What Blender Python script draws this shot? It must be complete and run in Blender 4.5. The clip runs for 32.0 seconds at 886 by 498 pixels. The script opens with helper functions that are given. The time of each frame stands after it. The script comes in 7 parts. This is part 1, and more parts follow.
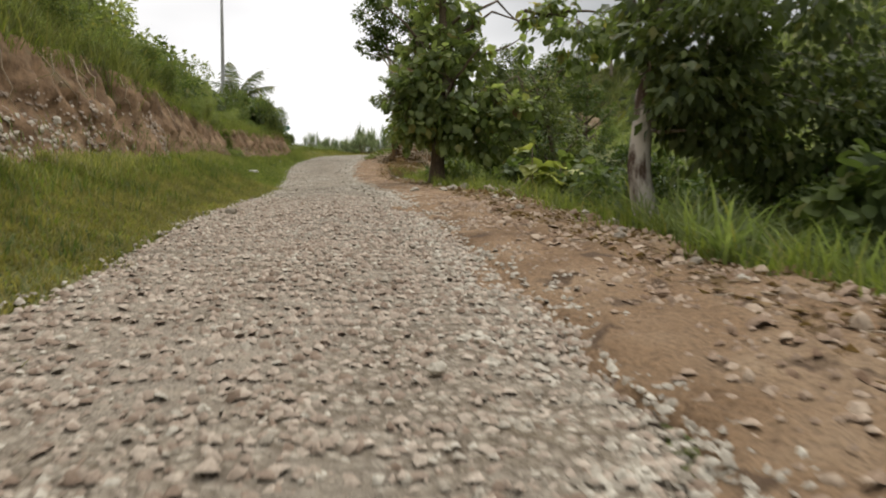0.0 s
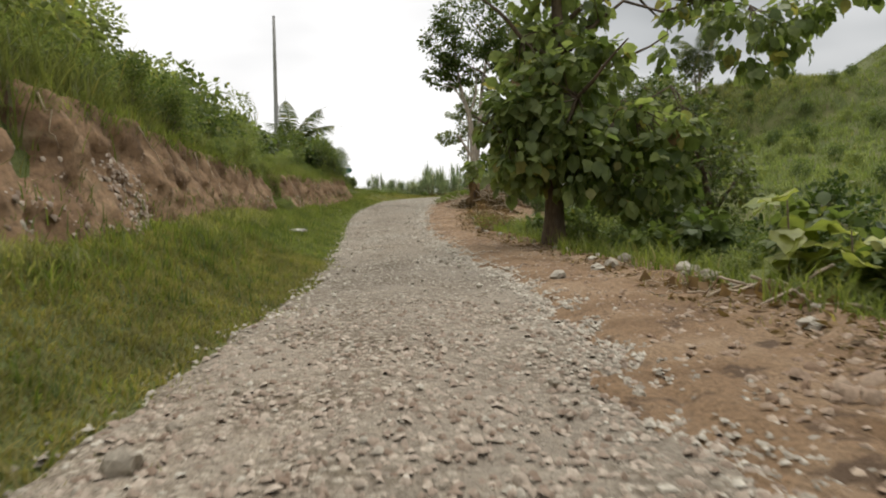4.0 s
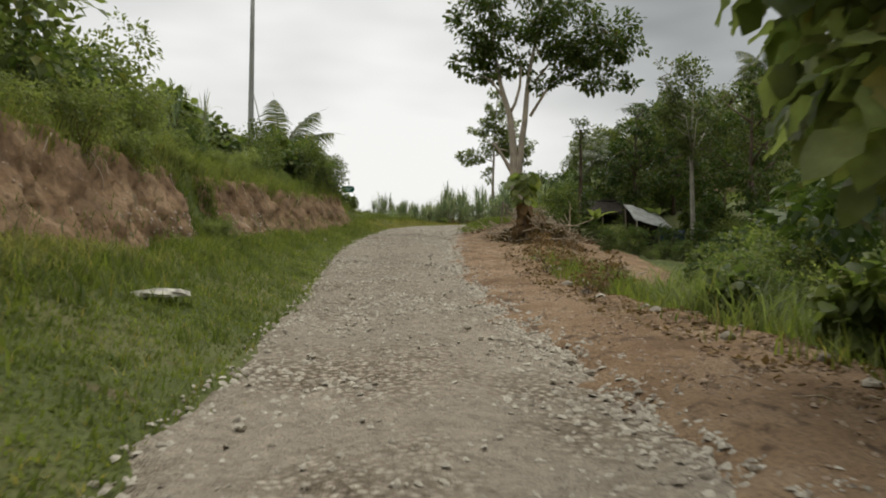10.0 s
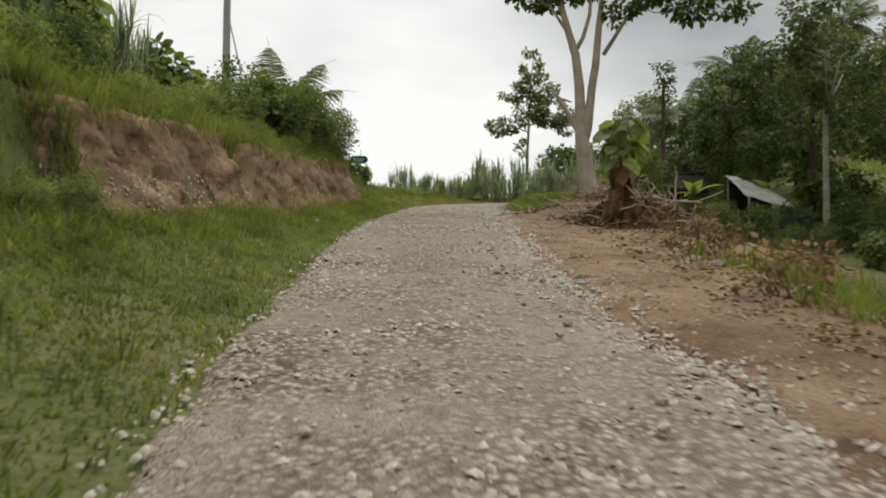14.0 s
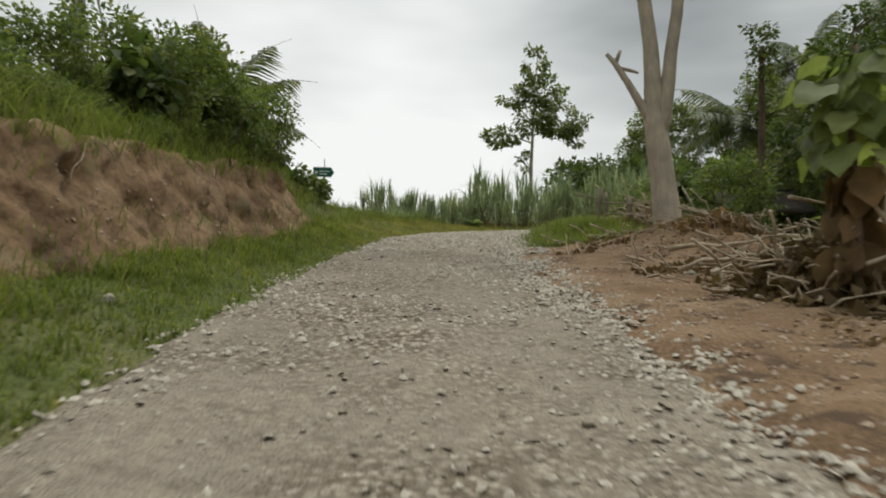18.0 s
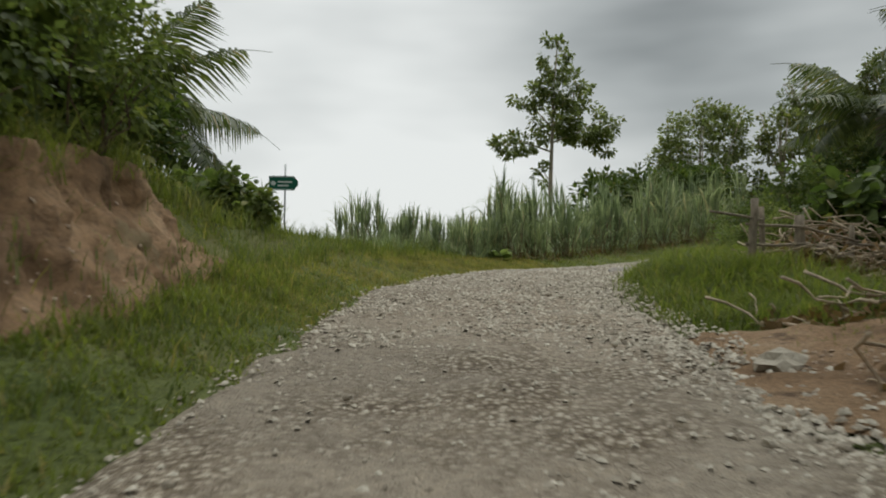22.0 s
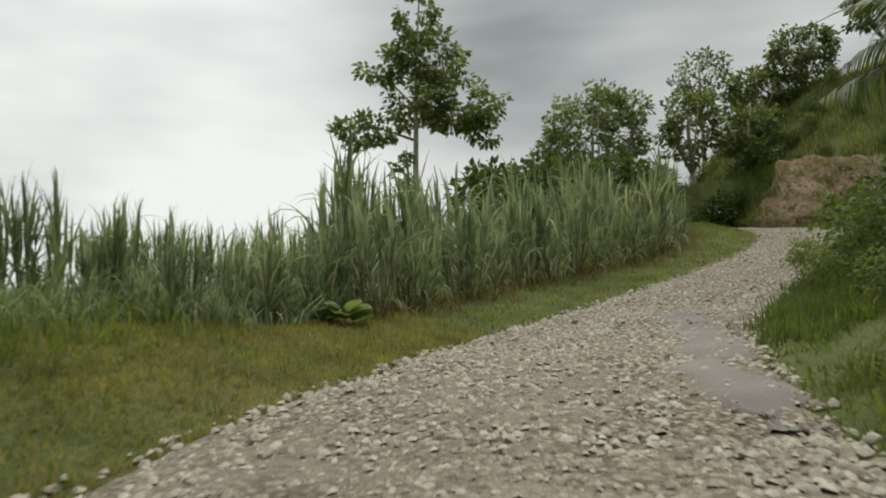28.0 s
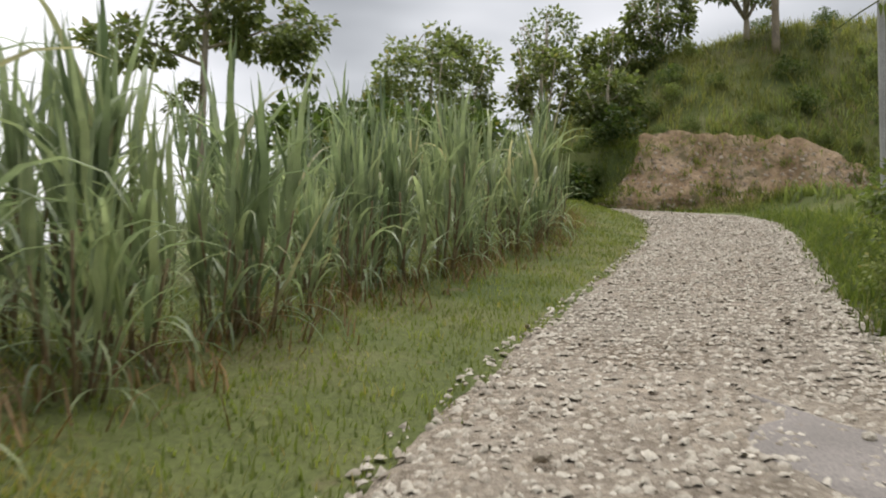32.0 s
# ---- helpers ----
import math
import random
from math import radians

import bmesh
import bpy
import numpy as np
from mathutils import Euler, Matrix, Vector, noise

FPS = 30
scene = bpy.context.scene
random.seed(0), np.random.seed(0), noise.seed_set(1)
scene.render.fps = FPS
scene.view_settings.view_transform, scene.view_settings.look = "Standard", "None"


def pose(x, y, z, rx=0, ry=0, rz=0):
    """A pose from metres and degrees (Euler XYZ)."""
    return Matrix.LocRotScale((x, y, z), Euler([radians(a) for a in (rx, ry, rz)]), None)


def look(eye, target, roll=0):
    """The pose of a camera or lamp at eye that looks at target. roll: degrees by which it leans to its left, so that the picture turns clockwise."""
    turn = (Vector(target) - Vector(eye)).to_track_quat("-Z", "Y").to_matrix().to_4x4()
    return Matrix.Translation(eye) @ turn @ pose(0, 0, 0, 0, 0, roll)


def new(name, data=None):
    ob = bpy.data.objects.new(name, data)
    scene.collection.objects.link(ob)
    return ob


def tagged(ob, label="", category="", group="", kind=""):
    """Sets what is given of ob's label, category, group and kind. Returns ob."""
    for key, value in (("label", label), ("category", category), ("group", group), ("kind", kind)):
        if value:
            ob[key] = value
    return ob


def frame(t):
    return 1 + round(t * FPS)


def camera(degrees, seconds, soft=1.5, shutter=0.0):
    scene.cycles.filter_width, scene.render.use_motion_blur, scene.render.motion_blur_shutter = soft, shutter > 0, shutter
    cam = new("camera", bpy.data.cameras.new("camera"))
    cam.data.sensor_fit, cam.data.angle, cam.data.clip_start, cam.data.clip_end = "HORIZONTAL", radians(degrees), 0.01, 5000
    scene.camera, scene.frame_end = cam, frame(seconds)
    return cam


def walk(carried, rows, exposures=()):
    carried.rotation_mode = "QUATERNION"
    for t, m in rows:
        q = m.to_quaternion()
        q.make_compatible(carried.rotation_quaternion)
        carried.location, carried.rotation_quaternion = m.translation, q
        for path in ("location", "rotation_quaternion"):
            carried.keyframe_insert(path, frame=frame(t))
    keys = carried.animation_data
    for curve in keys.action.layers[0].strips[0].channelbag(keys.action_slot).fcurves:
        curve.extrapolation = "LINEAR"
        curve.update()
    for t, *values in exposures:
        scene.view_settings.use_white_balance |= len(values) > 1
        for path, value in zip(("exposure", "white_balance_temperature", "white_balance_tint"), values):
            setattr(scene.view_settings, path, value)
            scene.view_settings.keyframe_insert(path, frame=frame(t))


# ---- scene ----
cam = camera(61.6, 32.0, soft=1.9, shutter=0.5)
PATH = [
    (0, (0.006, -0.000, 1.250), (-0.109, 1.993, 1.129), 0.07),
    (0.5, (-0.189, 1.026, 1.355), (-0.349, 3.017, 1.252), -0.11),
    (1, (-0.409, 2.063, 1.449), (-0.600, 4.052, 1.362), -0.87),
    (1.5, (-0.650, 3.132, 1.604), (-0.876, 5.117, 1.515), -1.34),
    (2, (-0.881, 4.123, 1.765), (-1.143, 6.102, 1.651), -2.03),
    (2.5, (-1.135, 5.033, 1.856), (-1.411, 7.013, 1.773), -2.49),
    (3, (-1.420, 5.995, 1.881), (-1.696, 7.976, 1.860), -1.80),
    (3.5, (-1.674, 6.996, 2.007), (-1.953, 8.977, 1.984), -1.44),
    (5.5, (-2.559, 11.162, 2.317), (-2.852, 13.140, 2.349), -1.06),
    (6, (-2.766, 12.278, 2.378), (-3.052, 14.257, 2.437), -1.22),
    (6.5, (-2.958, 13.379, 2.441), (-3.248, 15.357, 2.511), -1.33),
    (7, (-3.270, 14.672, 2.523), (-3.556, 16.650, 2.592), -1.28),
    (7.5, (-3.483, 15.600, 2.579), (-3.771, 17.578, 2.655), -1.07),
    (8, (-3.741, 16.759, 2.622), (-4.040, 18.735, 2.700), -0.67),
    (8.5, (-4.035, 17.970, 2.685), (-4.336, 19.946, 2.755), 0.05),
    (9, (-4.311, 19.093, 2.725), (-4.609, 21.070, 2.799), 0.11),
    (9.5, (-4.618, 20.535, 2.845), (-4.923, 22.511, 2.911), 0.60),
    (10, (-4.833, 21.566, 2.860), (-5.140, 23.542, 2.919), 0.47),
    (10.5, (-5.141, 22.864, 2.887), (-5.447, 24.840, 2.935), 0.59),
    (11, (-5.398, 24.068, 2.949), (-5.713, 26.042, 2.993), 0.61),
    (11.5, (-5.684, 25.234, 2.989), (-6.007, 27.207, 3.035), 0.64),
    (12, (-5.964, 26.394, 2.999), (-6.292, 28.366, 3.032), 0.75),
    (12.5, (-6.274, 27.704, 3.067), (-6.604, 29.677, 3.090), 0.81),
    (13, (-6.637, 29.011, 3.142), (-6.968, 30.983, 3.165), 0.89),
    (13.5, (-6.989, 30.132, 3.261), (-7.328, 32.103, 3.274), 0.65),
    (14, (-7.357, 31.366, 3.281), (-7.706, 33.335, 3.290), 0.84),
    (14.5, (-7.690, 32.554, 3.411), (-8.047, 34.522, 3.427), 0.78),
    (15, (-7.989, 33.744, 3.532), (-8.353, 35.711, 3.545), 0.48),
    (15.5, (-8.259, 35.056, 3.583), (-8.618, 37.023, 3.620), -0.24),
    (17.5, (-9.015, 40.996, 4.165), (-9.333, 42.970, 4.214), 0.14),
    (18, (-9.400, 42.381, 4.294), (-9.716, 44.355, 4.358), 0.82),
    (18.5, (-9.632, 43.729, 4.440), (-9.959, 45.701, 4.504), 0.82),
    (19, (-9.947, 44.805, 4.505), (-10.264, 46.779, 4.569), 0.79),
    (19.5, (-10.240, 46.058, 4.652), (-10.549, 48.031, 4.762), 0.77),
    (20, (-10.634, 47.591, 4.834), (-10.933, 49.566, 4.939), 0.65),
    (20.5, (-10.969, 49.004, 5.082), (-11.258, 50.983, 5.121), -0.20),
    (21, (-11.270, 50.192, 5.113), (-11.564, 52.169, 5.191), 0.06),
    (21.5, (-11.581, 51.461, 5.286), (-11.869, 53.437, 5.404), 0.43),
    (22, (-11.816, 52.914, 5.359), (-12.106, 54.889, 5.480), 0.43),
    (22.5, (-12.077, 54.383, 5.432), (-12.338, 56.362, 5.556), 1.05),
    (23, (-12.313, 55.818, 5.576), (-12.547, 57.800, 5.700), 1.61),
    (23.5, (-12.717, 57.324, 5.746), (-12.911, 59.310, 5.874), 2.79),
    (24, (-12.640, 58.377, 5.806), (-12.824, 60.363, 5.953), 2.96),
    (24.5, (-12.892, 59.889, 5.931), (-13.030, 61.871, 6.156), 2.81),
    (26.5, (-12.666, 63.338, 6.290), (-12.692, 65.326, 6.502), 0.11),
    (27, (-12.656, 64.236, 6.456), (-12.643, 66.227, 6.642), -1.04),
    (27.5, (-12.680, 65.167, 6.516), (-12.615, 67.159, 6.688), -1.25),
    (28, (-12.629, 66.316, 6.688), (-12.521, 68.308, 6.842), -1.99),
    (28.5, (-12.601, 67.317, 6.777), (-12.441, 69.305, 6.925), -2.22),
    (29, (-12.527, 68.381, 6.819), (-12.312, 70.364, 6.969), -2.37),
    (29.5, (-12.426, 69.477, 7.022), (-12.152, 71.455, 7.140), -2.20),
    (30, (-12.343, 70.537, 7.115), (-12.001, 72.505, 7.216), -2.00),
    (30.5, (-12.225, 71.590, 7.159), (-11.834, 73.549, 7.251), -1.15),
    (31, (-12.017, 72.535, 7.244), (-11.589, 74.487, 7.310), -1.55),
    (31.5, (-11.849, 73.529, 7.297), (-11.328, 75.458, 7.367), -0.48),
    (32, (-11.665, 74.546, 7.405), (-11.062, 76.452, 7.469), -0.25),
]
EXPOSURES = [(0.0, 0.36, 6600, 12), (4.5, 0.36, 6600, 11), (7.5, 0.36, 6600, 9), (10.5, 0.06, 6650, 9), (14.0, 0.2, 6620, 9), (17.5, 0.12, 6550, 7), (23.5, -0.1, 6450, 6), (26.5, 0.0, 6550, 6), (30.5, 0.35, 6600, 10), (32.0, 0.62, 6400, 14)]
walk(cam, [(t, look(eye, target, roll)) for t, eye, target, roll in PATH], EXPOSURES)

# ---- sky and sun: bright overcast, lightest low ahead of the road ----
SUN_AZ, SUN_EL = -25.0, 68.0          # degrees left of +y, above the horizon
sun_dir = Vector((-math.sin(radians(SUN_AZ)) * math.cos(radians(SUN_EL)), math.cos(radians(SUN_AZ)) * math.cos(radians(SUN_EL)), math.sin(radians(SUN_EL))))
world = bpy.data.worlds.new("overcast")
scene.world = world
world.use_nodes = True
wn, wl = world.node_tree.nodes, world.node_tree.links
wn.clear()
w_out = wn.new("ShaderNodeOutputWorld")
w_sky = wn.new("ShaderNodeTexSky")
w_sky.sky_type, w_sky.sun_disc = "NISHITA", False
w_sky.sun_elevation, w_sky.sun_rotation = radians(SUN_EL), radians(-SUN_AZ)
w_sky.dust_density = 4.0
w_bsky = wn.new("ShaderNodeBackground")
w_bsky.inputs[1].default_value = 0.05
wl.new(w_sky.outputs[0], w_bsky.inputs[0])
w_co = wn.new("ShaderNodeTexCoord")
w_map = wn.new("ShaderNodeMapping")
w_map.inputs["Scale"].default_value = (1.1, 1.1, 3.6)
wl.new(w_co.outputs["Generated"], w_map.inputs["Vector"])
w_noise = wn.new("ShaderNodeTexNoise")
w_noise.inputs["Scale"].default_value, w_noise.inputs["Detail"].default_value, w_noise.inputs["Roughness"].default_value = 1.25, 4.0, 0.5
wl.new(w_map.outputs[0], w_noise.inputs["Vector"])
w_dot = wn.new("ShaderNodeVectorMath")
w_dot.operation = "DOT_PRODUCT"
glow_el, glow_az = radians(14.5), radians(22.0)
w_dot.inputs[1].default_value = (-math.sin(glow_az) * math.cos(glow_el), math.cos(glow_az) * math.cos(glow_el), math.sin(glow_el))
wl.new(w_co.outputs["Generated"], w_dot.inputs[0])
w_glow = wn.new("ShaderNodeMapRange")
w_glow.interpolation_type = "SMOOTHSTEP"
w_glow.inputs["From Min"].default_value, w_glow.inputs["From Max"].default_value = 0.85, 1.0
wl.new(w_dot.outputs["Value"], w_glow.inputs["Value"])
w_sum = wn.new("ShaderNodeMath")
w_sum.operation = "MULTIPLY_ADD"
w_sum.inputs[1].default_value = 0.39
wl.new(w_glow.outputs[0], w_sum.inputs[0])
w_cloud = wn.new("ShaderNodeMath")
w_cloud.operation = "MULTIPLY_ADD"
w_cloud.inputs[1].default_value, w_cloud.inputs[2].default_value = 1.25, -0.125
wl.new(w_noise.outputs["Fac"], w_cloud.inputs[0])
wl.new(w_cloud.outputs[0], w_sum.inputs[2])
w_ramp = wn.new("ShaderNodeValToRGB")
cr = w_ramp.color_ramp
cr.elements[0].position, cr.elements[0].color = 0.34, (0.175, 0.19, 0.195, 1)
cr.elements[1].position, cr.elements[1].color = 1.0, (0.95, 0.955, 0.95, 1)
e = cr.elements.new(0.60)
e.color = (0.46, 0.48, 0.485, 1)
wl.new(w_sum.outputs[0], w_ramp.inputs[0])
w_bcl = wn.new("ShaderNodeBackground")
w_bcl.inputs[1].default_value = 1.0
wl.new(w_ramp.outputs[0], w_bcl.inputs[0])
# an overcast sky is lightest overhead
w_sep = wn.new("ShaderNodeSeparateXYZ")
wl.new(w_co.outputs["Generated"], w_sep.inputs[0])
w_up = wn.new("ShaderNodeMapRange")
w_up.inputs["From Min"].default_value, w_up.inputs["From Max"].default_value = 0.36, 1.0
w_up.inputs["To Min"].default_value, w_up.inputs["To Max"].default_value = 1.0, 3.4
wl.new(w_sep.outputs["Z"], w_up.inputs["Value"])
wl.new(w_up.outputs[0], w_bcl.inputs[1])
w_add = wn.new("ShaderNodeMixShader")
w_add.inputs[0].default_value = 0.88
wl.new(w_bsky.outputs[0], w_add.inputs[1])
wl.new(w_bcl.outputs[0], w_add.inputs[2])
wl.new(w_add.outputs[0], w_out.inputs[0])
sun_data = bpy.data.lights.new("sun", "SUN")
sun_data.energy, sun_data.angle, sun_data.color = 1.5, radians(45), (1.0, 0.98, 0.94)
sun = new("sun", sun_data)
sun.matrix_world = look(tuple(sun_dir * 60), (0, 0, 0))


# ---- materials ----
def material(name, rough=0.9):
    m = bpy.data.materials.new(name)
    m.use_nodes = True
    b = m.node_tree.nodes["Principled BSDF"]
    b.inputs["Roughness"].default_value = rough
    b.inputs["Specular IOR Level"].default_value = 0.25
    return m, m.node_tree.nodes, m.node_tree.links, b


def noise_node(n, l, scale, detail=4.0, rough=0.55, coord="Object", vec=None):
    t = n.new("ShaderNodeTexNoise")
    t.inputs["Scale"].default_value, t.inputs["Detail"].default_value, t.inputs["Roughness"].default_value = scale, detail, rough
    if vec is None:
        c = n.new("ShaderNodeNewGeometry")
        l.new(c.outputs["Position"], t.inputs["Vector"])
    else:
        l.new(vec, t.inputs["Vector"])
    return t.outputs["Fac"]


def ramp_node(n, l, fac, stops):
    r = n.new("ShaderNodeValToRGB")
    els = r.color_ramp.elements
    while len(els) > len(stops):
        els.remove(els[-1])
    while len(els) < len(stops):
        els.new(1.0)
    for el, (p, c) in zip(els, stops):
        el.position, el.color = p, (*c, 1)
    l.new(fac, r.inputs[0])
    return r.outputs["Color"]


def mix_node(n, l, fac, a, b, blend="MIX"):
    x = n.new("ShaderNodeMix")
    x.data_type, x.blend_type = "RGBA", blend
    for sock, v in ((x.inputs[0], fac), (x.inputs[6], a), (x.inputs[7], b)):
        if isinstance(v, (int, float)):
            sock.default_value = v
        elif isinstance(v, tuple):
            sock.default_value = (*v, 1)
        else:
            l.new(v, sock)
    return x.outputs[2]


def bump_node(n, l, height, strength, dist, bsdf):
    b = n.new("ShaderNodeBump")
    b.inputs["Strength"].default_value, b.inputs["Distance"].default_value = strength, dist
    l.new(height, b.inputs["Height"])
    l.new(b.outputs[0], bsdf.inputs["Normal"])


def two_scale(name, dark, mid, light, fine=30.0, coarse=0.6, rough=0.92, bump=0.5, bump_dist=0.03, patch=None):
    """A rough natural surface: broad patches times fine grain, with relief."""
    m, n, l, b = material(name, rough)
    a = noise_node(n, l, coarse, 4)
    f = noise_node(n, l, fine, 6, 0.65)
    col = ramp_node(n, l, a, [(0.3, dark), (0.5, mid), (0.7, light)])
    g = ramp_node(n, l, f, [(0.3, (0.55, 0.55, 0.55)), (0.5, (1, 1, 1)), (0.75, (1.35, 1.33, 1.3))])
    col = mix_node(n, l, 1.0, col, g, "MULTIPLY")
    if patch:
        p = ramp_node(n, l, noise_node(n, l, patch[1], 5, 0.6), [(patch[2], (0, 0, 0)), (patch[2] + 0.08, (1, 1, 1))])
        col = mix_node(n, l, p, col, patch[0])
    l.new(col, b.inputs["Base Color"])
    bump_node(n, l, f, bump, bump_dist, b)
    return m


def leaf_material(name, dark, light, yellow=None, gloss=0.45, through_light=0.35, glow=(1.25, 1.35, 0.8)):
    """Foliage: thin leaves that let some light through, each tinted differently."""
    m, n, l, b = material(name, gloss)
    geo = n.new("ShaderNodeNewGeometry")
    info = n.new("ShaderNodeObjectInfo")
    col = mix_node(n, l, geo.outputs["Random Per Island"], dark, light)
    if yellow:
        w = n.new("ShaderNodeMath")
        w.operation = "MULTIPLY"
        w.inputs[1].default_value = 7.31
        l.new(geo.outputs["Random Per Island"], w.inputs[0])
        fr = n.new("ShaderNodeMath")
        fr.operation = "FRACT"
        l.new(w.outputs[0], fr.inputs[0])
        y = ramp_node(n, l, fr.outputs[0], [(0.93, (0, 0, 0)), (0.96, (1, 1, 1))])
        col = mix_node(n, l, y, col, yellow)
    v = ramp_node(n, l, info.outputs["Random"], [(0.0, (0.75, 0.8, 0.75)), (1.0, (1.2, 1.15, 1.1))])
    col = mix_node(n, l, 1.0, col, v, "MULTIPLY")
    st = ramp_node(n, l, noise_node(n, l, 6.0, 3), [(0.3, (0.8, 0.8, 0.8)), (0.7, (1.15, 1.15, 1.1))])
    col = mix_node(n, l, 1.0, col, st, "MULTIPLY")
    wide = ramp_node(n, l, noise_node(n, l, 1.3, 2), [(0.32, (0.72, 0.74, 0.74)), (0.68, (1.28, 1.25, 1.15))])
    col = mix_node(n, l, 1.0, col, wide, "MULTIPLY")
    l.new(col, b.inputs["Base Color"])
    tr = n.new("ShaderNodeBsdfTranslucent")
    l.new(mix_node(n, l, 1.0, col, glow, "MULTIPLY"), tr.inputs["Color"])
    mx = n.new("ShaderNodeMixShader")
    mx.inputs[0].default_value = through_light
    l.new(b.outputs[0], mx.inputs[1])
    l.new(tr.outputs[0], mx.inputs[2])
    l.new(mx.outputs[0], n["Material Output"].inputs["Surface"])
    return m


def bark_material(name, dark, light, scale=8.0, rough=0.9, soft=0.2):
    m, n, l, b = material(name, rough)
    c = n.new("ShaderNodeNewGeometry")
    mp = n.new("ShaderNodeMapping")
    mp.inputs["Scale"].default_value = (1, 1, 0.25)
    l.new(c.outputs["Position"], mp.inputs["Vector"])
    f = noise_node(n, l, scale * 3, 6, 0.65, vec=mp.outputs[0])
    g = noise_node(n, l, scale * 0.35, 3)
    col = mix_node(n, l, 1.0, ramp_node(n, l, f, [(0.5 - soft, dark), (0.5 + soft, light)]), ramp_node(n, l, g, [(0.3, (0.7, 0.7, 0.7)), (0.7, (1.15, 1.12, 1.08))]), "MULTIPLY")
    l.new(col, b.inputs["Base Color"])
    bump_node(n, l, f, 0.6, 0.02, b)
    return m


M_ground = two_scale("grassy_soil", (0.075, 0.096, 0.026), (0.115, 0.13, 0.04), (0.165, 0.155, 0.066), 22, 0.45, 0.95, 0.7, 0.05, ((0.17, 0.125, 0.075), 1.1, 0.64))
M_dirt = two_scale("brown_dirt", (0.18, 0.108, 0.057), (0.28, 0.178, 0.10), (0.36, 0.25, 0.155), 26, 0.9, 0.95, 0.9, 0.06, ((0.125, 0.08, 0.048), 2.6, 0.57))
M_clay = two_scale("red_clay", (0.125, 0.077, 0.043), (0.225, 0.139, 0.077), (0.325, 0.218, 0.13), 9, 0.9, 0.95, 0.7, 0.05, ((0.20, 0.15, 0.085), 1.3, 0.58))
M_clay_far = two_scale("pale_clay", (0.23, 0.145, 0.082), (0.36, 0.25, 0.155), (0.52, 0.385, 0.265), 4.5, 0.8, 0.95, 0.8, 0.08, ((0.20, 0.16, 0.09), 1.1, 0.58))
M_grass = leaf_material("grass_blades", (0.10, 0.134, 0.031), (0.205, 0.228, 0.067), (0.29, 0.25, 0.10), 0.6, 0.5)
M_drygrass = leaf_material("dry_grass_blades", (0.19, 0.175, 0.06), (0.32, 0.265, 0.11), None, 0.7, 0.45)
M_palegrass = leaf_material("pale_olive_grass", (0.145, 0.155, 0.056), (0.285, 0.28, 0.12), (0.34, 0.28, 0.12), 0.6, 0.5)
M_weed = leaf_material("pale_weed_leaves", (0.16, 0.21, 0.085), (0.32, 0.37, 0.17), None, 0.4, 0.45)
M_straw = leaf_material("straw", (0.24, 0.155, 0.075), (0.42, 0.30, 0.16), None, 0.8, 0.3)
M_bush = leaf_material("shrub_leaves", (0.082, 0.115, 0.036), (0.18, 0.218, 0.08), (0.22, 0.22, 0.07), 0.5, 0.45)
M_bush_light = leaf_material("light_shrub_leaves", (0.15, 0.185, 0.068), (0.28, 0.31, 0.13), (0.28, 0.26, 0.09), 0.5, 0.5)
M_dark_leaf = leaf_material("dark_tree_leaves", (0.044, 0.074, 0.02), (0.115, 0.155, 0.044), (0.17, 0.16, 0.055))
M_tree_leaf = leaf_material("tree_leaves", (0.09, 0.115, 0.042), (0.225, 0.25, 0.11), (0.24, 0.22, 0.09), 0.38, 0.45)
M_far_leaf = leaf_material("far_tree_leaves", (0.115, 0.145, 0.06), (0.27, 0.30, 0.15), (0.30, 0.27, 0.12), 0.35, 0.45)
M_teak = leaf_material("teak_leaves", (0.11, 0.15, 0.055), (0.29, 0.33, 0.15), (0.33, 0.29, 0.11), 0.36, 0.55)
M_yellow = leaf_material("yellow_leaves", (0.21, 0.24, 0.065), (0.36, 0.37, 0.12))
M_dead = leaf_material("dead_leaves", (0.14, 0.085, 0.045), (0.26, 0.17, 0.095), None, 0.8, 0.2)
M_cane = leaf_material("cane_leaves", (0.16, 0.205, 0.115), (0.42, 0.465, 0.30), (0.50, 0.44, 0.30), 0.33, 0.45, (1.08, 1.15, 0.9))
M_canestalk = bark_material("cane_stalks", (0.14, 0.09, 0.06), (0.30, 0.25, 0.13), 9)
M_palm = leaf_material("palm_leaves", (0.055, 0.078, 0.026), (0.14, 0.158, 0.06), (0.2, 0.17, 0.07), 0.35)
M_bark_pale = bark_material("pale_bark", (0.37, 0.315, 0.245), (0.49, 0.425, 0.34), 4)
M_bark_brown = bark_material("brown_bark", (0.085, 0.058, 0.04), (0.20, 0.15, 0.105), 7)
M_bark_white = bark_material("whitish_bark", (0.30, 0.27, 0.22), (0.52, 0.48, 0.41), 6)
M_bark_torn = bark_material("torn_grey_bark", (0.10, 0.065, 0.045), (0.60, 0.54, 0.46), 1.6, 0.9, 0.06)
M_stick = bark_material("weathered_sticks", (0.31, 0.24, 0.165), (0.60, 0.50, 0.37), 12)
M_post = bark_material("weathered_post", (0.2, 0.16, 0.115), (0.38, 0.32, 0.25), 9)
M_concrete = two_scale("pole_concrete", (0.30, 0.29, 0.27), (0.37, 0.36, 0.34), (0.44, 0.43, 0.41), 40, 0.8, 0.85, 0.2, 0.01)


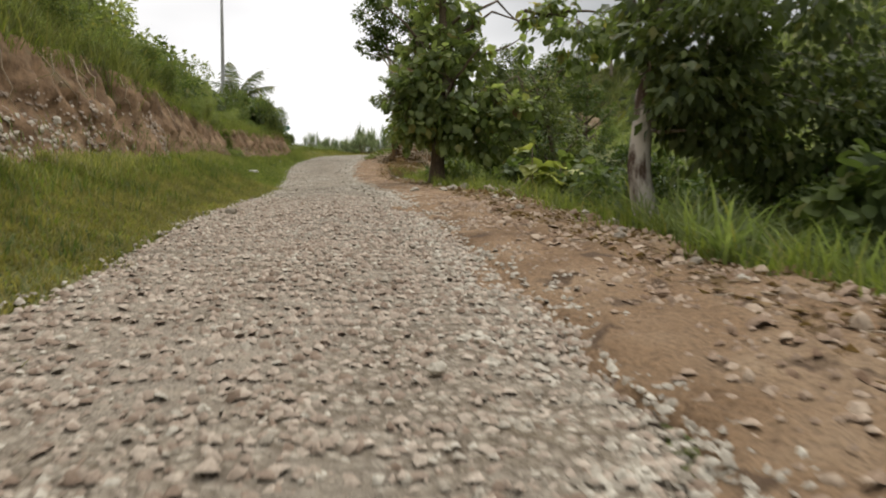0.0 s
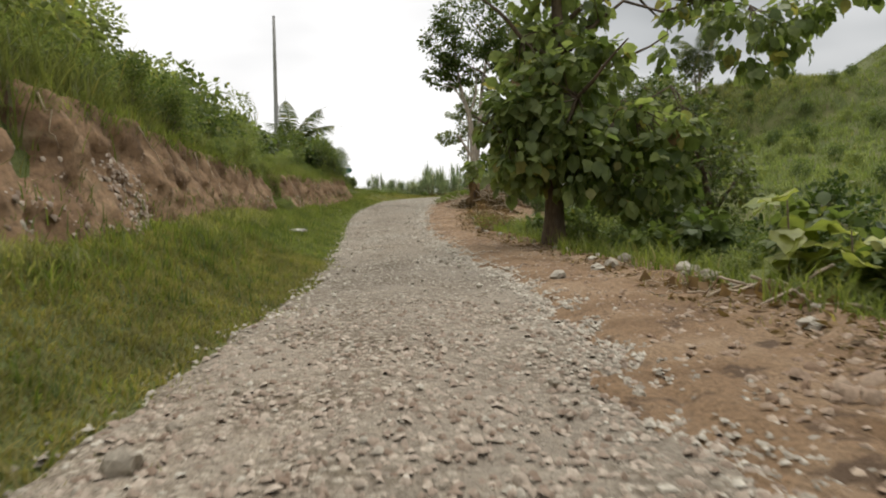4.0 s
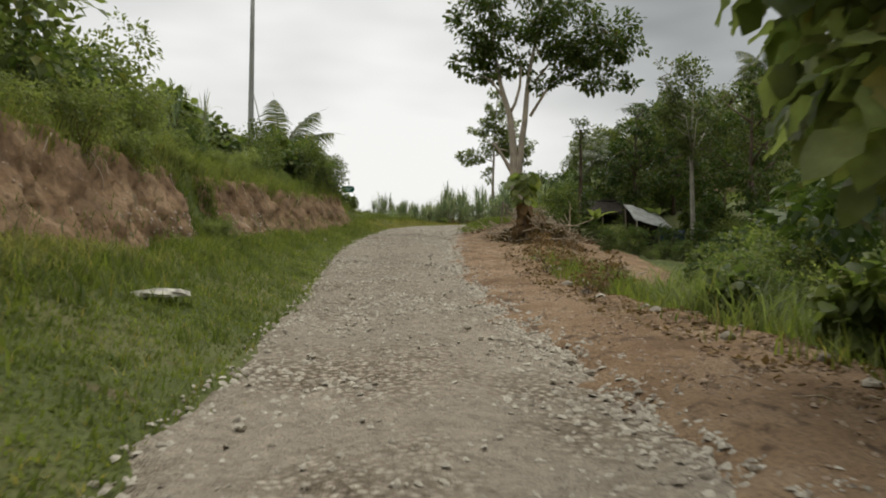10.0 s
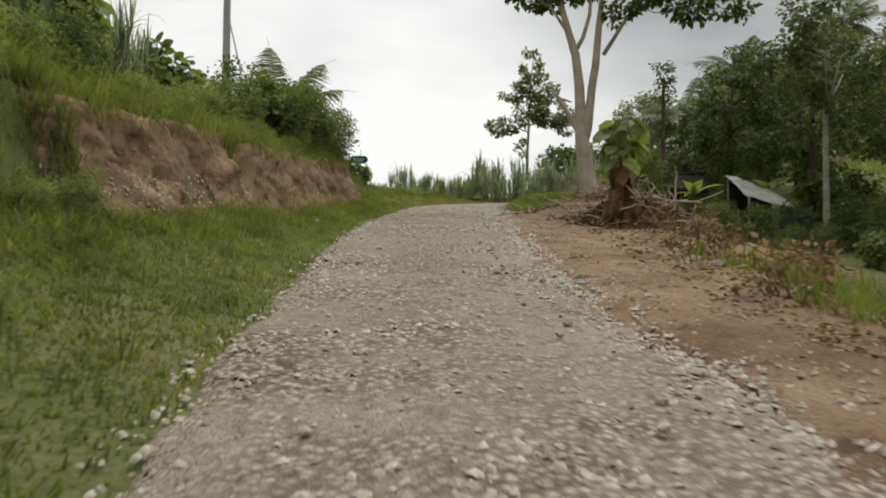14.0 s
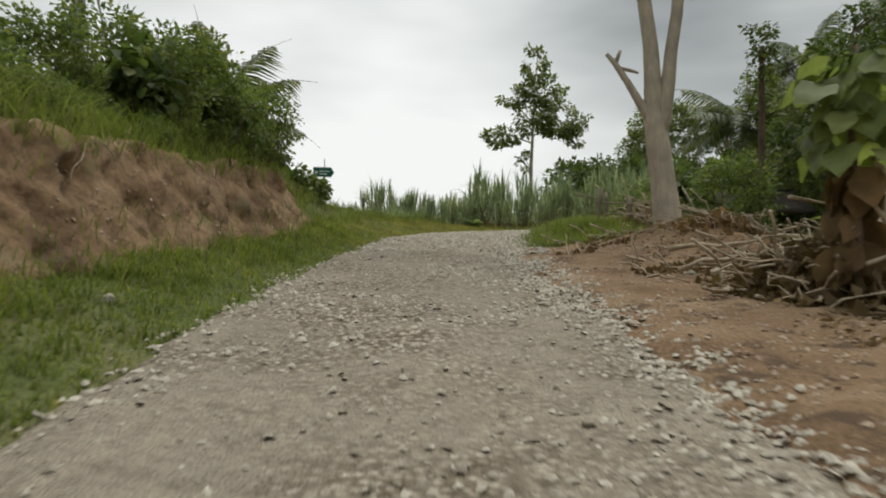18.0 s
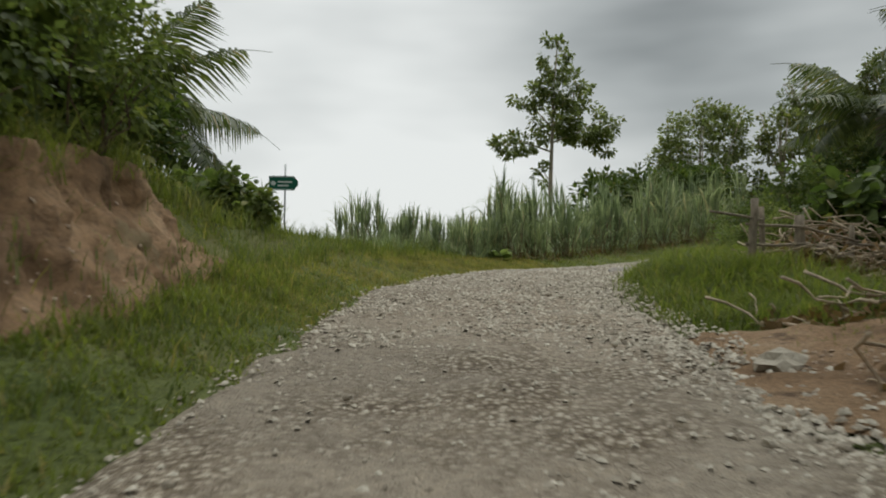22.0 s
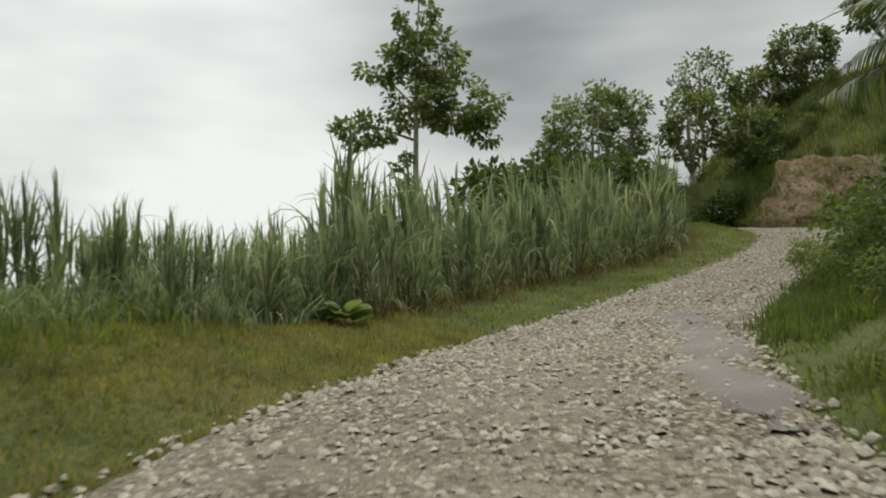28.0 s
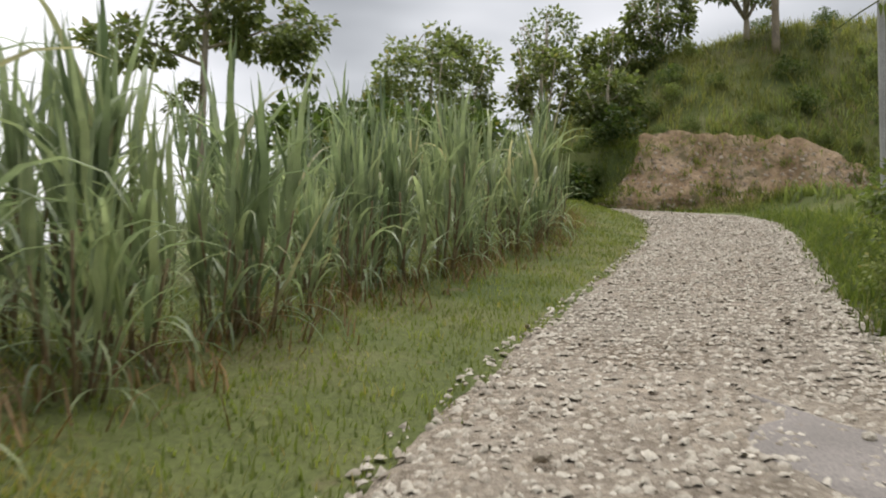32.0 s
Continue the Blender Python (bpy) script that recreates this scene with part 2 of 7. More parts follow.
def plain(name, colour, rough=0.6, metal=0.0, fine=25.0, amount=0.15):
    m, n, l, b = material(name, rough)
    f = noise_node(n, l, fine, 5)
    d = tuple(c * (1 - amount) for c in colour)
    u = tuple(min(1, c * (1 + amount)) for c in colour)
    l.new(ramp_node(n, l, f, [(0.3, d), (0.7, u)]), b.inputs["Base Color"])
    b.inputs["Metallic"].default_value = metal
    return m


def road_material():
    m, n, l, b = material("crushed_limestone", 0.93)
    geo = n.new("ShaderNodeNewGeometry")
    vo = n.new("ShaderNodeTexVoronoi")
    vo.inputs["Scale"].default_value = 17.0
    l.new(geo.outputs["Position"], vo.inputs["Vector"])
    vo2 = n.new("ShaderNodeTexVoronoi")
    vo2.inputs["Scale"].default_value = 46.0
    l.new(geo.outputs["Position"], vo2.inputs["Vector"])
    sep = n.new("ShaderNodeSeparateColor")
    l.new(vo.outputs["Color"], sep.inputs[0])
    stone = ramp_node(n, l, sep.outputs[0], [(0.0, (0.25, 0.208, 0.165)), (0.5, (0.40, 0.35, 0.285)), (1.0, (0.56, 0.51, 0.43))])
    edge = ramp_node(n, l, vo.outputs["Distance"], [(0.25, (1, 1, 1)), (0.62, (0.38, 0.345, 0.30))])
    stone = mix_node(n, l, 1.0, stone, edge, "MULTIPLY")
    fine = noise_node(n, l, 60, 5, 0.6)
    packed = ramp_node(n, l, fine, [(0.3, (0.235, 0.20, 0.16)), (0.7, (0.37, 0.325, 0.265))])
    packed = mix_node(n, l, 1.0, packed, ramp_node(n, l, noise_node(n, l, 7.0, 5, 0.65), [(0.32, (0.70, 0.68, 0.66)), (0.5, (1, 1, 1)), (0.7, (1.22, 1.2, 1.16))]), "MULTIPLY")
    worn = ramp_node(n, l, noise_node(n, l, 0.7, 5, 0.65), [(0.38, (0, 0, 0)), (0.60, (1, 1, 1))])
    col = mix_node(n, l, worn, stone, packed)
    tint = ramp_node(n, l, noise_node(n, l, 0.23, 3), [(0.35, (0.88, 0.86, 0.82)), (0.65, (1.1, 1.06, 1.0))])
    l.new(mix_node(n, l, 1.0, col, tint, "MULTIPLY"), b.inputs["Base Color"])
    hsum = n.new("ShaderNodeMath")
    hsum.operation = "ADD"
    l.new(vo.outputs["Distance"], hsum.inputs[0])
    l.new(vo2.outputs["Distance"], hsum.inputs[1])
    inv = n.new("ShaderNodeMath")
    inv.operation = "MULTIPLY"
    inv.inputs[1].default_value = -1.0
    l.new(hsum.outputs[0], inv.inputs[0])
    bump_node(n, l, inv.outputs[0], 0.8, 0.03, b)
    return m


def stone_material(name, dark, light):
    m, n, l, b = material(name, 0.9)
    geo = n.new("ShaderNodeNewGeometry")
    info = n.new("ShaderNodeObjectInfo")
    add = n.new("ShaderNodeMath")
    add.operation = "ADD"
    l.new(geo.outputs["Random Per Island"], add.inputs[0])
    l.new(info.outputs["Random"], add.inputs[1])
    fr = n.new("ShaderNodeMath")
    fr.operation = "FRACT"
    l.new(add.outputs[0], fr.inputs[0])
    f = noise_node(n, l, 35, 5, 0.65)
    col = mix_node(n, l, fr.outputs[0], dark, light)
    col = mix_node(n, l, 1.0, col, ramp_node(n, l, f, [(0.3, (0.72, 0.7, 0.68)), (0.7, (1.15, 1.15, 1.12))]), "MULTIPLY")
    l.new(col, b.inputs["Base Color"])
    bump_node(n, l, f, 0.5, 0.01, b)
    return m


M_road = road_material()
M_stone = stone_material("limestone_rubble", (0.27, 0.23, 0.18), (0.56, 0.51, 0.425))
M_brownstone = stone_material("clay_stones", (0.22, 0.14, 0.09), (0.46, 0.36, 0.27))
M_scree = stone_material("scree_stones", (0.23, 0.165, 0.12), (0.50, 0.42, 0.34))
M_patch = two_scale("worn_asphalt", (0.19, 0.168, 0.148), (0.24, 0.212, 0.188), (0.295, 0.262, 0.23), 60, 0.9, 0.9, 0.35, 0.01)


# ---- mesh helpers ----
def np_mesh(name, verts, faces, mat, smooth=False):
    """A mesh from arrays; faces is an (n, 3) or (n, 4) array or a list of such arrays."""
    me = bpy.data.meshes.new(name)
    groups = faces if isinstance(faces, list) else [faces]
    groups = [np.asarray(g, np.int32) for g in groups if len(g)]
    sizes = np.concatenate([np.full(len(g), g.shape[1], np.int32) for g in groups])
    loops = np.concatenate([g.ravel() for g in groups])
    me.vertices.add(len(verts))
    me.vertices.foreach_set("co", np.asarray(verts, np.float32).ravel())
    me.loops.add(len(loops))
    me.loops.foreach_set("vertex_index", loops)
    me.polygons.add(len(sizes))
    starts = np.concatenate([[0], np.cumsum(sizes)[:-1]]).astype(np.int32)
    me.polygons.foreach_set("loop_start", starts)
    me.polygons.foreach_set("loop_total", sizes)
    me.update(calc_edges=True)
    me.validate()
    if smooth:
        me.polygons.foreach_set("use_smooth", np.ones(len(sizes), bool))
    me.materials.append(mat)
    return me


def put(name, me, parent=None, label="", place=None):
    """Links a mesh as one object, under a thing if one is given."""
    ob = new(name, me)
    if parent is not None:
        ob.parent = parent
    if place is not None:
        ob.matrix_basis = place
    if label:
        ob["label"] = label
    return ob


def thing(name, label, category, place, group="", kind=""):
    ob = new(name)
    ob.matrix_basis = place
    ob.empty_display_size = 0.2
    return tagged(ob, label, category, group, kind)


def tube(points, radii, sides=8, wobble=0.0, rng=None, cap=True):
    """Vertices and faces of a tapered tube along points."""
    pts = np.asarray(points, float)
    n = len(pts)
    tang = np.gradient(pts, axis=0)
    tang /= np.linalg.norm(tang, axis=1, keepdims=True) + 1e-9
    ref = np.array([1.0, 0.31, 0.17])
    a = np.cross(tang, ref)
    a /= np.linalg.norm(a, axis=1, keepdims=True) + 1e-9
    b = np.cross(tang, a)
    ang = np.linspace(0, 2 * math.pi, sides, endpoint=False)
    r = np.asarray(radii, float)[:, None] * np.ones((1, sides))
    if rng is not None and wobble:
        r = r * (1 + wobble * rng.normal(size=r.shape))
    v = pts[:, None] + r[..., None] * (np.cos(ang)[None, :, None] * a[:, None] + np.sin(ang)[None, :, None] * b[:, None])
    v = v.reshape(-1, 3)
    i = np.arange(n - 1)[:, None] * sides
    j = np.arange(sides)[None]
    k = (j + 1) % sides
    f = np.stack([i + j, i + k, i + sides + k, i + sides + j], -1).reshape(-1, 4)
    tri = []
    if cap:
        v = np.vstack([v, pts[:1], pts[-1:]])
        e0, e1 = len(v) - 2, len(v) - 1
        tri = [(e0, (q + 1) % sides, q) for q in range(sides)] + [(e1, (n - 1) * sides + q, (n - 1) * sides + (q + 1) % sides) for q in range(sides)]
    return v, f, np.array(tri, np.int32).reshape(-1, 3)


def tube_mesh(name, points, radii, mat, sides=8, wobble=0.0, rng=None):
    v, f, t = tube(points, radii, sides, wobble, rng)
    return np_mesh(name, v, [f, t], mat, True)


def joined(list_vf):
    """Joins (verts, quads, tris) pieces."""
    vs, qs, ts, off = [], [], [], 0
    for v, q, t in list_vf:
        vs.append(v)
        if len(q):
            qs.append(np.asarray(q) + off)
        if len(t):
            ts.append(np.asarray(t) + off)
        off += len(v)
    out = []
    if qs:
        out.append(np.concatenate(qs))
    if ts:
        out.append(np.concatenate(ts))
    return np.concatenate(vs), out


# leaf outlines: x across, y along, z up
LEAF_SMALL = (np.array([(0, 0, 0), (0.30, 0.45, 0.05), (0, 1, -0.12), (-0.30, 0.45, 0.05), (0, 0.5, -0.04)]), np.array([(0, 1, 4), (1, 2, 4), (2, 3, 4), (3, 0, 4)]))
LEAF_TINY = (np.array([(0, 0, 0), (0.32, 0.42, 0.07), (0, 1, -0.10), (-0.32, 0.42, 0.07)]), np.array([(0, 1, 2), (0, 2, 3)]))
LEAF_BROAD = (np.array([(0, 0, 0), (-0.32, 0.22, 0.05), (0.32, 0.22, 0.05), (0, 0.30, -0.03), (-0.38, 0.58, 0.0), (0.38, 0.58, 0.0), (0, 0.66, -0.07), (-0.2, 0.86, -0.09), (0.2, 0.86, -0.09), (0, 1.0, -0.2)]),
              np.array([(0, 3, 1), (0, 2, 3), (1, 3, 6), (1, 6, 4), (3, 2, 5), (3, 5, 6), (4, 6, 7), (6, 5, 8), (6, 9, 7), (6, 8, 9)]))


def frames_from(ahead, rng, up=(0, 0, 1), spin=0.6):
    """Right, ahead, up axes for rows of directions."""
    a = ahead / (np.linalg.norm(ahead, axis=1, keepdims=True) + 1e-9)
    r = np.cross(a, np.asarray(up, float) + 0.15 * rng.normal(size=a.shape))
    r /= np.linalg.norm(r, axis=1, keepdims=True) + 1e-9
    u = np.cross(r, a)
    th = rng.normal(size=len(a)) * spin
    c, s = np.cos(th)[:, None], np.sin(th)[:, None]
    return c * r + s * u, a, c * u - s * r


def scatter(template, places, axes, sizes, widths=1.0):
    tv, tf = template
    r, a, u = axes
    sz = np.asarray(sizes, float)[:, None, None]
    wd = np.broadcast_to(np.asarray(widths, float), (len(places),))[:, None, None]
    v = places[:, None] + sz * (wd * tv[None, :, 0:1] * r[:, None] + tv[None, :, 1:2] * a[:, None] + tv[None, :, 2:3] * u[:, None])
    f = tf[None] + (np.arange(len(places)) * len(tv))[:, None, None]
    return v.reshape(-1, 3), f.reshape(-1, tf.shape[1])


def crown_points(rng, centre, radii, clumps, per, spread, fill=0.55):
    """Leaf places in clumps spread through an ellipsoid, with their outward directions."""
    d = rng.normal(size=(clumps, 3))
    d /= np.linalg.norm(d, axis=1, keepdims=True)
    rr = rng.uniform(fill, 1.0, clumps) ** 0.7
    c = np.asarray(centre) + d * rr[:, None] * np.asarray(radii)
    e = rng.normal(size=(clumps, per, 3))
    e /= np.linalg.norm(e, axis=2, keepdims=True)
    p = c[:, None] + e * (spread * rng.uniform(0.35, 1.0, (clumps, per, 1))) * np.array([1, 1, 0.75])
    out = e * 0.8 + d[:, None] * 0.5
    return p.reshape(-1, 3), out.reshape(-1, 3), c


def foliage(rng, blobs, leaf, droop=0.35, template=LEAF_SMALL, spin=0.6):
    """blobs: (centre, radii, clumps, leaves in a clump, clump radius). Vertices and faces of all leaves, and the clump centres."""
    ps, ds, cs = [], [], []
    for centre, radii, clumps, per, spread in blobs:
        p, d, c = crown_points(rng, centre, radii, clumps, per, spread)
        ps.append(p), ds.append(d), cs.append(c)
    p, d = np.concatenate(ps), np.concatenate(ds)
    d = d + rng.normal(size=d.shape) * 0.35
    d[:, 2] -= droop
    v, f = scatter(template, p, frames_from(d, rng, spin=spin), leaf * rng.uniform(0.65, 1.3, len(p)))
    return v, f, np.concatenate(cs)


def bent(rng, a, b, n=6, sag=0.06):
    """Points from a to b along a slightly crooked line."""
    a, b = np.asarray(a, float), np.asarray(b, float)
    t = np.linspace(0, 1, n)[:, None]
    p = a + (b - a) * t
    w = np.linalg.norm(b - a) * sag
    p[1:-1] += rng.normal(size=(n - 2, 3)) * w * 0.5
    return p


# ---- the lie of the land ----
# road line: x, y, z, half width
LINE = [(1.5, -60, -5.0, 1.8), (1.5, -30, -2.2, 1.8), (0.0, -5, -0.37, 1.8), (-1.35, 5, 0.55, 1.75), (-2.75, 12, 1.11, 1.7), (-4.0, 19.5, 1.51, 1.65), (-4.75, 22.5, 1.64, 1.6),
        (-7.75, 35, 2.36, 1.7), (-8.5, 38, 2.62, 1.75), (-9.8, 44, 3.2, 1.95), (-10.9, 50, 3.86, 2.05), (-11.9, 55.5, 4.31, 2.1), (-12.6, 62, 4.92, 2.25), (-13.0, 66, 5.36, 2.15),
        (-12.6, 69.5, 5.73, 2.1), (-11.5, 72.8, 5.99, 2.0), (-9.78, 76.77, 6.19, 1.88), (-7.97, 79.68, 6.47, 1.80), (-5.58, 82.8, 6.9, 1.75), (-2.66, 86.34, 7.48, 1.75), (0.78, 90.5, 8.26, 1.75),
        (3.1, 94.0, 8.95, 1.75), (3.9, 97.2, 9.5, 1.75), (2.6, 101, 9.9, 1.75), (-2, 105.5, 10.0, 1.75), (-10, 111, 9.0, 1.75), (-30, 124, 4.0, 1.75)]


def smooth_line(rows, step=0.25):
    a = np.array(rows, float)
    seg = np.r_[0, np.cumsum(np.linalg.norm(np.diff(a[:, :2], axis=0), axis=1))]
    s = np.arange(0, seg[-1], step)
    out = np.stack([np.interp(s, seg, a[:, k]) for k in range(4)], 1)
    k = np.hanning(23)
    k /= k.sum()
    pad = np.vstack([np.repeat(out[:1], 11, 0), out, np.repeat(out[-1:], 11, 0)])
    return np.stack([np.convolve(pad[:, c], k, "valid") for c in range(4)], 1)


ROAD = smooth_line(LINE)
TAN = np.gradient(ROAD[:, :2], axis=0)
TAN /= np.linalg.norm(TAN, axis=1, keepdims=True)
LEFT = np.stack([-TAN[:, 1], TAN[:, 0]], 1)

KY = np.array([-60, 12, 18, 25, 36, 44, 50, 58, 62, 66, 72, 80, 120])
VERGE = np.array([2.4, 2.4, 2.4, 2.65, 2.75, 2.4, 1.75, 1.35, 1.45, 1.8, 2.6, 2.4, 2.4])
CREST = np.array([3.15, 3.15, 3.15, 3.1, 2.9, 2.6, 2.1, 1.7, 1.7, 2.0, 2.6, 2.4, 2.4])   # where the shrubs above the cut begin, less a metre
FOOT = np.array([0.7, 0.7, 0.75, 0.9, 0.8, 0.6, 0.35, 0.4, 0.45, 0.55, 0.6, 0.3, 0.3])
TOP = np.array([2.85, 2.85, 2.9, 2.8, 2.55, 2.35, 2.05, 2.05, 2.0, 1.3, 0.8, 0.4, 0.4])
RISE = np.array([0.32, 0.32, 0.32, 0.32, 0.34, 0.36, 0.34, 0.28, 0.2, 0.1, 0.0, 0.0, 0.0])
SHOULDER_Y = np.array([-60, 5, 12, 20, 28, 36, 44, 54, 60, 64, 70, 120])
SHOULDER = np.array([2.1, 2.1, 2.2, 2.6, 2.4, 2.1, 2.9, 4.2, 4.3, 4.0, 3.5, 3.0])
DROP = np.array([2.0, 2.0, 2.0, 2.0, 2.0, 2.2, 2.2, 2.2, 1.8, 1.2, 0.4, 0.2])
BANK2 = np.array([(5.4, 105.6), (6.6, 103.4), (9.5, 102.0), (13.3, 100.2), (17.5, 98.0)])


def sstep(x, a=0.0, b=1.0):
    t = np.clip((x - a) / (b - a), 0, 1)
    return t * t * (3 - 2 * t)


def line_coords(x, y):
    """For arrays of places: index of the nearest road point and the signed offset (left is plus)."""
    x, y = np.atleast_1d(np.asarray(x, float)), np.atleast_1d(np.asarray(y, float))
    idx, off = np.empty(len(x), int), np.empty(len(x))
    for a in range(0, len(x), 6000):
        dx = x[a:a + 6000, None] - ROAD[None, :, 0]
        dy = y[a:a + 6000, None] - ROAD[None, :, 1]
        i = (dx * dx + dy * dy).argmin(1)
        r = np.arange(len(i))
        dxy = np.stack([dx[r, i], dy[r, i]], 1)
        side = (dxy * LEFT[i]).sum(1)
        off[a:a + 6000] = np.sign(side) * np.linalg.norm(dxy, axis=1)
        idx[a:a + 6000] = i
    return idx, off


def lumps(x, y, scale, seed=0.0):
    """Cheap smooth unevenness between -1 and 1."""
    return (np.sin(x * scale + 1.3 + seed) * np.cos(y * scale * 0.83 - 0.7 + seed) + 0.5 * np.sin(x * scale * 2.1 - y * scale * 1.7 + seed * 2.0)) / 1.5


def land(x, y):
    """Ground height at arrays of places."""
    x, y = np.atleast_1d(np.asarray(x, float)), np.atleast_1d(np.asarray(y, float))
    i, off = line_coords(x, y)
    cy, cz, hw = ROAD[i, 1], ROAD[i, 2], ROAD[i, 3]
    d = np.abs(off) - hw
    # away from the road its height and bends are averaged, so that the land runs on without steps
    some = ROAD[::8]
    wy, wz = np.empty(len(x)), np.empty(len(x))
    for a in range(0, len(x), 6000):
        w = 1.0 / (((x[a:a + 6000, None] - some[None, :, 0]) ** 2 + (y[a:a + 6000, None] - some[None, :, 1]) ** 2) ** 2 + 0.01)
        w /= w.sum(1, keepdims=True)
        wy[a:a + 6000], wz[a:a + 6000] = w @ some[:, 1], w @ some[:, 2]
    far_off = sstep(d, 1.0, 9.0)
    cy, cz = cy + (wy - cy) * far_off, cz + (wz - cz) * far_off
    verge, foot, top, rise = (np.interp(cy, KY, k) for k in (VERGE, FOOT, TOP, RISE))
    after = sstep(cy, 96, 100)
    foot, top = foot * (1 - after) + 0.1 * after, top * (1 - after) + 0.15 * after
    hl = np.where(d < verge, foot * sstep(d, 0.0, verge * 1.05) + 0.04 * sstep(d, 0, 0.6), foot + (top - foot) * sstep(d, verge + 0.35, verge + 1.1))
    over = np.clip(d - verge - 0.9, 0, None)
    hl = hl + rise * 11 * (1 - np.exp(-over / 11))
    hl = hl - 0.13 * np.clip(over - 26, 0, 160) - sstep(y, 64, 76) * np.clip(over - 4.5, 0, 110) * 0.17
    sh, drop = np.interp(cy, SHOULDER_Y, SHOULDER), np.interp(cy, SHOULDER_Y, DROP)
    hr = 0.04 * sstep(d, 0, 0.5) - drop * (1 - np.exp(-np.clip(d - sh, 0, None) * 0.28 / np.maximum(drop, 0.1)))
    hr = hr + 0.28 * sstep(d, 0.2, 1.4) * (1 - sstep(d, 3.0, 5.0)) * sstep(cy, 63, 67) * (1 - sstep(cy, 77, 82))
    h = np.where(off > 0, hl, hr)
    h = h + 0.07 * lumps(x, y, 1.1) * sstep(d, 0.2, 1.5) + 0.25 * lumps(x, y, 0.23, 2.0) * sstep(d, 4, 10)
    base = cz + np.where(d < 0, -0.05, h)
    hill = 24.0 * np.exp(-((x - 56) ** 2 + (y - 112) ** 2) / 28.0 ** 2)
    base = base + hill * sstep(d, 2.5, 8) * np.where(off > 0, sstep(d, 8, 30), 1)
    base = base + 0.8 * np.exp(-((x + 6.2) / 1.9) ** 2 - ((y - 60.6) / 4.0) ** 2) * sstep(d, 0.3, 1.6)
    # the cut bank past the bend
    best = np.full(len(x), 1e9)
    sign = np.zeros(len(x))
    for (ax, ay), (bx, by) in zip(BANK2[:-1], BANK2[1:]):
        ex, ey = bx - ax, by - ay
        t = np.clip(((x - ax) * ex + (y - ay) * ey) / (ex * ex + ey * ey), 0, 1)
        qx, qy = x - ax - t * ex, y - ay - t * ey
        dist = np.hypot(qx, qy)
        s = ex * qy - ey * qx
        upd = dist < best
        best, sign = np.where(upd, dist, best), np.where(upd, s, sign)
    behind = np.where(sign > 0, best, -best)
    past = ((x - bx) * ex + (y - by) * ey) / math.hypot(ex, ey)
    aside = (ex * (y - by) - ey * (x - bx)) / math.hypot(ex, ey)
    behind = np.where(past > 0, np.where(behind > 0, np.minimum(behind, np.maximum(aside, 0.0)), behind), behind)
    near = (1 - np.where(behind > 0, sstep(best, 9, 24), sstep(best, 2.5, 8.0))) * sstep(np.abs(off), 1.9, 3.5) * (1 - np.where(behind > 0.1, 0.0, sstep(past, 0.0, 7.0)))
    high = 2.6 - 1.5 * sstep(x, 11, 17)
    cut = np.where(behind < 0.1, np.minimum(base, 10.62 - 0.07 * best), np.maximum(base, 10.62 + high * sstep(behind, 0.1, 1.0 + np.clip(past, 0, 8)) + 12.8 * sstep(x, 6, 13) * (1 + 0.4 * sstep(x, 11, 20)) * (1 - np.exp(-np.clip(behind - 1, 0, 30) / 12))))
    base = base + (cut - base) * near
    r = np.hypot(x + 5, y - 50)
    far = sstep(r, 110, 320)
    base = base * (1 - far) + far * (-14 + 6 * lumps(x, y, 0.006) + 5 * lumps(x, y, 0.0021, 1.0))
    return base


def gz(x, y):
    return float(land([x], [y])[0])


def spaced(lo, hi, step, reach, grow=1.28):
    mid = list(np.arange(lo, hi + step, step))
    out, s = [], step
    x = mid[-1]
    while x < reach:
        s *= grow
        x += s
        out.append(x)
    pre, s, x = [], step, lo
    while x > -reach:
        s *= grow
        x -= s
        pre.append(x)
    return np.array(pre[::-1] + mid + out)


def build_ground():
    xs, ys = spaced(-30, 44, 0.38, 3500), spaced(-12, 118, 0.42, 3500)
    gx, gy = np.meshgrid(xs, ys)
    z = land(gx.ravel(), gy.ravel())
    v = np.stack([gx.ravel(), gy.ravel(), z], 1)
    nx, ny = len(xs), len(ys)
    i = (np.arange(ny - 1)[:, None] * nx + np.arange(nx - 1)[None]).ravel()
    f = np.stack([i, i + 1, i + nx + 1, i + nx], 1)
    tagged(put("ground", np_mesh("ground", v, f, M_ground, True)), "grassy soil of the hillside beside the track", "ground", kind="structure")


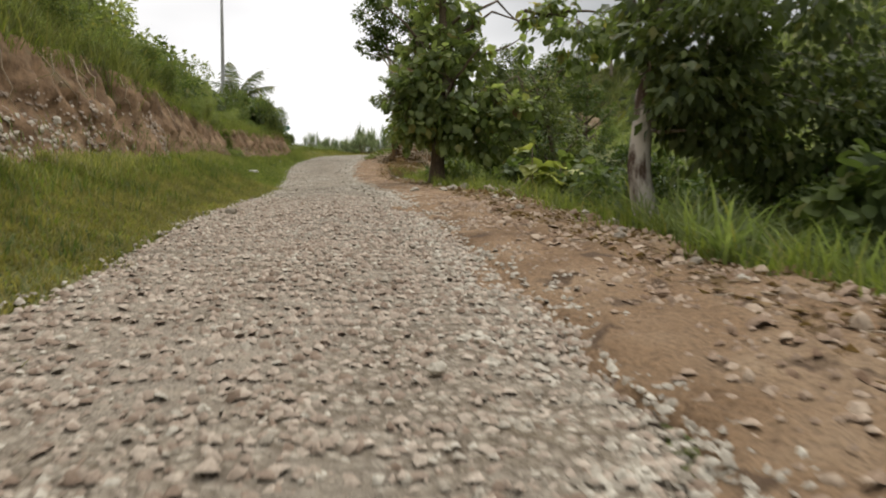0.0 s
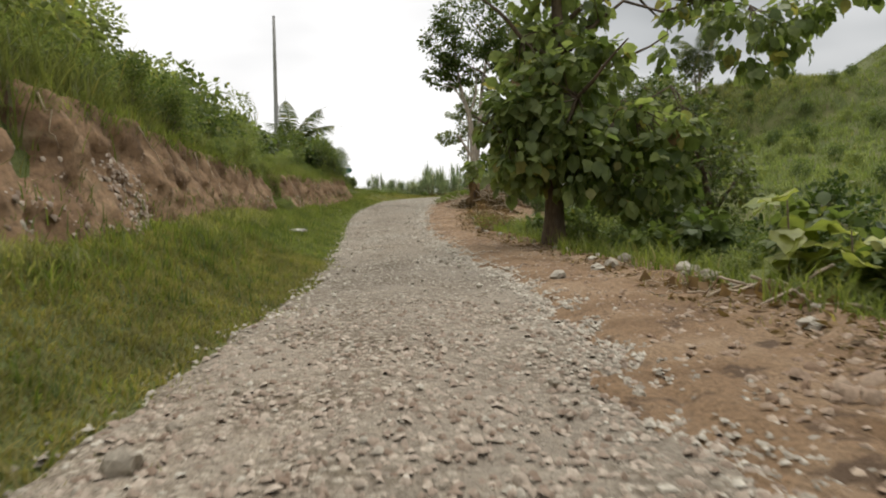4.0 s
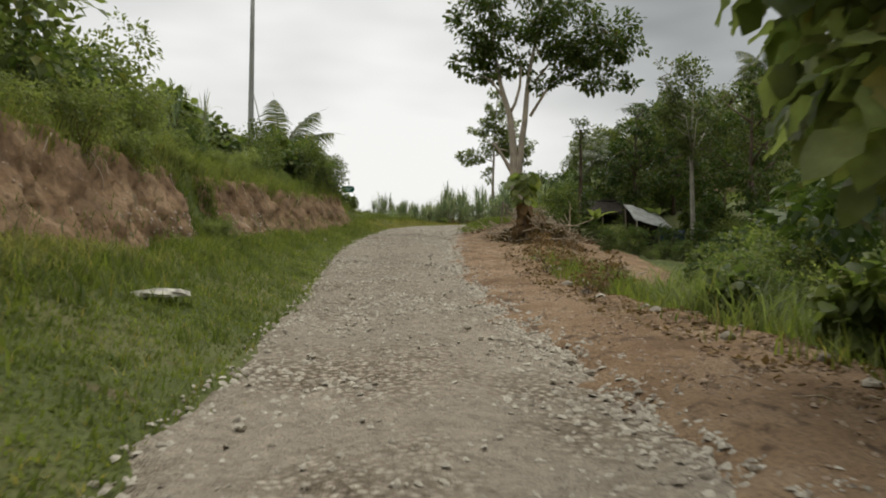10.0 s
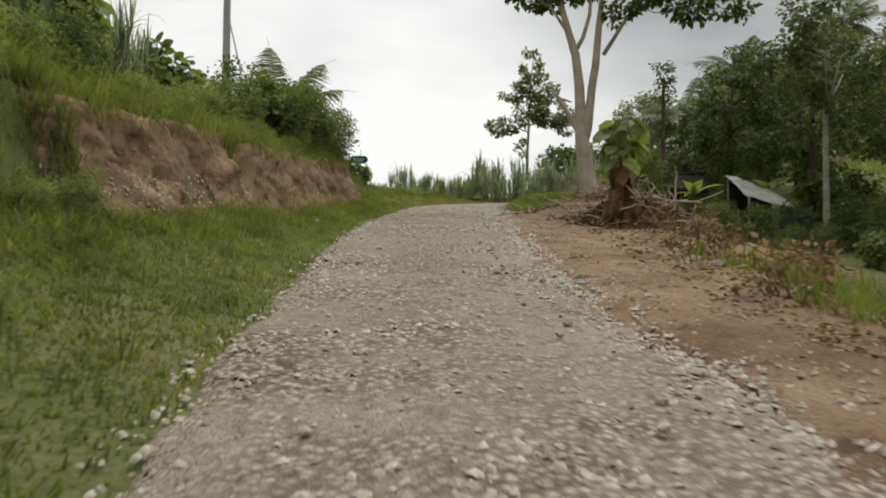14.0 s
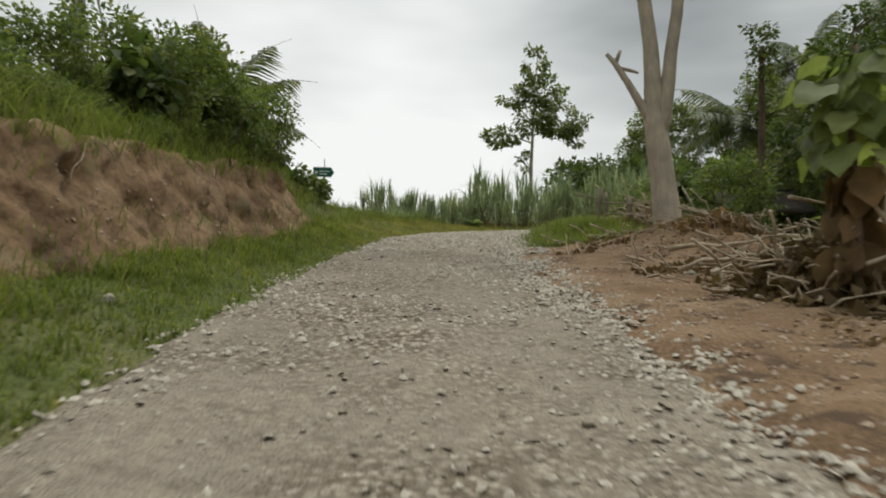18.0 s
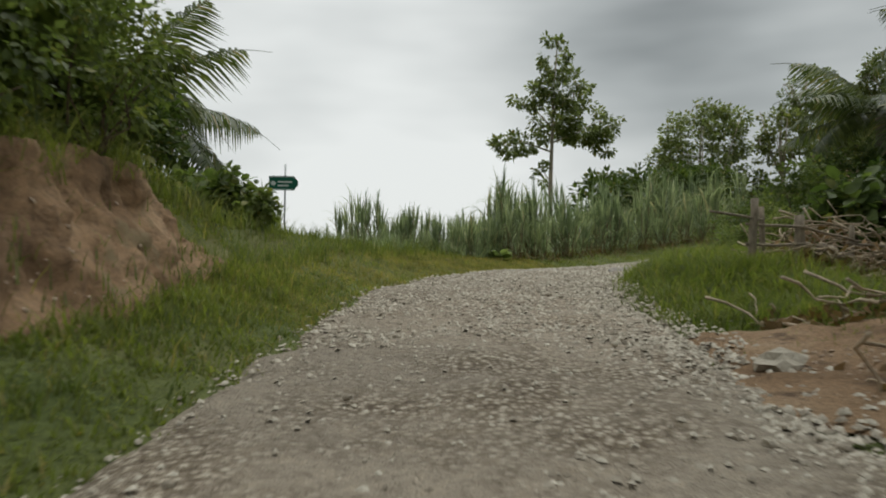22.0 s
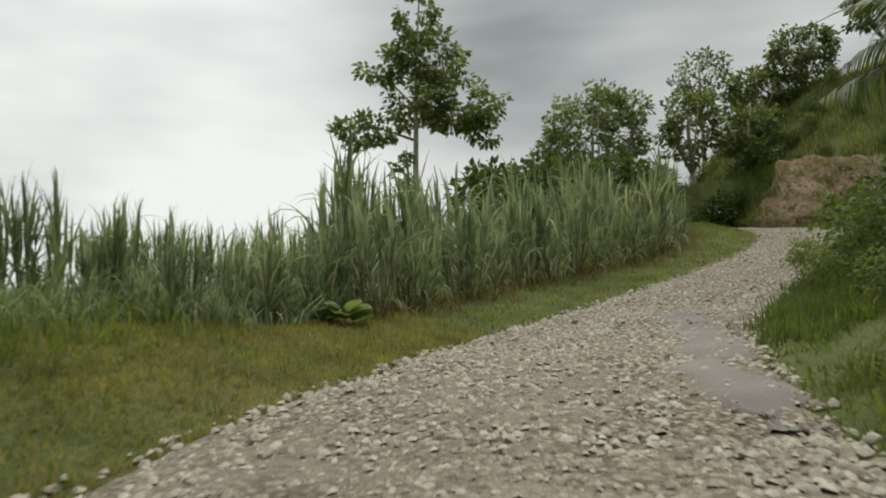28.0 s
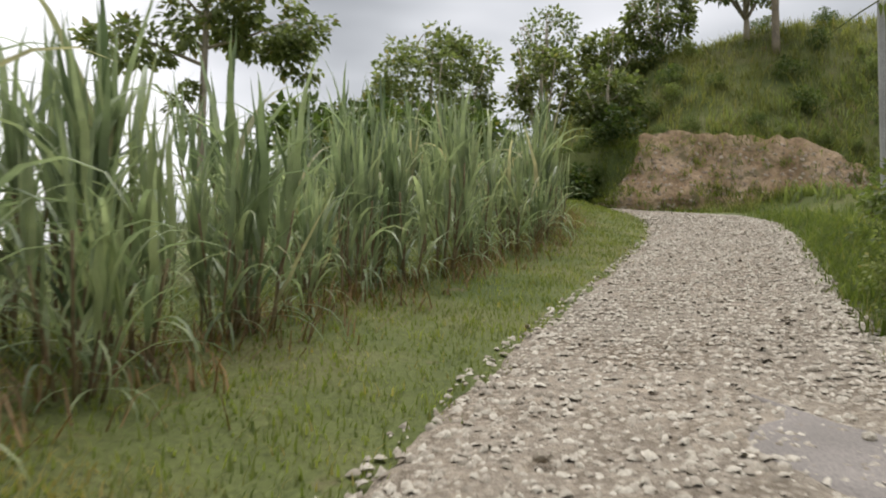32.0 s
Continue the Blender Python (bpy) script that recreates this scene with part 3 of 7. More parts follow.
def strip(u_left, u_right, i0, i1, cols, lift, rough, seed, edge=0.25, step=1, crown=0.0):
    """A sheet along the road between two offsets (functions of the point index), laid on its own bed."""
    rng = np.random.default_rng(seed)
    idx = np.arange(i0, i1, step)
    k = np.hanning(7)
    k /= k.sum()
    jl = np.convolve(rng.normal(size=len(idx) + 6), k, "valid") * edge * 1.6
    jr = np.convolve(rng.normal(size=len(idx) + 6), k, "valid") * edge * 1.6
    a, b = u_left(idx) + jl, u_right(idx) + jr
    t = np.linspace(0, 1, cols)
    u = a[:, None] + (b - a)[:, None] * t[None]
    p = ROAD[idx, None, :2] + u[..., None] * LEFT[idx][:, None]
    shape = u.shape
    flat = p.reshape(-1, 2)
    z = lift(flat[:, 0], flat[:, 1], np.repeat(idx, cols), u.ravel())
    z = z + rough * rng.normal(size=len(z)) + crown * np.tile(1 - (2 * t - 1) ** 2, len(idx))
    edge_mask = np.tile((t < 1e-6) | (t > 1 - 1e-6), len(idx))
    z = np.where(edge_mask, z - 0.06, z)
    v = np.c_[flat, z]
    n = shape[1]
    i = (np.arange(shape[0] - 1)[:, None] * n + np.arange(n - 1)[None]).ravel()
    return v, np.stack([i, i + n, i + n + 1, i + 1], 1)


def station(y):
    return int(np.abs(ROAD[:, 1] - y).argmin())


def build_road():
    z_road = lambda x, y, i, u: ROAD[i, 2] + 0.03 * lumps(x, y, 1.9) - 0.035 * np.exp(-((np.abs(u) - 0.75) / 0.35) ** 2) + 0.02
    v, f = strip(lambda i: ROAD[i, 3] * 1.0, lambda i: -ROAD[i, 3] * 1.0, 20, len(ROAD) - 4, 21, z_road, 0.008, 3, 0.09, 1, 0.05)
    tagged(put("road", np_mesh("road", v, f, M_road, True)), "narrow unpaved track of crushed pale limestone", "road", kind="structure")
    sh = lambda i: np.interp(ROAD[i, 1], SHOULDER_Y, SHOULDER)
    low = lambda i: np.interp(ROAD[i, 1], (38, 44, 58, 61.5), (0, 9.6, 11.0, 6.5))
    v, f = strip(lambda i: -ROAD[i, 3] + 0.25, lambda i: -np.maximum(ROAD[i, 3] + sh(i) + 0.2, low(i)), station(-20), station(61.5), 29, lambda x, y, i, u: land(x, y) + 0.075 + 0.02 * lumps(x, y, 2.7, 1.0), 0.016, 5, 0.2)
    tagged(put("dirt_shoulder", np_mesh("dirt_shoulder", v, f, M_dirt, True)), "bare brown dirt shoulder beside the track", "dirt", kind="structure")
    i0, i1 = station(71.0), station(79.3)
    inner = lambda i: np.interp(ROAD[i, 1], (71, 73.7, 75.3, 79.3), (-1.5, -1.25, -0.95, -0.15)) + 0.1 * np.sin(i * 0.9)
    outer = lambda i: np.interp(ROAD[i, 1], (71, 73.7, 76.7, 78.9, 79.3), (-1.75, -1.9, -1.8, -1.0, -0.4)) - 0.08 * np.sin(i * 0.6)
    v, f = strip(inner, outer, i0, i1, 9, lambda x, y, i, u: ROAD[i, 2] + 0.04 + 0.03 * lumps(x, y, 1.9) - 0.035 * np.exp(-((np.abs(u) - 0.75) / 0.35) ** 2) + 0.05 * (1 - (u / ROAD[i, 3]) ** 2), 0.005, 8, 0.16)
    tagged(put("asphalt_patch", np_mesh("asphalt_patch", v, f, M_patch, True)), "worn grey remnant of old asphalt in the track", "asphalt", kind="structure")


BANK_FACE = []


def build_bank():
    """The cut clay face on the uphill side, with gullies and ledges."""
    rng = np.random.default_rng(11)
    rows = 30
    idx = np.arange(station(-14), station(65.6), 0.5)
    at = lambda arr: np.stack([np.interp(idx, np.arange(len(arr)), arr[:, k]) for k in range(arr.shape[1])], 1)
    road, left = at(ROAD), at(LEFT)
    cy = road[:, 1]
    verge, foot, top = (np.interp(cy, KY, k) for k in (VERGE, FOOT, TOP))
    end = sstep(cy, 62.0, 65.6)
    gully = np.exp(-((cy - 40.2) / 0.9) ** 2) + 0.5 * np.exp(-((cy - 17.0) / 0.5) ** 2) + 0.5 * np.exp(-((cy - 48.5) / 0.5) ** 2)
    t = np.linspace(-0.2, 1.12, rows)
    ragged = np.array([0.16 * noise.noise(Vector((q * 0.5, 1.7, 0.4))) + 0.08 * noise.noise(Vector((q * 1.7, 0.3, 2.4))) for q in cy])
    h = foot[:, None] + ((top + ragged) * (1 - 0.5 * end) - foot)[:, None] * np.minimum(t, 1.0 + 0.15 * (t - 1.0))[None]
    back = road[:, 3][:, None] + verge[:, None] - 0.08 + 0.85 * np.clip(t, 0, 1.0)[None] ** 0.75 + 0.45 * gully[:, None] + 0.5 * end[:, None] * t[None]
    back = back + 4.5 * np.clip(t - 1.0, 0, 1)[None]
    p = road[:, None, :2] + back[..., None] * left[:, None]
    z = road[:, 2][:, None] + h
    bump = np.zeros_like(z)
    for a in range(len(idx)):
        for b in range(rows):
            q = Vector((p[a, b, 0], p[a, b, 1], z[a, b]))
            rill = 1 - abs(noise.noise(Vector((q.x * 1.7, q.y * 1.7, q.z * 0.35)))) * 2
            bump[a, b] = (0.24 * noise.fractal(q * 0.8, 1.0, 2.1, 3) - 0.12 * max(0, rill) ** 3 + 0.12 * noise.fractal(q * 2.3, 0.9, 2.0, 3) + 0.06 * noise.fractal(Vector((q.x * 6, q.y * 6, q.z * 5)), 1.0, 2.0, 3)) * min(1.0, 1.6 - t[b])
    p = p - bump[..., None] * left[:, None]
    v = np.c_[p.reshape(-1, 2), z.reshape(-1) + 0.02 * rng.normal(size=z.size)]
    BANK_FACE.extend([np.dstack([p, z]), cy])
    i = (np.arange(len(idx) - 1)[:, None] * rows + np.arange(rows - 1)[None]).ravel()
    f = np.stack([i, i + rows, i + rows + 1, i + 1], 1)
    tagged(put("earth_bank", np_mesh("earth_bank", v, f, M_clay, True)), "eroded reddish-brown clay bank cut along the track", "bank", kind="structure")
    # far bank past the bend
    seg = np.r_[0, np.cumsum(np.linalg.norm(np.diff(BANK2, axis=0), axis=1))]
    s = np.arange(0.2, seg[-1], 0.12)
    b2 = np.stack([np.interp(s, seg, BANK2[:, k]) for k in (0, 1)], 1)
    tn = np.gradient(b2, axis=0)
    tn /= np.linalg.norm(tn, axis=1, keepdims=True)
    nb = np.stack([-tn[:, 1], tn[:, 0]], 1)
    rows = 24
    t = np.linspace(-0.15, 1.05, rows)
    foot_z = np.full(len(s), 10.55)
    taper = sstep(s, 0, 3) * (1 - 0.75 * sstep(s, seg[-1] - 3.5, seg[-1]))
    z = foot_z[:, None] + (0.1 + (2.75 - 1.5 * sstep(b2[:, 0], 11, 17)) * taper)[:, None] * t[None]
    z = z + np.array([0.5 * noise.noise(Vector((q * 0.55, 3.1, 0.7))) + 0.2 * noise.noise(Vector((q * 1.9, 1.1, 4.7))) for q in s])[:, None] * np.clip(t, 0, 1)[None]
    out = -0.35 + 1.25 * np.clip(t, 0, 1.1)
    p = b2[:, None] + out[None, :, None] * nb[:, None]
    bump = np.array([[0.2 * noise.fractal(Vector((x * 0.8, y * 0.8, zz * 0.6)), 1.0, 2.1, 4) + 0.05 * noise.fractal(Vector((x * 4, y * 4, zz * 1.5)), 1.0, 2.0, 3) for (x, y), zz in zip(pr, zr_)] for pr, zr_ in zip(p, z)])
    p = p - bump[..., None] * nb[:, None]
    BANK_FACE.append(np.dstack([p, z]))
    v = np.c_[p.reshape(-1, 2), z.reshape(-1)]
    i = (np.arange(len(s) - 1)[:, None] * rows + np.arange(rows - 1)[None]).ravel()
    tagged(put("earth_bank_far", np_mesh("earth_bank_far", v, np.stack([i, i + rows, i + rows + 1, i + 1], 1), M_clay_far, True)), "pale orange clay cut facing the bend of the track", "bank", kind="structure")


build_ground()
build_road()
build_bank()


# ---- plants: builders ----
def bush_meshes(name, seed, height, spread, clumps, per, leaf, mat, template=LEAF_TINY, droop=0.3):
    """Stems and crown of a shrub whose foot is at the origin."""
    rng = np.random.default_rng(seed)
    blobs = [((0, 0, height * 0.52), (spread * 0.75, spread * 0.75, height * 0.46), clumps, per, spread * 0.30)]
    for _ in range(3):
        a = rng.uniform(0, 6.28)
        blobs.append(((math.cos(a) * spread * 0.45, math.sin(a) * spread * 0.45, height * rng.uniform(0.55, 0.85)), (spread * 0.35, spread * 0.35, height * 0.25), clumps // 4, per, spread * 0.22))
    v, f, c = foliage(rng, blobs, leaf, droop, template)
    crown = np_mesh(name + "_crown", v, f, mat)
    pieces = []
    for k in rng.choice(len(c), min(9, len(c)), False):
        pieces.append(tube(bent(rng, (rng.normal() * 0.05, rng.normal() * 0.05, -0.15), c[k], 5, 0.1), np.linspace(0.022, 0.006, 5) * max(0.7, height / 2), 5))
    sv, sf = joined(pieces)
    return np_mesh(name + "_stems", sv, sf, M_bark_brown, True), crown


FAR = {}


def add_bush(kinds, k, x, y, scale, turn, label, group, name="bush", sink=0.08, tall=1.0, far=""):
    stems, crown = kinds[k]
    if far:
        m = np.array(Matrix.LocRotScale((x, y, gz(x, y) - sink), Euler((0, 0, turn)), (scale, scale, scale * tall)))
        FAR.setdefault((far, crown.materials[0].name), []).append((crown, m))
        return None
    p = Matrix.LocRotScale((x, y, gz(x, y) - sink), Euler((0, 0, turn)), (scale, scale, scale * tall))
    t = thing(name, label, "bush", p, group)
    put("twig_work", stems, t)["kind"] = "stuff"
    put("foliage", crown, t)["kind"] = "stuff"
    return t


def join_far():
    """The shrubs that stand in masses, one mesh to a mass and kind of leaf."""
    for (label, mat), rows in FAR.items():
        vs, fs, off = [], [], 0
        for me, m in rows:
            v = np.empty(len(me.vertices) * 3, np.float32)
            me.vertices.foreach_get("co", v)
            f = np.empty(len(me.loops), np.int32)
            me.loops.foreach_get("vertex_index", f)
            v, f = v.reshape(-1, 3), f.reshape(-1, 3)
            if len(f) * 2 == len(v):
                # a third of the leaves, larger
                q = v.reshape(-1, 4, 3)[::3]
                v = (q[:, :1] + 1.7 * (q - q[:, :1])).reshape(-1, 3)
                f = f[:len(v) // 2]
            v = v @ m[:3, :3].T + m[:3, 3]
            vs.append(v), fs.append(f + off)
            off += len(v)
        tagged(put("shrubbery", np_mesh("shrubbery", np.concatenate(vs), np.concatenate(fs), bpy.data.materials[mat])), label, "shrubs", kind="stuff")


def blades(places, heights, rng, width=0.012, bend=0.5, segs=3):
    """Grass blades: tapered, bent strips, one quad to a segment and a tip triangle."""
    n = len(places)
    az = rng.uniform(0, 2 * math.pi, n)
    d = np.stack([np.cos(az), np.sin(az), np.zeros(n)], 1)
    r = np.stack([-np.sin(az), np.cos(az), np.zeros(n)], 1)
    b = bend * rng.uniform(0.3, 1.3, n)
    t = np.linspace(0, 1, segs + 1)
    w = np.asarray(width) * np.ones(n) * rng.uniform(0.7, 1.3, n)
    rows = []
    for k in range(segs):
        c = places + heights[:, None] * (t[k] * np.array([0, 0, 1])[None] * (1 - 0.25 * (b * t[k])[:, None]) + d * (b * t[k] ** 2)[:, None])
        ww = (w * (1 - 0.75 * t[k]))[:, None]
        rows += [c - r * ww, c + r * ww]
    tip = places + heights[:, None] * (np.array([0, 0, 1])[None] * (1 - 0.3 * b)[:, None] + d * b[:, None])
    v = np.stack(rows + [tip], 1)
    per = 2 * segs + 1
    base = (np.arange(n) * per)[:, None]
    quads = np.concatenate([base + np.array([[2 * k, 2 * k + 1, 2 * k + 3, 2 * k + 2]]) for k in range(segs - 1)])
    tris = base + np.array([[2 * segs - 2, 2 * segs - 1, 2 * segs]])
    return v.reshape(-1, 3), quads, tris


def grass_patch(name, label, places_xy, seed, height, per, radius, width, mat, bend=0.5, sink=0.02, segs=2):
    """Many tufts of grass on the ground, joined into one."""
    rng = np.random.default_rng(seed)
    n = len(places_xy)
    c = np.repeat(np.asarray(places_xy), per, 0) + rng.normal(size=(n * per, 2)) * radius
    z = np.repeat(land(np.asarray(places_xy)[:, 0], np.asarray(places_xy)[:, 1]), per) if radius < 0.12 else land(c[:, 0], c[:, 1])
    hs = np.repeat(rng.uniform(0.55, 1.35, n), per) * height * rng.uniform(0.5, 1.15, n * per)
    v, q, t = blades(np.c_[c, z - sink], hs, rng, width, bend, segs)
    return tagged(put(name, np_mesh(name, v, [q, t], mat)), label, "grass", kind="stuff")


def beside(seed, n, y0, y1, lo, hi, side):
    """n places between two distances from the road's edge."""
    rng = np.random.default_rng(seed)
    i = rng.integers(station(y0), station(y1), n)
    u = (ROAD[i, 3] + rng.uniform(lo, hi, n)) * side
    return ROAD[i, :2] + u[:, None] * LEFT[i] + rng.normal(size=(n, 2)) * 0.2


def bank_offset(y):
    return float(np.interp(y, KY, CREST))


def tree(name, label, x, y, trunk, limbs, blobs, leaf, leaf_mat, bark, seed, group="", template=LEAF_TINY, droop=0.35, twigs=26, sides=10, base_z=None):
    """trunk: [(x, y, z, radius)] above the foot; limbs: lists of such rows; blobs as for foliage, all from the foot."""
    rng = np.random.default_rng(seed)
    z = gz(x, y) if base_z is None else base_z
    t = thing(name, label, "tree", pose(x, y, z), group)
    a = np.array(trunk, float)
    tr = np_mesh("trunk", *(lambda o: (o[0], [o[1], o[2]]))(tube(a[:, :3], a[:, 3], sides, 0.05, rng)), bark, True)
    put("trunk", tr, t)
    for row in limbs:
        b = np.array(row, float)
        put("limb", tube_mesh("limb", b[:, :3], b[:, 3], bark, 8, 0.05, rng), t)
    if blobs:
        v, f, c = foliage(rng, blobs, leaf, droop, template)
        ends = np.vstack([np.array(row, float)[:, :3] for row in limbs] + [a[len(a) // 2:, :3]])
        pieces = []
        for k in rng.choice(len(c), min(twigs, len(c)), False):
            e = ends[np.linalg.norm(ends - c[k], axis=1).argmin()]
            pieces.append(tube(bent(rng, e, c[k], 5, 0.1), np.linspace(0.035, 0.008, 5), 5))
        if pieces:
            pv, pf = joined(pieces)
            put("twig_work", np_mesh("twig_work", pv, pf, bark, True), t)["kind"] = "stuff"
        put("crown", np_mesh("crown", v, f, leaf_mat), t)
    return t


def cane_leaf_meshes():
    """Single long arching leaves of different lengths, foot at the origin, leaning to +x."""
    out = []
    rng = np.random.default_rng(77)
    for k in range(6):
        length, bend = (1.2, 1.25, 1.3, 1.35, 1.45, 1.55)[k], (0.05, 0.17, 0.36, 0.6, 0.85, 1.1)[k]
        segs = 7
        t = np.linspace(0, 1, segs + 1)
        ang = radians(82) - bend * 2.4 * t ** 1.6
        step = length / segs
        xs = np.r_[0, np.cumsum(np.cos(ang[:-1]) * step)]
        zs = np.r_[0, np.cumsum(np.sin(ang[:-1]) * step)]
        w = 0.034 * np.clip(1 - t ** 2.2, 0.03, 1) * (0.55 + 0.45 * np.clip(t * 6, 0, 1))
        tw = np.cumsum(rng.normal(size=segs + 1)) * 0.011
        rows = np.stack([np.stack([xs, tw - w, zs + w * 0.5], 1), np.stack([xs, tw, zs], 1), np.stack([xs, tw + w, zs + w * 0.5], 1)], 1).reshape(-1, 3)
        i = np.arange(segs)[:, None] * 3
        f = np.concatenate([i + np.array([[0, 1, 4, 3]]), i + np.array([[1, 2, 5, 4]])])
        out.append((rows, f))
    return out


CANE_LEAVES = cane_leaf_meshes()


def cane_layout(seed, height, stalks):
    """Stalk lines and leaf poses of a clump: (points), (place, turn about z, tilt, scale, kind)."""
    rng = np.random.default_rng(seed)
    st, lf = [], []
    for _ in range(stalks):
        a, r = rng.uniform(0, 6.28), rng.uniform(0.03, 0.24)
        foot = np.array([math.cos(a) * r, math.sin(a) * r, -0.05])
        h = height * rng.uniform(0.3, 0.68)
        lean = np.array([math.cos(a), math.sin(a), 0]) * rng.uniform(0.0, 0.3) * h
        top = foot + np.array([0, 0, h]) + lean
        st.append(bent(rng, foot, top, 5, 0.02))
        n = rng.integers(6, 9)
        for k in range(n):
            q = 0.25 + 0.75 * k / (n - 1)
            lf.append((foot + (top - foot) * q, rng.uniform(0, 6.28), rng.uniform(-0.22, 0.25) + (0.35 if q < 0.5 else 0.0), height / 2.6 * rng.uniform(0.75, 1.2) * (0.8 + 0.35 * q), int(rng.choice(6, p=(0.2, 0.18, 0.16, 0.18, 0.16, 0.12) if q > 0.7 else (0.08, 0.12, 0.2, 0.2, 0.2, 0.2)))))
        lf.append((top, rng.uniform(0, 6.28), -0.05, height / 2.6 * 1.15, 0))
        lf.append((top, rng.uniform(0, 6.28), 0.04, height / 2.6 * 1.05, 0))
        lf.append((top, rng.uniform(0, 6.28), -0.2, height / 2.6 * 1.0, 1))
        for _ in range(2):
            lf.append((foot + (top - foot) * rng.uniform(0.15, 0.4), rng.uniform(0, 6.28), rng.uniform(0.9, 1.5), height / 2.6 * rng.uniform(0.5, 0.8), 5))
    return st, lf


def cane_meshes(seed, height, stalks):
    st, lf = cane_layout(seed, height, stalks)
    sv, sf = joined([tube(p, np.linspace(0.021, 0.014, len(p)), 6) for p in st])
    vs, fs, off = [], [], 0
    for place, turn, tilt, scale, kind in lf:
        m = np.array((Matrix.Rotation(turn, 3, "Z") @ Matrix.Rotation(tilt, 3, "Y")))
        v, f = CANE_LEAVES[kind]
        vs.append(place + scale * (v @ m.T))
        fs.append(f + off)
        off += len(v)
    return np_mesh("cane_stalks", sv, sf, M_canestalk, True), np_mesh("cane_leaves", np.concatenate(vs), np.concatenate(fs), M_cane)


def frond_mesh(seed, length, droop, mat):
    """One palm frond along +x: an arched midrib with hanging leaflets on both sides."""
    rng = np.random.default_rng(seed)
    t = np.linspace(0, 1, 11)
    xs = length * (t - 0.12 * droop * t ** 2)
    zs = length * (0.34 * t - droop * 0.62 * t ** 2.1)
    rib = np.stack([xs, 0 * t, zs], 1)
    rv, rq, rt = tube(rib, np.linspace(0.035, 0.008, 11), 5)
    n = 46
    q = np.linspace(0.14, 0.99, n)
    p = np.stack([np.interp(q, t, rib[:, k]) for k in range(3)], 1)
    tan = np.gradient(p, axis=0)
    tan /= np.linalg.norm(tan, axis=1, keepdims=True)
    vs, fs, off = [], [], 0
    for side in (-1, 1):
        L = length * 0.27 * np.sin(np.clip(q * 1.05 + 0.12, 0, 1) * math.pi) ** 0.6 * rng.uniform(0.8, 1.15, n)
        out = np.stack([0.45 * np.ones(n), side * np.ones(n), -0.25 - 0.35 * rng.uniform(0, 1, n)], 1)
        out[:, 0:1] = 0.45 * tan[:, 0:1]
        out /= np.linalg.norm(out, axis=1, keepdims=True)
        mid = p + out * (L * 0.5)[:, None]
        tip = p + out * (L * 0.92)[:, None] + np.array([0, 0, -1]) * (L * 0.42)[:, None]
        w = 0.022 * length / 3.0
        a, b, c, d, e = p - tan * w, p + tan * w, mid + tan * w * 1.1, mid - tan * w * 1.1, tip
        v = np.stack([a, b, c, d, e], 1).reshape(-1, 3)
        base = (np.arange(n) * 5)[:, None]
        vs.append((v, base + np.array([[0, 1, 2, 3]]), base + np.array([[3, 2, 4]])))
    v, f = joined([(rv, rq, rt)] + vs)
    return np_mesh("frond", v, f, mat)


def palm(name, label, x, y, heart_z, fronds, length, seed, trunk_r=0.13, lean=(0, 0), base_z=None):
    rng = np.random.default_rng(seed)
    z = gz(x, y) if base_z is None else base_z
    t = thing(name, label, "palm", pose(x, y, z))
    h = heart_z - z
    pts = [(lean[0] * q ** 2, lean[1] * q ** 2, h * q - 0.1) for q in np.linspace(0, 1, 12)]
    rr = [trunk_r * (1.45 - 0.5 * q + 0.04 * ((k % 2) * 2 - 1)) for k, q in enumerate(np.linspace(0, 1, 12))]
    put("trunk", tube_mesh("trunk", pts, rr, M_post, 10), t)
    kinds = [frond_mesh(seed + k, length * s, dr, M_palm) for k, (s, dr) in enumerate(((1.0, 0.75), (0.9, 1.05), (1.05, 0.5), (0.85, 1.35)))]
    for k in range(fronds):
        m = Matrix.Translation((pts[-1][0], pts[-1][1], h)) @ Matrix.Rotation(k * 2.399 + rng.normal() * 0.2, 4, "Z") @ Matrix.Rotation(-0.75 + 1.35 * (k / fronds) + rng.normal() * 0.1, 4, "Y")
        put("frond", kinds[k % 4], t, place=m)
    return t


def rock_mesh(name, seed, mat, rough=0.22, detail=1):
    rng = np.random.default_rng(seed)
    bm = bmesh.new()
    bmesh.ops.create_icosphere(bm, subdivisions=detail, radius=1.0)
    sx, sy, sz = rng.uniform(0.75, 1.25), rng.uniform(0.6, 1.0), rng.uniform(0.4, 0.75)
    for v in bm.verts:
        k = 1 + rng.normal() * rough
        v.co = Vector((v.co.x * sx * k, v.co.y * sy * k, v.co.z * sz * k))
    me = bpy.data.meshes.new(name)
    bm.to_mesh(me)
    bm.free()
    me.materials.append(mat)
    return me


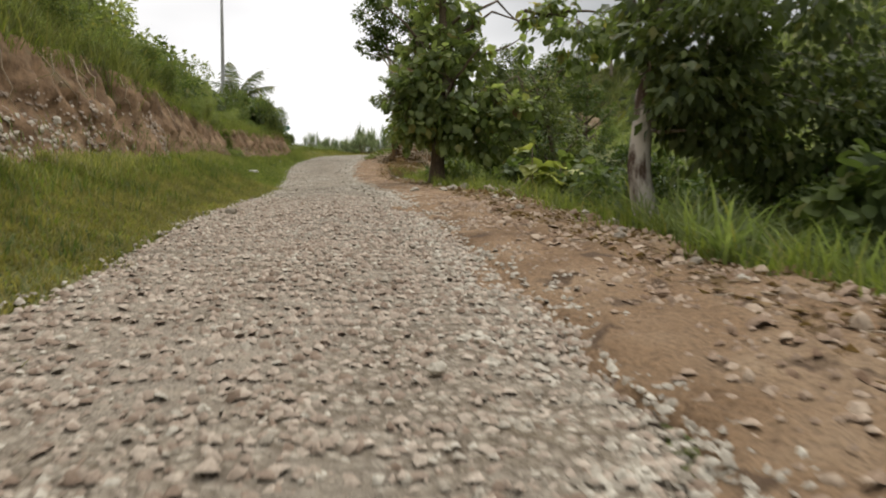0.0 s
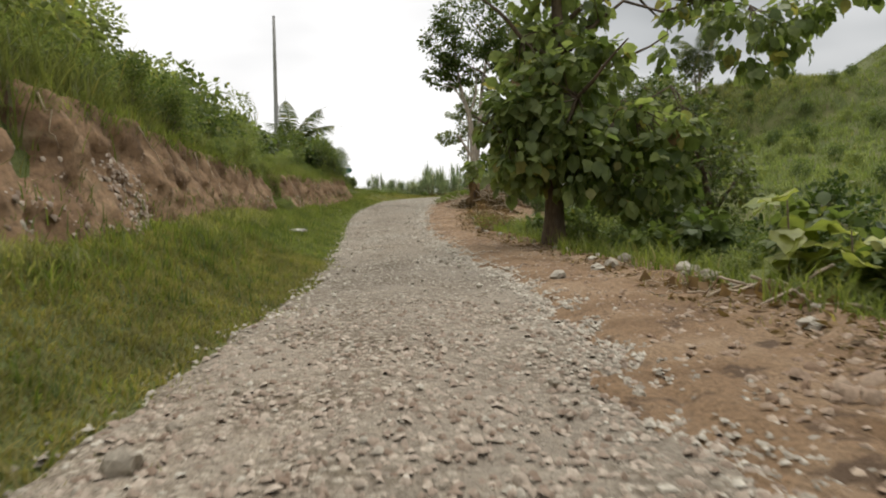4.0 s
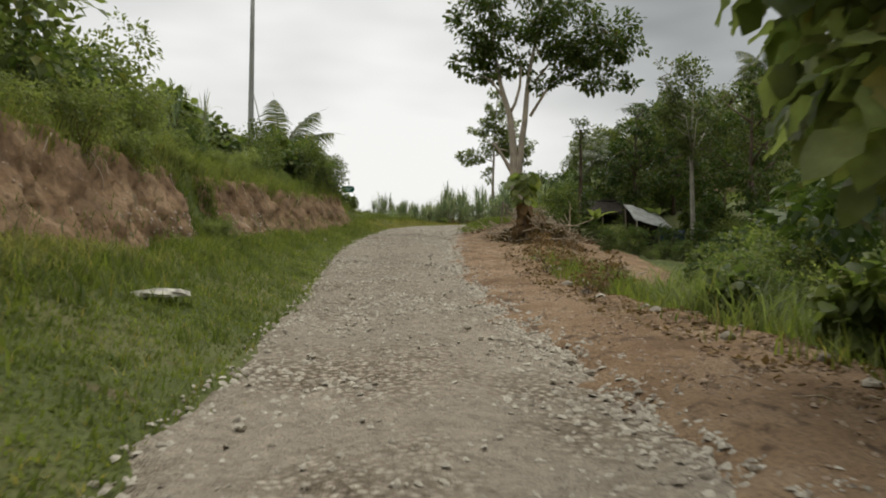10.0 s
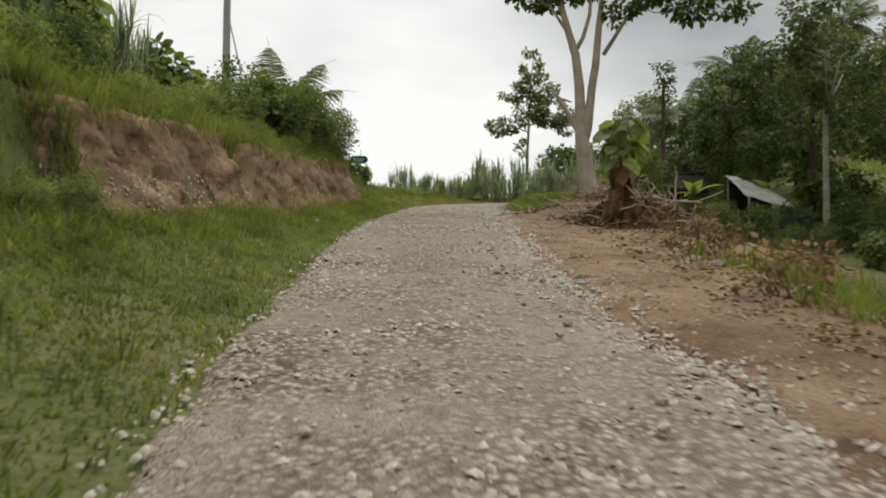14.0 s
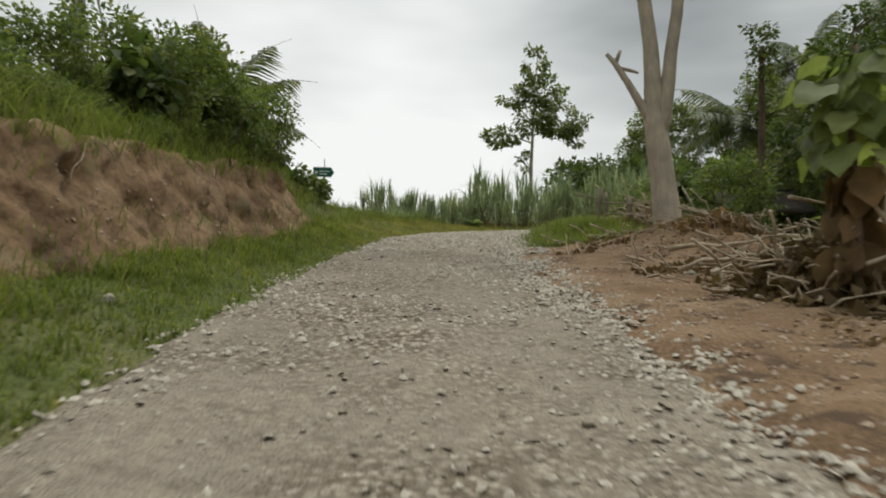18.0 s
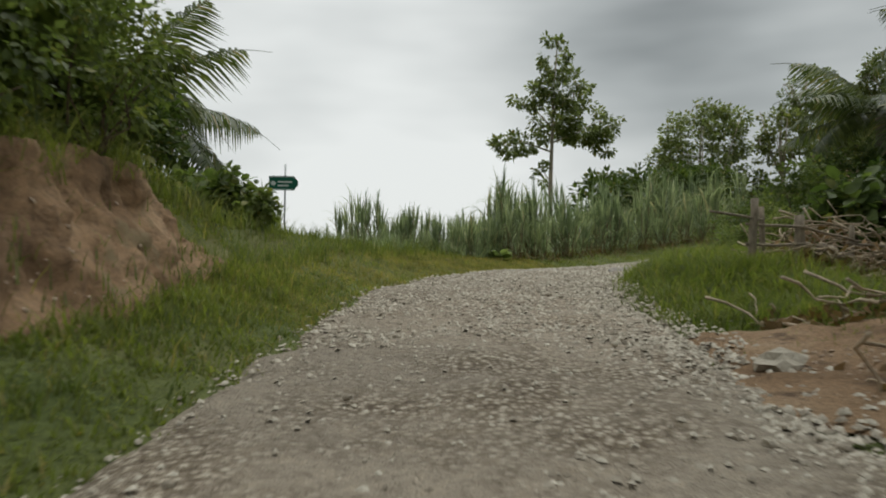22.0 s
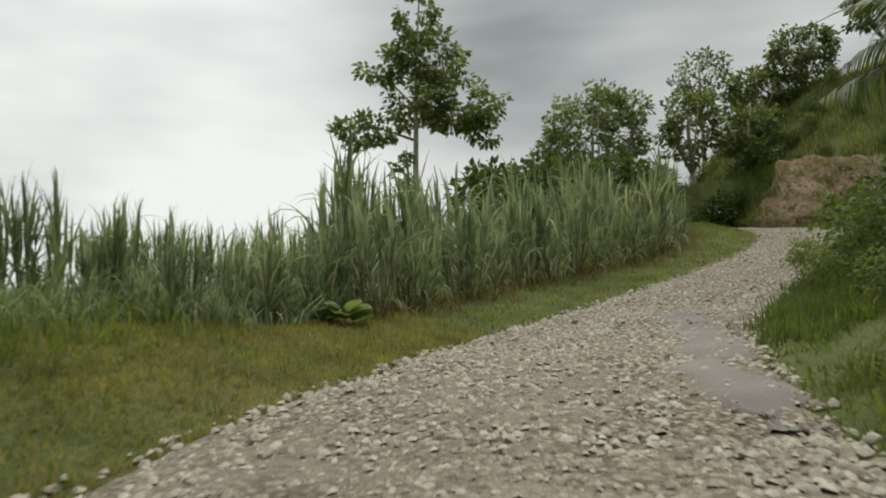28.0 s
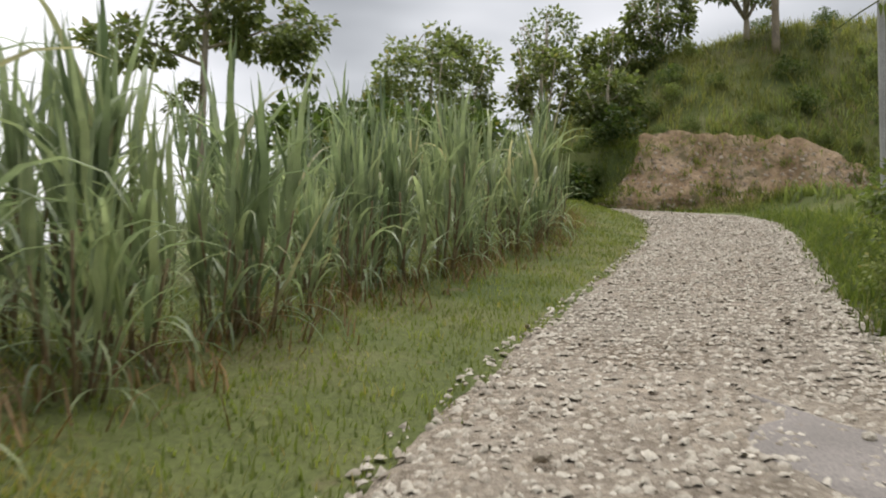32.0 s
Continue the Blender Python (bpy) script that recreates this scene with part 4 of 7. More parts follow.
def stones_stuff(name, label, xy, z, sizes, seed, mat, up=None):
    """Many small angular stones in one mesh; up: the way that each one faces, on a slope."""
    rng = np.random.default_rng(seed)
    tv = np.array([(1, 0, 0.0), (0.25, 0.85, 0.05), (-0.75, 0.55, -0.05), (-0.8, -0.6, 0.05), (0.35, -0.85, 0.0), (0.45, 0.25, 0.6), (-0.4, 0.1, 0.62), (0.0, -0.4, 0.55)])
    tf = np.array([(0, 1, 5), (1, 6, 5), (1, 2, 6), (2, 3, 6), (3, 7, 6), (3, 4, 7), (4, 5, 7), (4, 0, 5), (5, 6, 7)])
    n = len(xy)
    a = rng.uniform(0, 6.28, n)
    r = np.stack([np.cos(a), np.sin(a), rng.normal(size=n) * 0.25], 1)
    q = np.stack([-np.sin(a), np.cos(a), rng.normal(size=n) * 0.25], 1)
    if up is not None:
        q = np.cross(up, r)
        q /= np.linalg.norm(q, axis=1, keepdims=True)
        r = np.cross(q, up)
    u = np.cross(r, q)
    t = tv[None] * (1 + 0.16 * rng.normal(size=(n, len(tv), 1)))
    s = np.asarray(sizes)[:, None, None]
    v = np.c_[xy, z - 0.06 * np.asarray(sizes)][:, None] + s * (t[..., 0:1] * r[:, None] + t[..., 1:2] * q[:, None] * rng.uniform(0.55, 1, (n, 1, 1)) + t[..., 2:3] * u[:, None] * rng.uniform(0.6, 1.2, (n, 1, 1)))
    f = tf[None] + (np.arange(n) * len(tv))[:, None, None]
    return tagged(put(name, np_mesh(name, v.reshape(-1, 3), f.reshape(-1, 3), mat)), label, "stones", kind="stuff")


# ---- uphill side: shrubs and tall grass along the top of the cut bank ----
BUSHES = [bush_meshes("shrub", 20 + k, h, s, c, 24, lf, M_bush) for k, (h, s, c, lf) in enumerate(((1.7, 0.95, 46, 0.095), (1.3, 0.9, 42, 0.085), (2.1, 1.1, 52, 0.10), (1.5, 1.2, 46, 0.09)))]
LIGHT = [bush_meshes("light_shrub", 30 + k, h, s, c, 24, lf, M_bush_light) for k, (h, s, c, lf) in enumerate(((1.5, 0.9, 52, 0.075), (1.1, 0.85, 44, 0.07), (1.8, 1.0, 58, 0.08)))]
DRY = [bush_meshes("dry_shrub", 46 + k, h, s, c, 9, 0.10, M_dead) for k, (h, s, c) in enumerate(((0.9, 0.6, 14), (0.7, 0.7, 12)))]
DARK = [bush_meshes("dark_shrub", 40 + k, h, s, c, 26, lf, M_dark_leaf) for k, (h, s, c, lf) in enumerate(((2.4, 1.4, 44, 0.15), (3.0, 1.6, 50, 0.16)))]
BROAD = [bush_meshes("broadleaf_shrub", 50 + k, h, s, c, 12, lf, M_bush, LEAF_BROAD, 0.5) for k, (h, s, c, lf) in enumerate(((1.8, 0.9, 20, 0.30), (2.3, 1.1, 24, 0.34)))]


def uphill_shrubs():
    rng = np.random.default_rng(101)
    label = {"b": "dense green shrub growing on top of the clay bank", "l": "light green weedy shrub on top of the clay bank", "d": "dark bushy shrub at the end of the clay bank", "w": "broad-leaved shrub above the clay bank"}
    y, n_ = -8.0, 0
    while y < 61:
        i = station(y)
        n = 3 if y > 0 else 2
        for k in range(n):
            off = ROAD[i, 3] + bank_offset(y) + (1.0 if y < 36 else 1.3, 2.1, 3.8)[k] + rng.uniform(-0.2, 0.45)
            p = ROAD[i, :2] + off * LEFT[i] + rng.normal(size=2) * 0.25
            dense = y > 45
            kind = rng.choice(["b", "l", "w"], p=[0.34, 0.66, 0.0]) if not dense else rng.choice(["b", "d", "w", "l"], p=[0.46, 0.0, 0.06, 0.48])
            kinds = {"b": BUSHES, "l": LIGHT, "d": DARK, "w": BROAD}[kind]
            s = rng.uniform(0.66, 1.0) * (0.62 if k == 0 else 1.1) * (1.55 if y < 40 else 1.3 if y < 46 else 1.05)
            if kind == "d":
                s *= 0.72
            if 41 < y < 56:
                if k == 0 and y < 51:
                    continue
                s *= 0.82 if k == 1 else 0.95
            add_bush(kinds, int(rng.integers(0, len(kinds))), p[0], p[1], s, rng.uniform(0, 6.28), label[kind], "shrubs along the bank", sink=0.12, far="" if k == 0 or (k == 1 and n_ % 2) else "mass of green shrubs covering the slope above the bank")
            n_ += 1
        y += rng.uniform(0.95, 1.35) if y > 8 else 1.6
    # the darker thicket where the bank ends
    for x, yy, s, kind in ((-16.9, 58.6, 0.72, 0), (-17.3, 61.0, 0.88, 0), (-18.6, 60.0, 1.05, 0), (-17.3, 56.2, 0.8, 0), (-18.4, 63.6, 0.9, 1), (-20.2, 64.8, 1.05, 0), (-19.6, 57.0, 0.95, 0), (-18.2, 54.0, 0.6, 0), (-17.9, 59.2, 0.9, 0), (-18.6, 62.0, 0.95, 0)):
        add_bush((BUSHES, DARK)[kind], 2 - 2 * kind, x, yy, s * (1.5, 1.05)[kind] * (1.0 if yy < 60 else 0.8), yy, label["b"], "shrubs along the bank")
    for x, yy, s in ((-18.3, 57.6, 1.05), (-18.0, 59.6, 1.1), (-17.6, 55.4, 0.8), (-18.9, 61.4, 1.0), (-18.2, 62.6, 0.8)):
        add_bush(BROAD, int(yy) % 2, x, yy, s, yy, label["w"], "shrubs along the bank")


uphill_shrubs()

GRASS_A = beside(201, 30000, -6, 66, -0.45, 3.1, 1)
i_, o_ = line_coords(GRASS_A[:, 0], GRASS_A[:, 1])
edge_ = o_ - ROAD[i_, 3]
GRASS_A = GRASS_A[edge_ > np.array([0.34 * noise.noise(Vector((x * 0.9, y * 0.9, 5.1))) + 0.3 * noise.noise(Vector((x * 3.1, y * 3.1, 1.1))) - 0.08 for x, y in GRASS_A]) + np.random.default_rng(205).normal(size=len(edge_)) * 0.13]
bare_ = np.array([noise.noise(Vector((x * 0.6, y * 0.6, 9.3))) for x, y in GRASS_A]) + np.random.default_rng(208).normal(size=len(GRASS_A)) * 0.25
GRASS_A = GRASS_A[bare_ < np.interp(GRASS_A[:, 1], (-6, 14, 26), (0.02, 0.1, 1.5))]
grass_patch("verge_grass", "short green grass on the uphill verge", GRASS_A, 202, 0.11, 6, 0.20, 0.011, M_grass, 1.0, segs=2)
grass_patch("dry_verge_grass", "short olive dry grass on the uphill verge", beside(250, 15000, -6, 24, -0.15, 2.6, 1), 251, 0.13, 7, 0.2, 0.009, M_drygrass, 1.0)
GRASS_B = beside(203, 520, -6, 64, 0.3, 3.3, 1)
grass_patch("verge_weeds", "taller tufts of grass along the foot of the bank", GRASS_B, 204, 0.24, 10, 0.07, 0.010, M_grass, 0.65)

GRASS_C = beside(206, 900, -4, 62, 1.2, 3.2, 1)
lush = np.array([noise.noise(Vector((x * 0.45, y * 0.3, 2.2))) for x, y in GRASS_C])
grass_patch("lush_verge_grass", "lush knee-high patches of grass towards the foot of the bank", GRASS_C[lush > -0.12], 207, 0.34, 12, 0.18, 0.011, M_grass, 0.9)


def bank_top_grass():
    rng = np.random.default_rng(210)
    i = np.r_[rng.integers(station(-8), station(67), 3000), rng.integers(station(-6), station(42), 3800)]
    u = ROAD[i, 3] + np.interp(ROAD[i, 1], KY, VERGE) + rng.uniform(0.85, 4.2, len(i))
    p = ROAD[i, :2] + u[:, None] * LEFT[i]
    grass_patch("bank_top_grass", "long grass hanging over the top of the bank", p, 211, 0.66, 9, 0.10, 0.012, M_palegrass, 0.9)

    i = rng.integers(station(39), station(60), 2600)
    u = ROAD[i, 3] + np.interp(ROAD[i, 1], KY, VERGE) + rng.uniform(0.75, 5.5, len(i))
    grass_patch("bank_brow_grass", "soft bright grass covering the brow of the bank", ROAD[i, :2] + u[:, None] * LEFT[i], 214, 0.6, 11, 0.16, 0.011, M_grass, 1.0, segs=3)
    i = rng.integers(station(-4), station(26), 1500)
    u = ROAD[i, 3] + np.interp(ROAD[i, 1], KY, VERGE) + rng.uniform(0.8, 5.0, len(i))
    grass_patch("bank_slope_grass", "tall pale grass on the slope above the bank", ROAD[i, :2] + u[:, None] * LEFT[i], 213, 1.1, 9, 0.14, 0.016, M_palegrass, 0.8, segs=3)


bank_top_grass()


def at_left(y):
    i = station(y)
    return np.array([LEFT[i, 0], LEFT[i, 1], 0.0])


def foot_places(seed, n, y0, y1, lo, hi):
    """Places along the foot of the cut, counted from its foot line."""
    rng = np.random.default_rng(seed)
    i = rng.integers(station(y0), station(y1), n)
    u = ROAD[i, 3] + np.interp(ROAD[i, 1], KY, VERGE) + rng.uniform(lo, hi, n)
    p = ROAD[i, :2] + u[:, None] * LEFT[i] + rng.normal(size=(n, 2)) * 0.15
    return p[np.array([noise.noise(Vector((x * 0.5, y * 0.5, seed * 0.37))) for x, y in p]) > -0.18]


def bank_fringe():
    """Grass that hangs over the lip of the cut, and the tongue of weeds in its gully."""
    rng = np.random.default_rng(215)
    grid, cy, _ = BANK_FACE
    a = rng.integers(0, len(cy) - 1, 1900)
    q = grid[a, rng.integers(24, 29, len(a))] + rng.normal(size=(len(a), 3)) * 0.05
    c = np.repeat(q, 6, 0) + rng.normal(size=(len(a) * 6, 3)) * 0.06
    v, qd, tr = blades(c, rng.uniform(0.12, 0.42, len(c)), rng, 0.008, 1.3, 2)
    v[:, 2] -= 0.05
    tagged(put("hanging_grass", np_mesh("hanging_grass", v, [qd, tr], M_grass)), "grass and roots hanging over the lip of the bank", "grass", kind="stuff")
    bank = bpy.data.objects["earth_bank"]
    for k in range(30):
        a = int(rng.choice(np.where((cy > 4) & (cy < 58))[0]))
        q, b = grid[a, 25], grid[min(len(cy) - 1, a + int(rng.integers(-4, 5)))][int(rng.integers(12, 21))]
        out = -at_left(cy[a]) * 0.1
        w = bent(rng, q + out, b + out + rng.normal(size=3) * 0.05, 6, 0.08)
        put("root", tube_mesh("root", w, np.linspace(0.016, 0.006, 6), M_stick, 5), bank)
    near = np.where(np.abs(cy - 40.2) < 1.2)[0]
    a = rng.choice(near, 420)
    c = np.repeat(grid[a, rng.integers(0, 24, len(a))], 9, 0) + rng.normal(size=(len(a) * 9, 3)) * 0.08
    sparse = rng.integers(0, len(cy) - 1, 900)
    c = np.vstack([c, np.repeat(grid[sparse, rng.integers(2, 12, len(sparse))], 5, 0) + rng.normal(size=(len(sparse) * 5, 3)) * 0.14])
    v, qd, tr = blades(c, rng.uniform(0.10, 0.34, len(c)), rng, 0.008, 1.0, 2)
    tagged(put("bank_weeds", np_mesh("bank_weeds", v, [qd, tr], M_grass)), "weeds growing down a gully in the clay bank", "grass", kind="stuff")


bank_fringe()
grass_patch("foot_weeds", "rank weeds along the foot of the clay bank", foot_places(246, 3000, -4, 65, -1.0, 0.3), 247, 0.30, 9, 0.12, 0.010, M_grass, 0.9)
grass_patch("scree_grass", "dry olive grass creeping up the foot of the bank", foot_places(256, 2300, -4, 34, -0.7, 0.5), 257, 0.22, 8, 0.14, 0.009, M_palegrass, 1.0, sink=-0.12)
for k_, (y_, o_) in enumerate(((39.6, 0.0), (40.3, 0.35), (40.9, 0.1), (40.2, -0.35))):
    q_ = ROAD[station(y_), :2] + (ROAD[station(y_), 3] + bank_offset(y_) + o_) * LEFT[station(y_)]
    add_bush(LIGHT, k_ % 3, q_[0], q_[1], 0.42, k_, "small weedy shrub in a gully of the bank", "shrubs along the bank")

# ---- field side past the bank: grass slope, sign, sugar cane ----
grass_patch("field_grass", "grassy ground between the track and the cane", beside(220, 9500, 62, 101, -0.1, 5.0, 1), 221, 0.13, 6, 0.18, 0.009, M_grass, 0.7)
grass_patch("dry_field_grass", "dry yellowish grass beside the track", np.vstack([beside(222, 1400, 62, 70, -0.1, 2.4, 1), beside(223, 3000, 70, 77, -0.1, 3.0, 1)]), 223, 0.11, 8, 0.2, 0.007, M_drygrass, 0.8)
grass_patch("mound_grass", "long grass on the mound at the end of the bank", beside(224, 1500, 60, 74, 1.6, 8.0, 1), 225, 0.42, 9, 0.10, 0.010, M_grass, 0.8)

CANE = [cane_meshes(300 + k, h, s) for k, (h, s) in enumerate(((2.5, 6), (2.2, 5), (2.8, 6), (2.4, 7), (2.0, 4)))]
CANE_FRONT = np.array([(-31, 75.0), (-22, 76.6), (-16.6, 77.2), (-13.4, 78.4), (-11.6, 81.3), (-9.2, 84.6), (-7.0, 87.2), (-4.2, 90.3), (-1.6, 94.0), (-0.8, 98.0)])


def in_gap(x, y):
    """The low place between the clumps by the sign and the field."""
    return -17.7 - 0.435 * (y - 70) < x < -16.1 - 0.40 * (y - 70)


def sugar_cane():
    rng = np.random.default_rng(310)
    seg = np.r_[0, np.cumsum(np.linalg.norm(np.diff(CANE_FRONT, axis=0), axis=1))]
    label = "clump of tall green sugar cane with arching leaves"
    leaf_obs = [np_mesh("cane_leaf", v, f, M_cane) for v, f in CANE_LEAVES]
    for row in range(4):
        s = 0.4 + 0.3 * row
        while s < seg[-1]:
            x, y = np.interp(s, seg, CANE_FRONT[:, 0]), np.interp(s, seg, CANE_FRONT[:, 1])
            a, b = np.interp(s + 0.3, seg, CANE_FRONT[:, 0]) - x, np.interp(s + 0.3, seg, CANE_FRONT[:, 1]) - y
            nn = np.array([-b, a]) / (math.hypot(a, b) + 1e-9)
            px, py = np.array([x, y]) + nn * (0.15 + row * 1.2) + rng.normal(size=2) * 0.16
            sparse = px < -21.5
            thin = px < -14.0
            skip = (sparse and (row > 2 or rng.uniform() < (0.35 if row == 0 else 0.55))) or (thin and row > 2)
            tall = (0.27 if px < -18.7 else 0.5 if px < -14 else 0.96) * (1 + 0.13 * math.sin(s * 1.9) + 0.12 * math.sin(s * 0.73 + 1))
            if row == 0 and -13.6 < px < -11.5:
                tall = 1.02
            scale = tall * rng.uniform(0.6, 1.2)
            if in_gap(px, py):
                scale *= 0.5
            if not skip:
                place = Matrix.LocRotScale((px, py, gz(px, py) - 0.03), Euler((0, 0, rng.uniform(0, 6.28))), (scale, scale, scale))
                t = thing("sugar_cane", label, "sugar cane", place, "sugar cane in the field")
                if row == 0 and -13.9 < px < -6.0:
                    st, lf = cane_layout(int(400 + s * 10), 2.5, 6)
                    sv, sf = joined([tube(p, np.linspace(0.021, 0.014, len(p)), 6) for p in st])
                    put("stalk", np_mesh("stalk", sv, sf, M_canestalk, True), t)["kind"] = "stuff"
                    for pl, turn, tilt, sc, kind in lf:
                        put("leaf", leaf_obs[kind], t, place=Matrix.Translation(pl) @ Matrix.Rotation(turn, 4, "Z") @ Matrix.Rotation(tilt, 4, "Y") @ Matrix.Scale(sc, 4))
                else:
                    k = int(rng.integers(0, 5))
                    put("stalk", CANE[k][0], t)["kind"] = "stuff"
                    put("leaf_mass", CANE[k][1], t)["kind"] = "stuff"
            s += (rng.uniform(0.35, 1.15) if thin else rng.uniform(0.75, 1.25)) * (1.3 if sparse else 1.35 if row < 2 and px > -14 else 1.0)
    # single taller clumps: by the field's corner, on the slope above the bank, and by the sign
    for x, y, scale in ((-13.0, 78.3, 0.8), (-13.3, 79.0, 1.05), (-13.5, 80.1, 1.05), (-13.8, 81.2, 1.0), (-14.0, 79.8, 0.9), (-12.6, 80.9, 1.2), (-13.2, 81.5, 1.16), (-11.3, 82.0, 1.12), (-9.4, 85.6, 1.15), (-6.6, 88.6, 1.12), (-18.4, 77.0, 0.84), (-18.0, 77.3, 0.8), (-17.6, 77.1, 0.7), (-21.6, 76.6, 0.9), (-21.2, 77.0, 0.72), (-17.0, 43.0, 0.9), (-17.6, 44.2, 0.95), (-18.0, 45.4, 0.9), (-18.4, 46.6, 1.0), (-18.6, 47.8, 0.92), (-19.2, 48.8, 1.05), (-19.4, 50.2, 1.0), (-20.0, 51.2, 1.08), (-20.3, 52.4, 1.0), (-20.8, 53.4, 1.05), (-21.2, 54.6, 0.9), (-20.6, 55.8, 0.75), (-19.9, 49.4, 0.95), (-18.9, 46.0, 1.0), (-21.4, 52.0, 1.1), (-19.6, 54.4, 0.6)):
        place = Matrix.LocRotScale((x, y, gz(x, y) - 0.03), Euler((0, 0, x * 7)), (scale, scale, scale))
        t = thing("sugar_cane", "tall clump of cane grass with stiff upright leaves", "sugar cane", place, "single clumps of cane grass")
        k = int(rng.integers(0, 5))
        put("stalk", CANE[k][0], t)["kind"] = "stuff"
        put("leaf_mass", CANE[k][1], t)["kind"] = "stuff"


sugar_cane()


def low_cane():
    """Young cane and rank grass on the ground that falls away before the field."""
    rng = np.random.default_rng(318)
    s, w = rng.uniform(0, 1, 420), rng.uniform(0, 1, 420)
    outer = np.stack([np.interp(s, (0, 0.35, 0.7, 1), (-20, -16.2, -14.5, -13.7)), np.interp(s, (0, 0.35, 0.7, 1), (73.4, 74.0, 75.6, 78.2))], 1)
    inner = np.stack([np.interp(s, (0, 0.4, 1), (-24, -17.5, -13.5)), np.interp(s, (0, 0.4, 1), (77.2, 77.6, 78.8))], 1)
    p = outer + (inner - outer) * w[:, None]
    grass_patch("young_cane", "rank knee-high young cane and grass before the field", p, 319, 0.58, 9, 0.2, 0.02, M_cane, 1.0, segs=3)
    for x, y in p[:64]:
        sc = rng.uniform(0.3, 0.58) * (0.45 if in_gap(x, y) else 1.0)
        t = thing("sugar_cane", "short young clump of sugar cane", "sugar cane", Matrix.LocRotScale((x, y, gz(x, y) - 0.03), Euler((0, 0, rng.uniform(0, 6.28))), (sc, sc, sc)), "young cane before the field")
        k = int(rng.integers(0, 5))
        put("stalk", CANE[k][0], t)["kind"] = "stuff"
        put("leaf_mass", CANE[k][1], t)["kind"] = "stuff"


low_cane()
grass_patch("cane_litter", "dry fallen cane leaves at the foot of the field", np.array([np.array([np.interp(s, np.arange(len(CANE_FRONT)), CANE_FRONT[:, k]) for k in (0, 1)]) + np.random.default_rng(int(s * 997)).normal(size=2) * 0.35 for s in np.linspace(2.2, 8.5, 420)]), 330, 0.5, 4, 0.12, 0.010, M_dead, 1.5)


def weed():
    """A broad-leaved weed at the edge of the cane."""
    rng = np.random.default_rng(340)
    x, y = -13.5, 77.2
    t = thing("weed", "low weed with broad light green leaves", "weed", pose(x, y, gz(x, y)))
    n = 26
    a = rng.uniform(0, 6.28, n)
    d = np.stack([np.cos(a), np.sin(a), rng.uniform(0.1, 0.9, n)], 1)
    p = np.stack([np.cos(a) * 0.08, np.sin(a) * 0.08, rng.uniform(0.03, 0.22, n)], 1)
    me = np_mesh("leaf", LEAF_BROAD[0], LEAF_BROAD[1], M_weed)
    axes = frames_from(d, rng, spin=0.2)
    for k in range(n):
        r, ah, u = (ax[k] for ax in axes)
        m = Matrix((r, ah, u)).transposed().to_4x4()
        m.translation = p[k]
        put("leaf", me, t, place=m @ Matrix.Scale(rng.uniform(0.2, 0.38), 4))
    put("stem", tube_mesh("stem", [(0, 0, -0.05), (0.01, 0, 0.1), (0, 0.02, 0.25)], [0.015, 0.012, 0.006], M_bush), t)


weed()

# ---- downhill side: grass, shrubs ----
grass_patch("shoulder_grass", "long grass along the edge of the dirt shoulder", beside(230, 1600, -6, 42.5, 2.1, 4.6, -1), 231, 0.55, 10, 0.10, 0.013, M_grass, 0.8)
grass_patch("shoulder_weeds", "sparse dry weeds on the dirt shoulder", beside(232, 420, 6, 61, 1.2, 2.8, -1), 233, 0.18, 7, 0.06, 0.007, M_drygrass, 0.8)
grass_patch("right_verge_grass", "green grass on the verge by the fence", beside(234, 6000, 60, 96, 0.1, 4.5, -1), 235, 0.14, 7, 0.16, 0.009, M_grass, 0.75)
grass_patch("right_tall_grass", "thick tall grass beside the track", beside(236, 700, 62, 92, 1.8, 4.4, -1), 237, 0.42, 11, 0.11, 0.011, M_grass, 0.8)


grass_patch("mound_weeds", "thick bright green grass on the mound before the fence", beside(252, 1300, 62, 73, 0.5, 2.7, -1), 253, 0.36, 11, 0.14, 0.010, M_grass, 1.1, segs=3)
grass_patch("tan_litter", "dry tan grass and straw lying on the dirt shoulder", np.vstack([beside(254, 8000, 27, 56, 0.3, 3.0, -1), beside(258, 4200, 42, 60, 2.0, 8.6, -1)]), 255, 0.10, 7, 0.14, 0.006, M_straw, 1.5)
grass_patch("bend_weeds", "lush low weeds at the edge of the track", beside(240, 1500, 75, 95, 0.2, 1.7, -1), 241, 0.30, 9, 0.10, 0.012, M_grass, 0.8)
grass_patch("reed_grass", "long arching reed grass at the foot of the trees", np.random.default_rng(242).uniform((2.2, 6.8), (4.6, 12.5), (260, 2)), 243, 0.78, 11, 0.12, 0.022, M_bush_light, 1.0, segs=4)
grass_patch("reed_grass", "tall reed grass on the slope below the track", np.random.default_rng(248).uniform((2.4, 12.5), (7.5, 24), (230, 2)), 249, 1.25, 12, 0.14, 0.02, M_bush, 0.7, segs=3)
grass_patch("reed_grass", "long arching reed grass below the shoulder", np.random.default_rng(244).uniform((-2.9, 31.5), (-0.6, 38.5), (90, 2)), 245, 1.05, 14, 0.12, 0.015, M_bush_light, 0.9, segs=3)


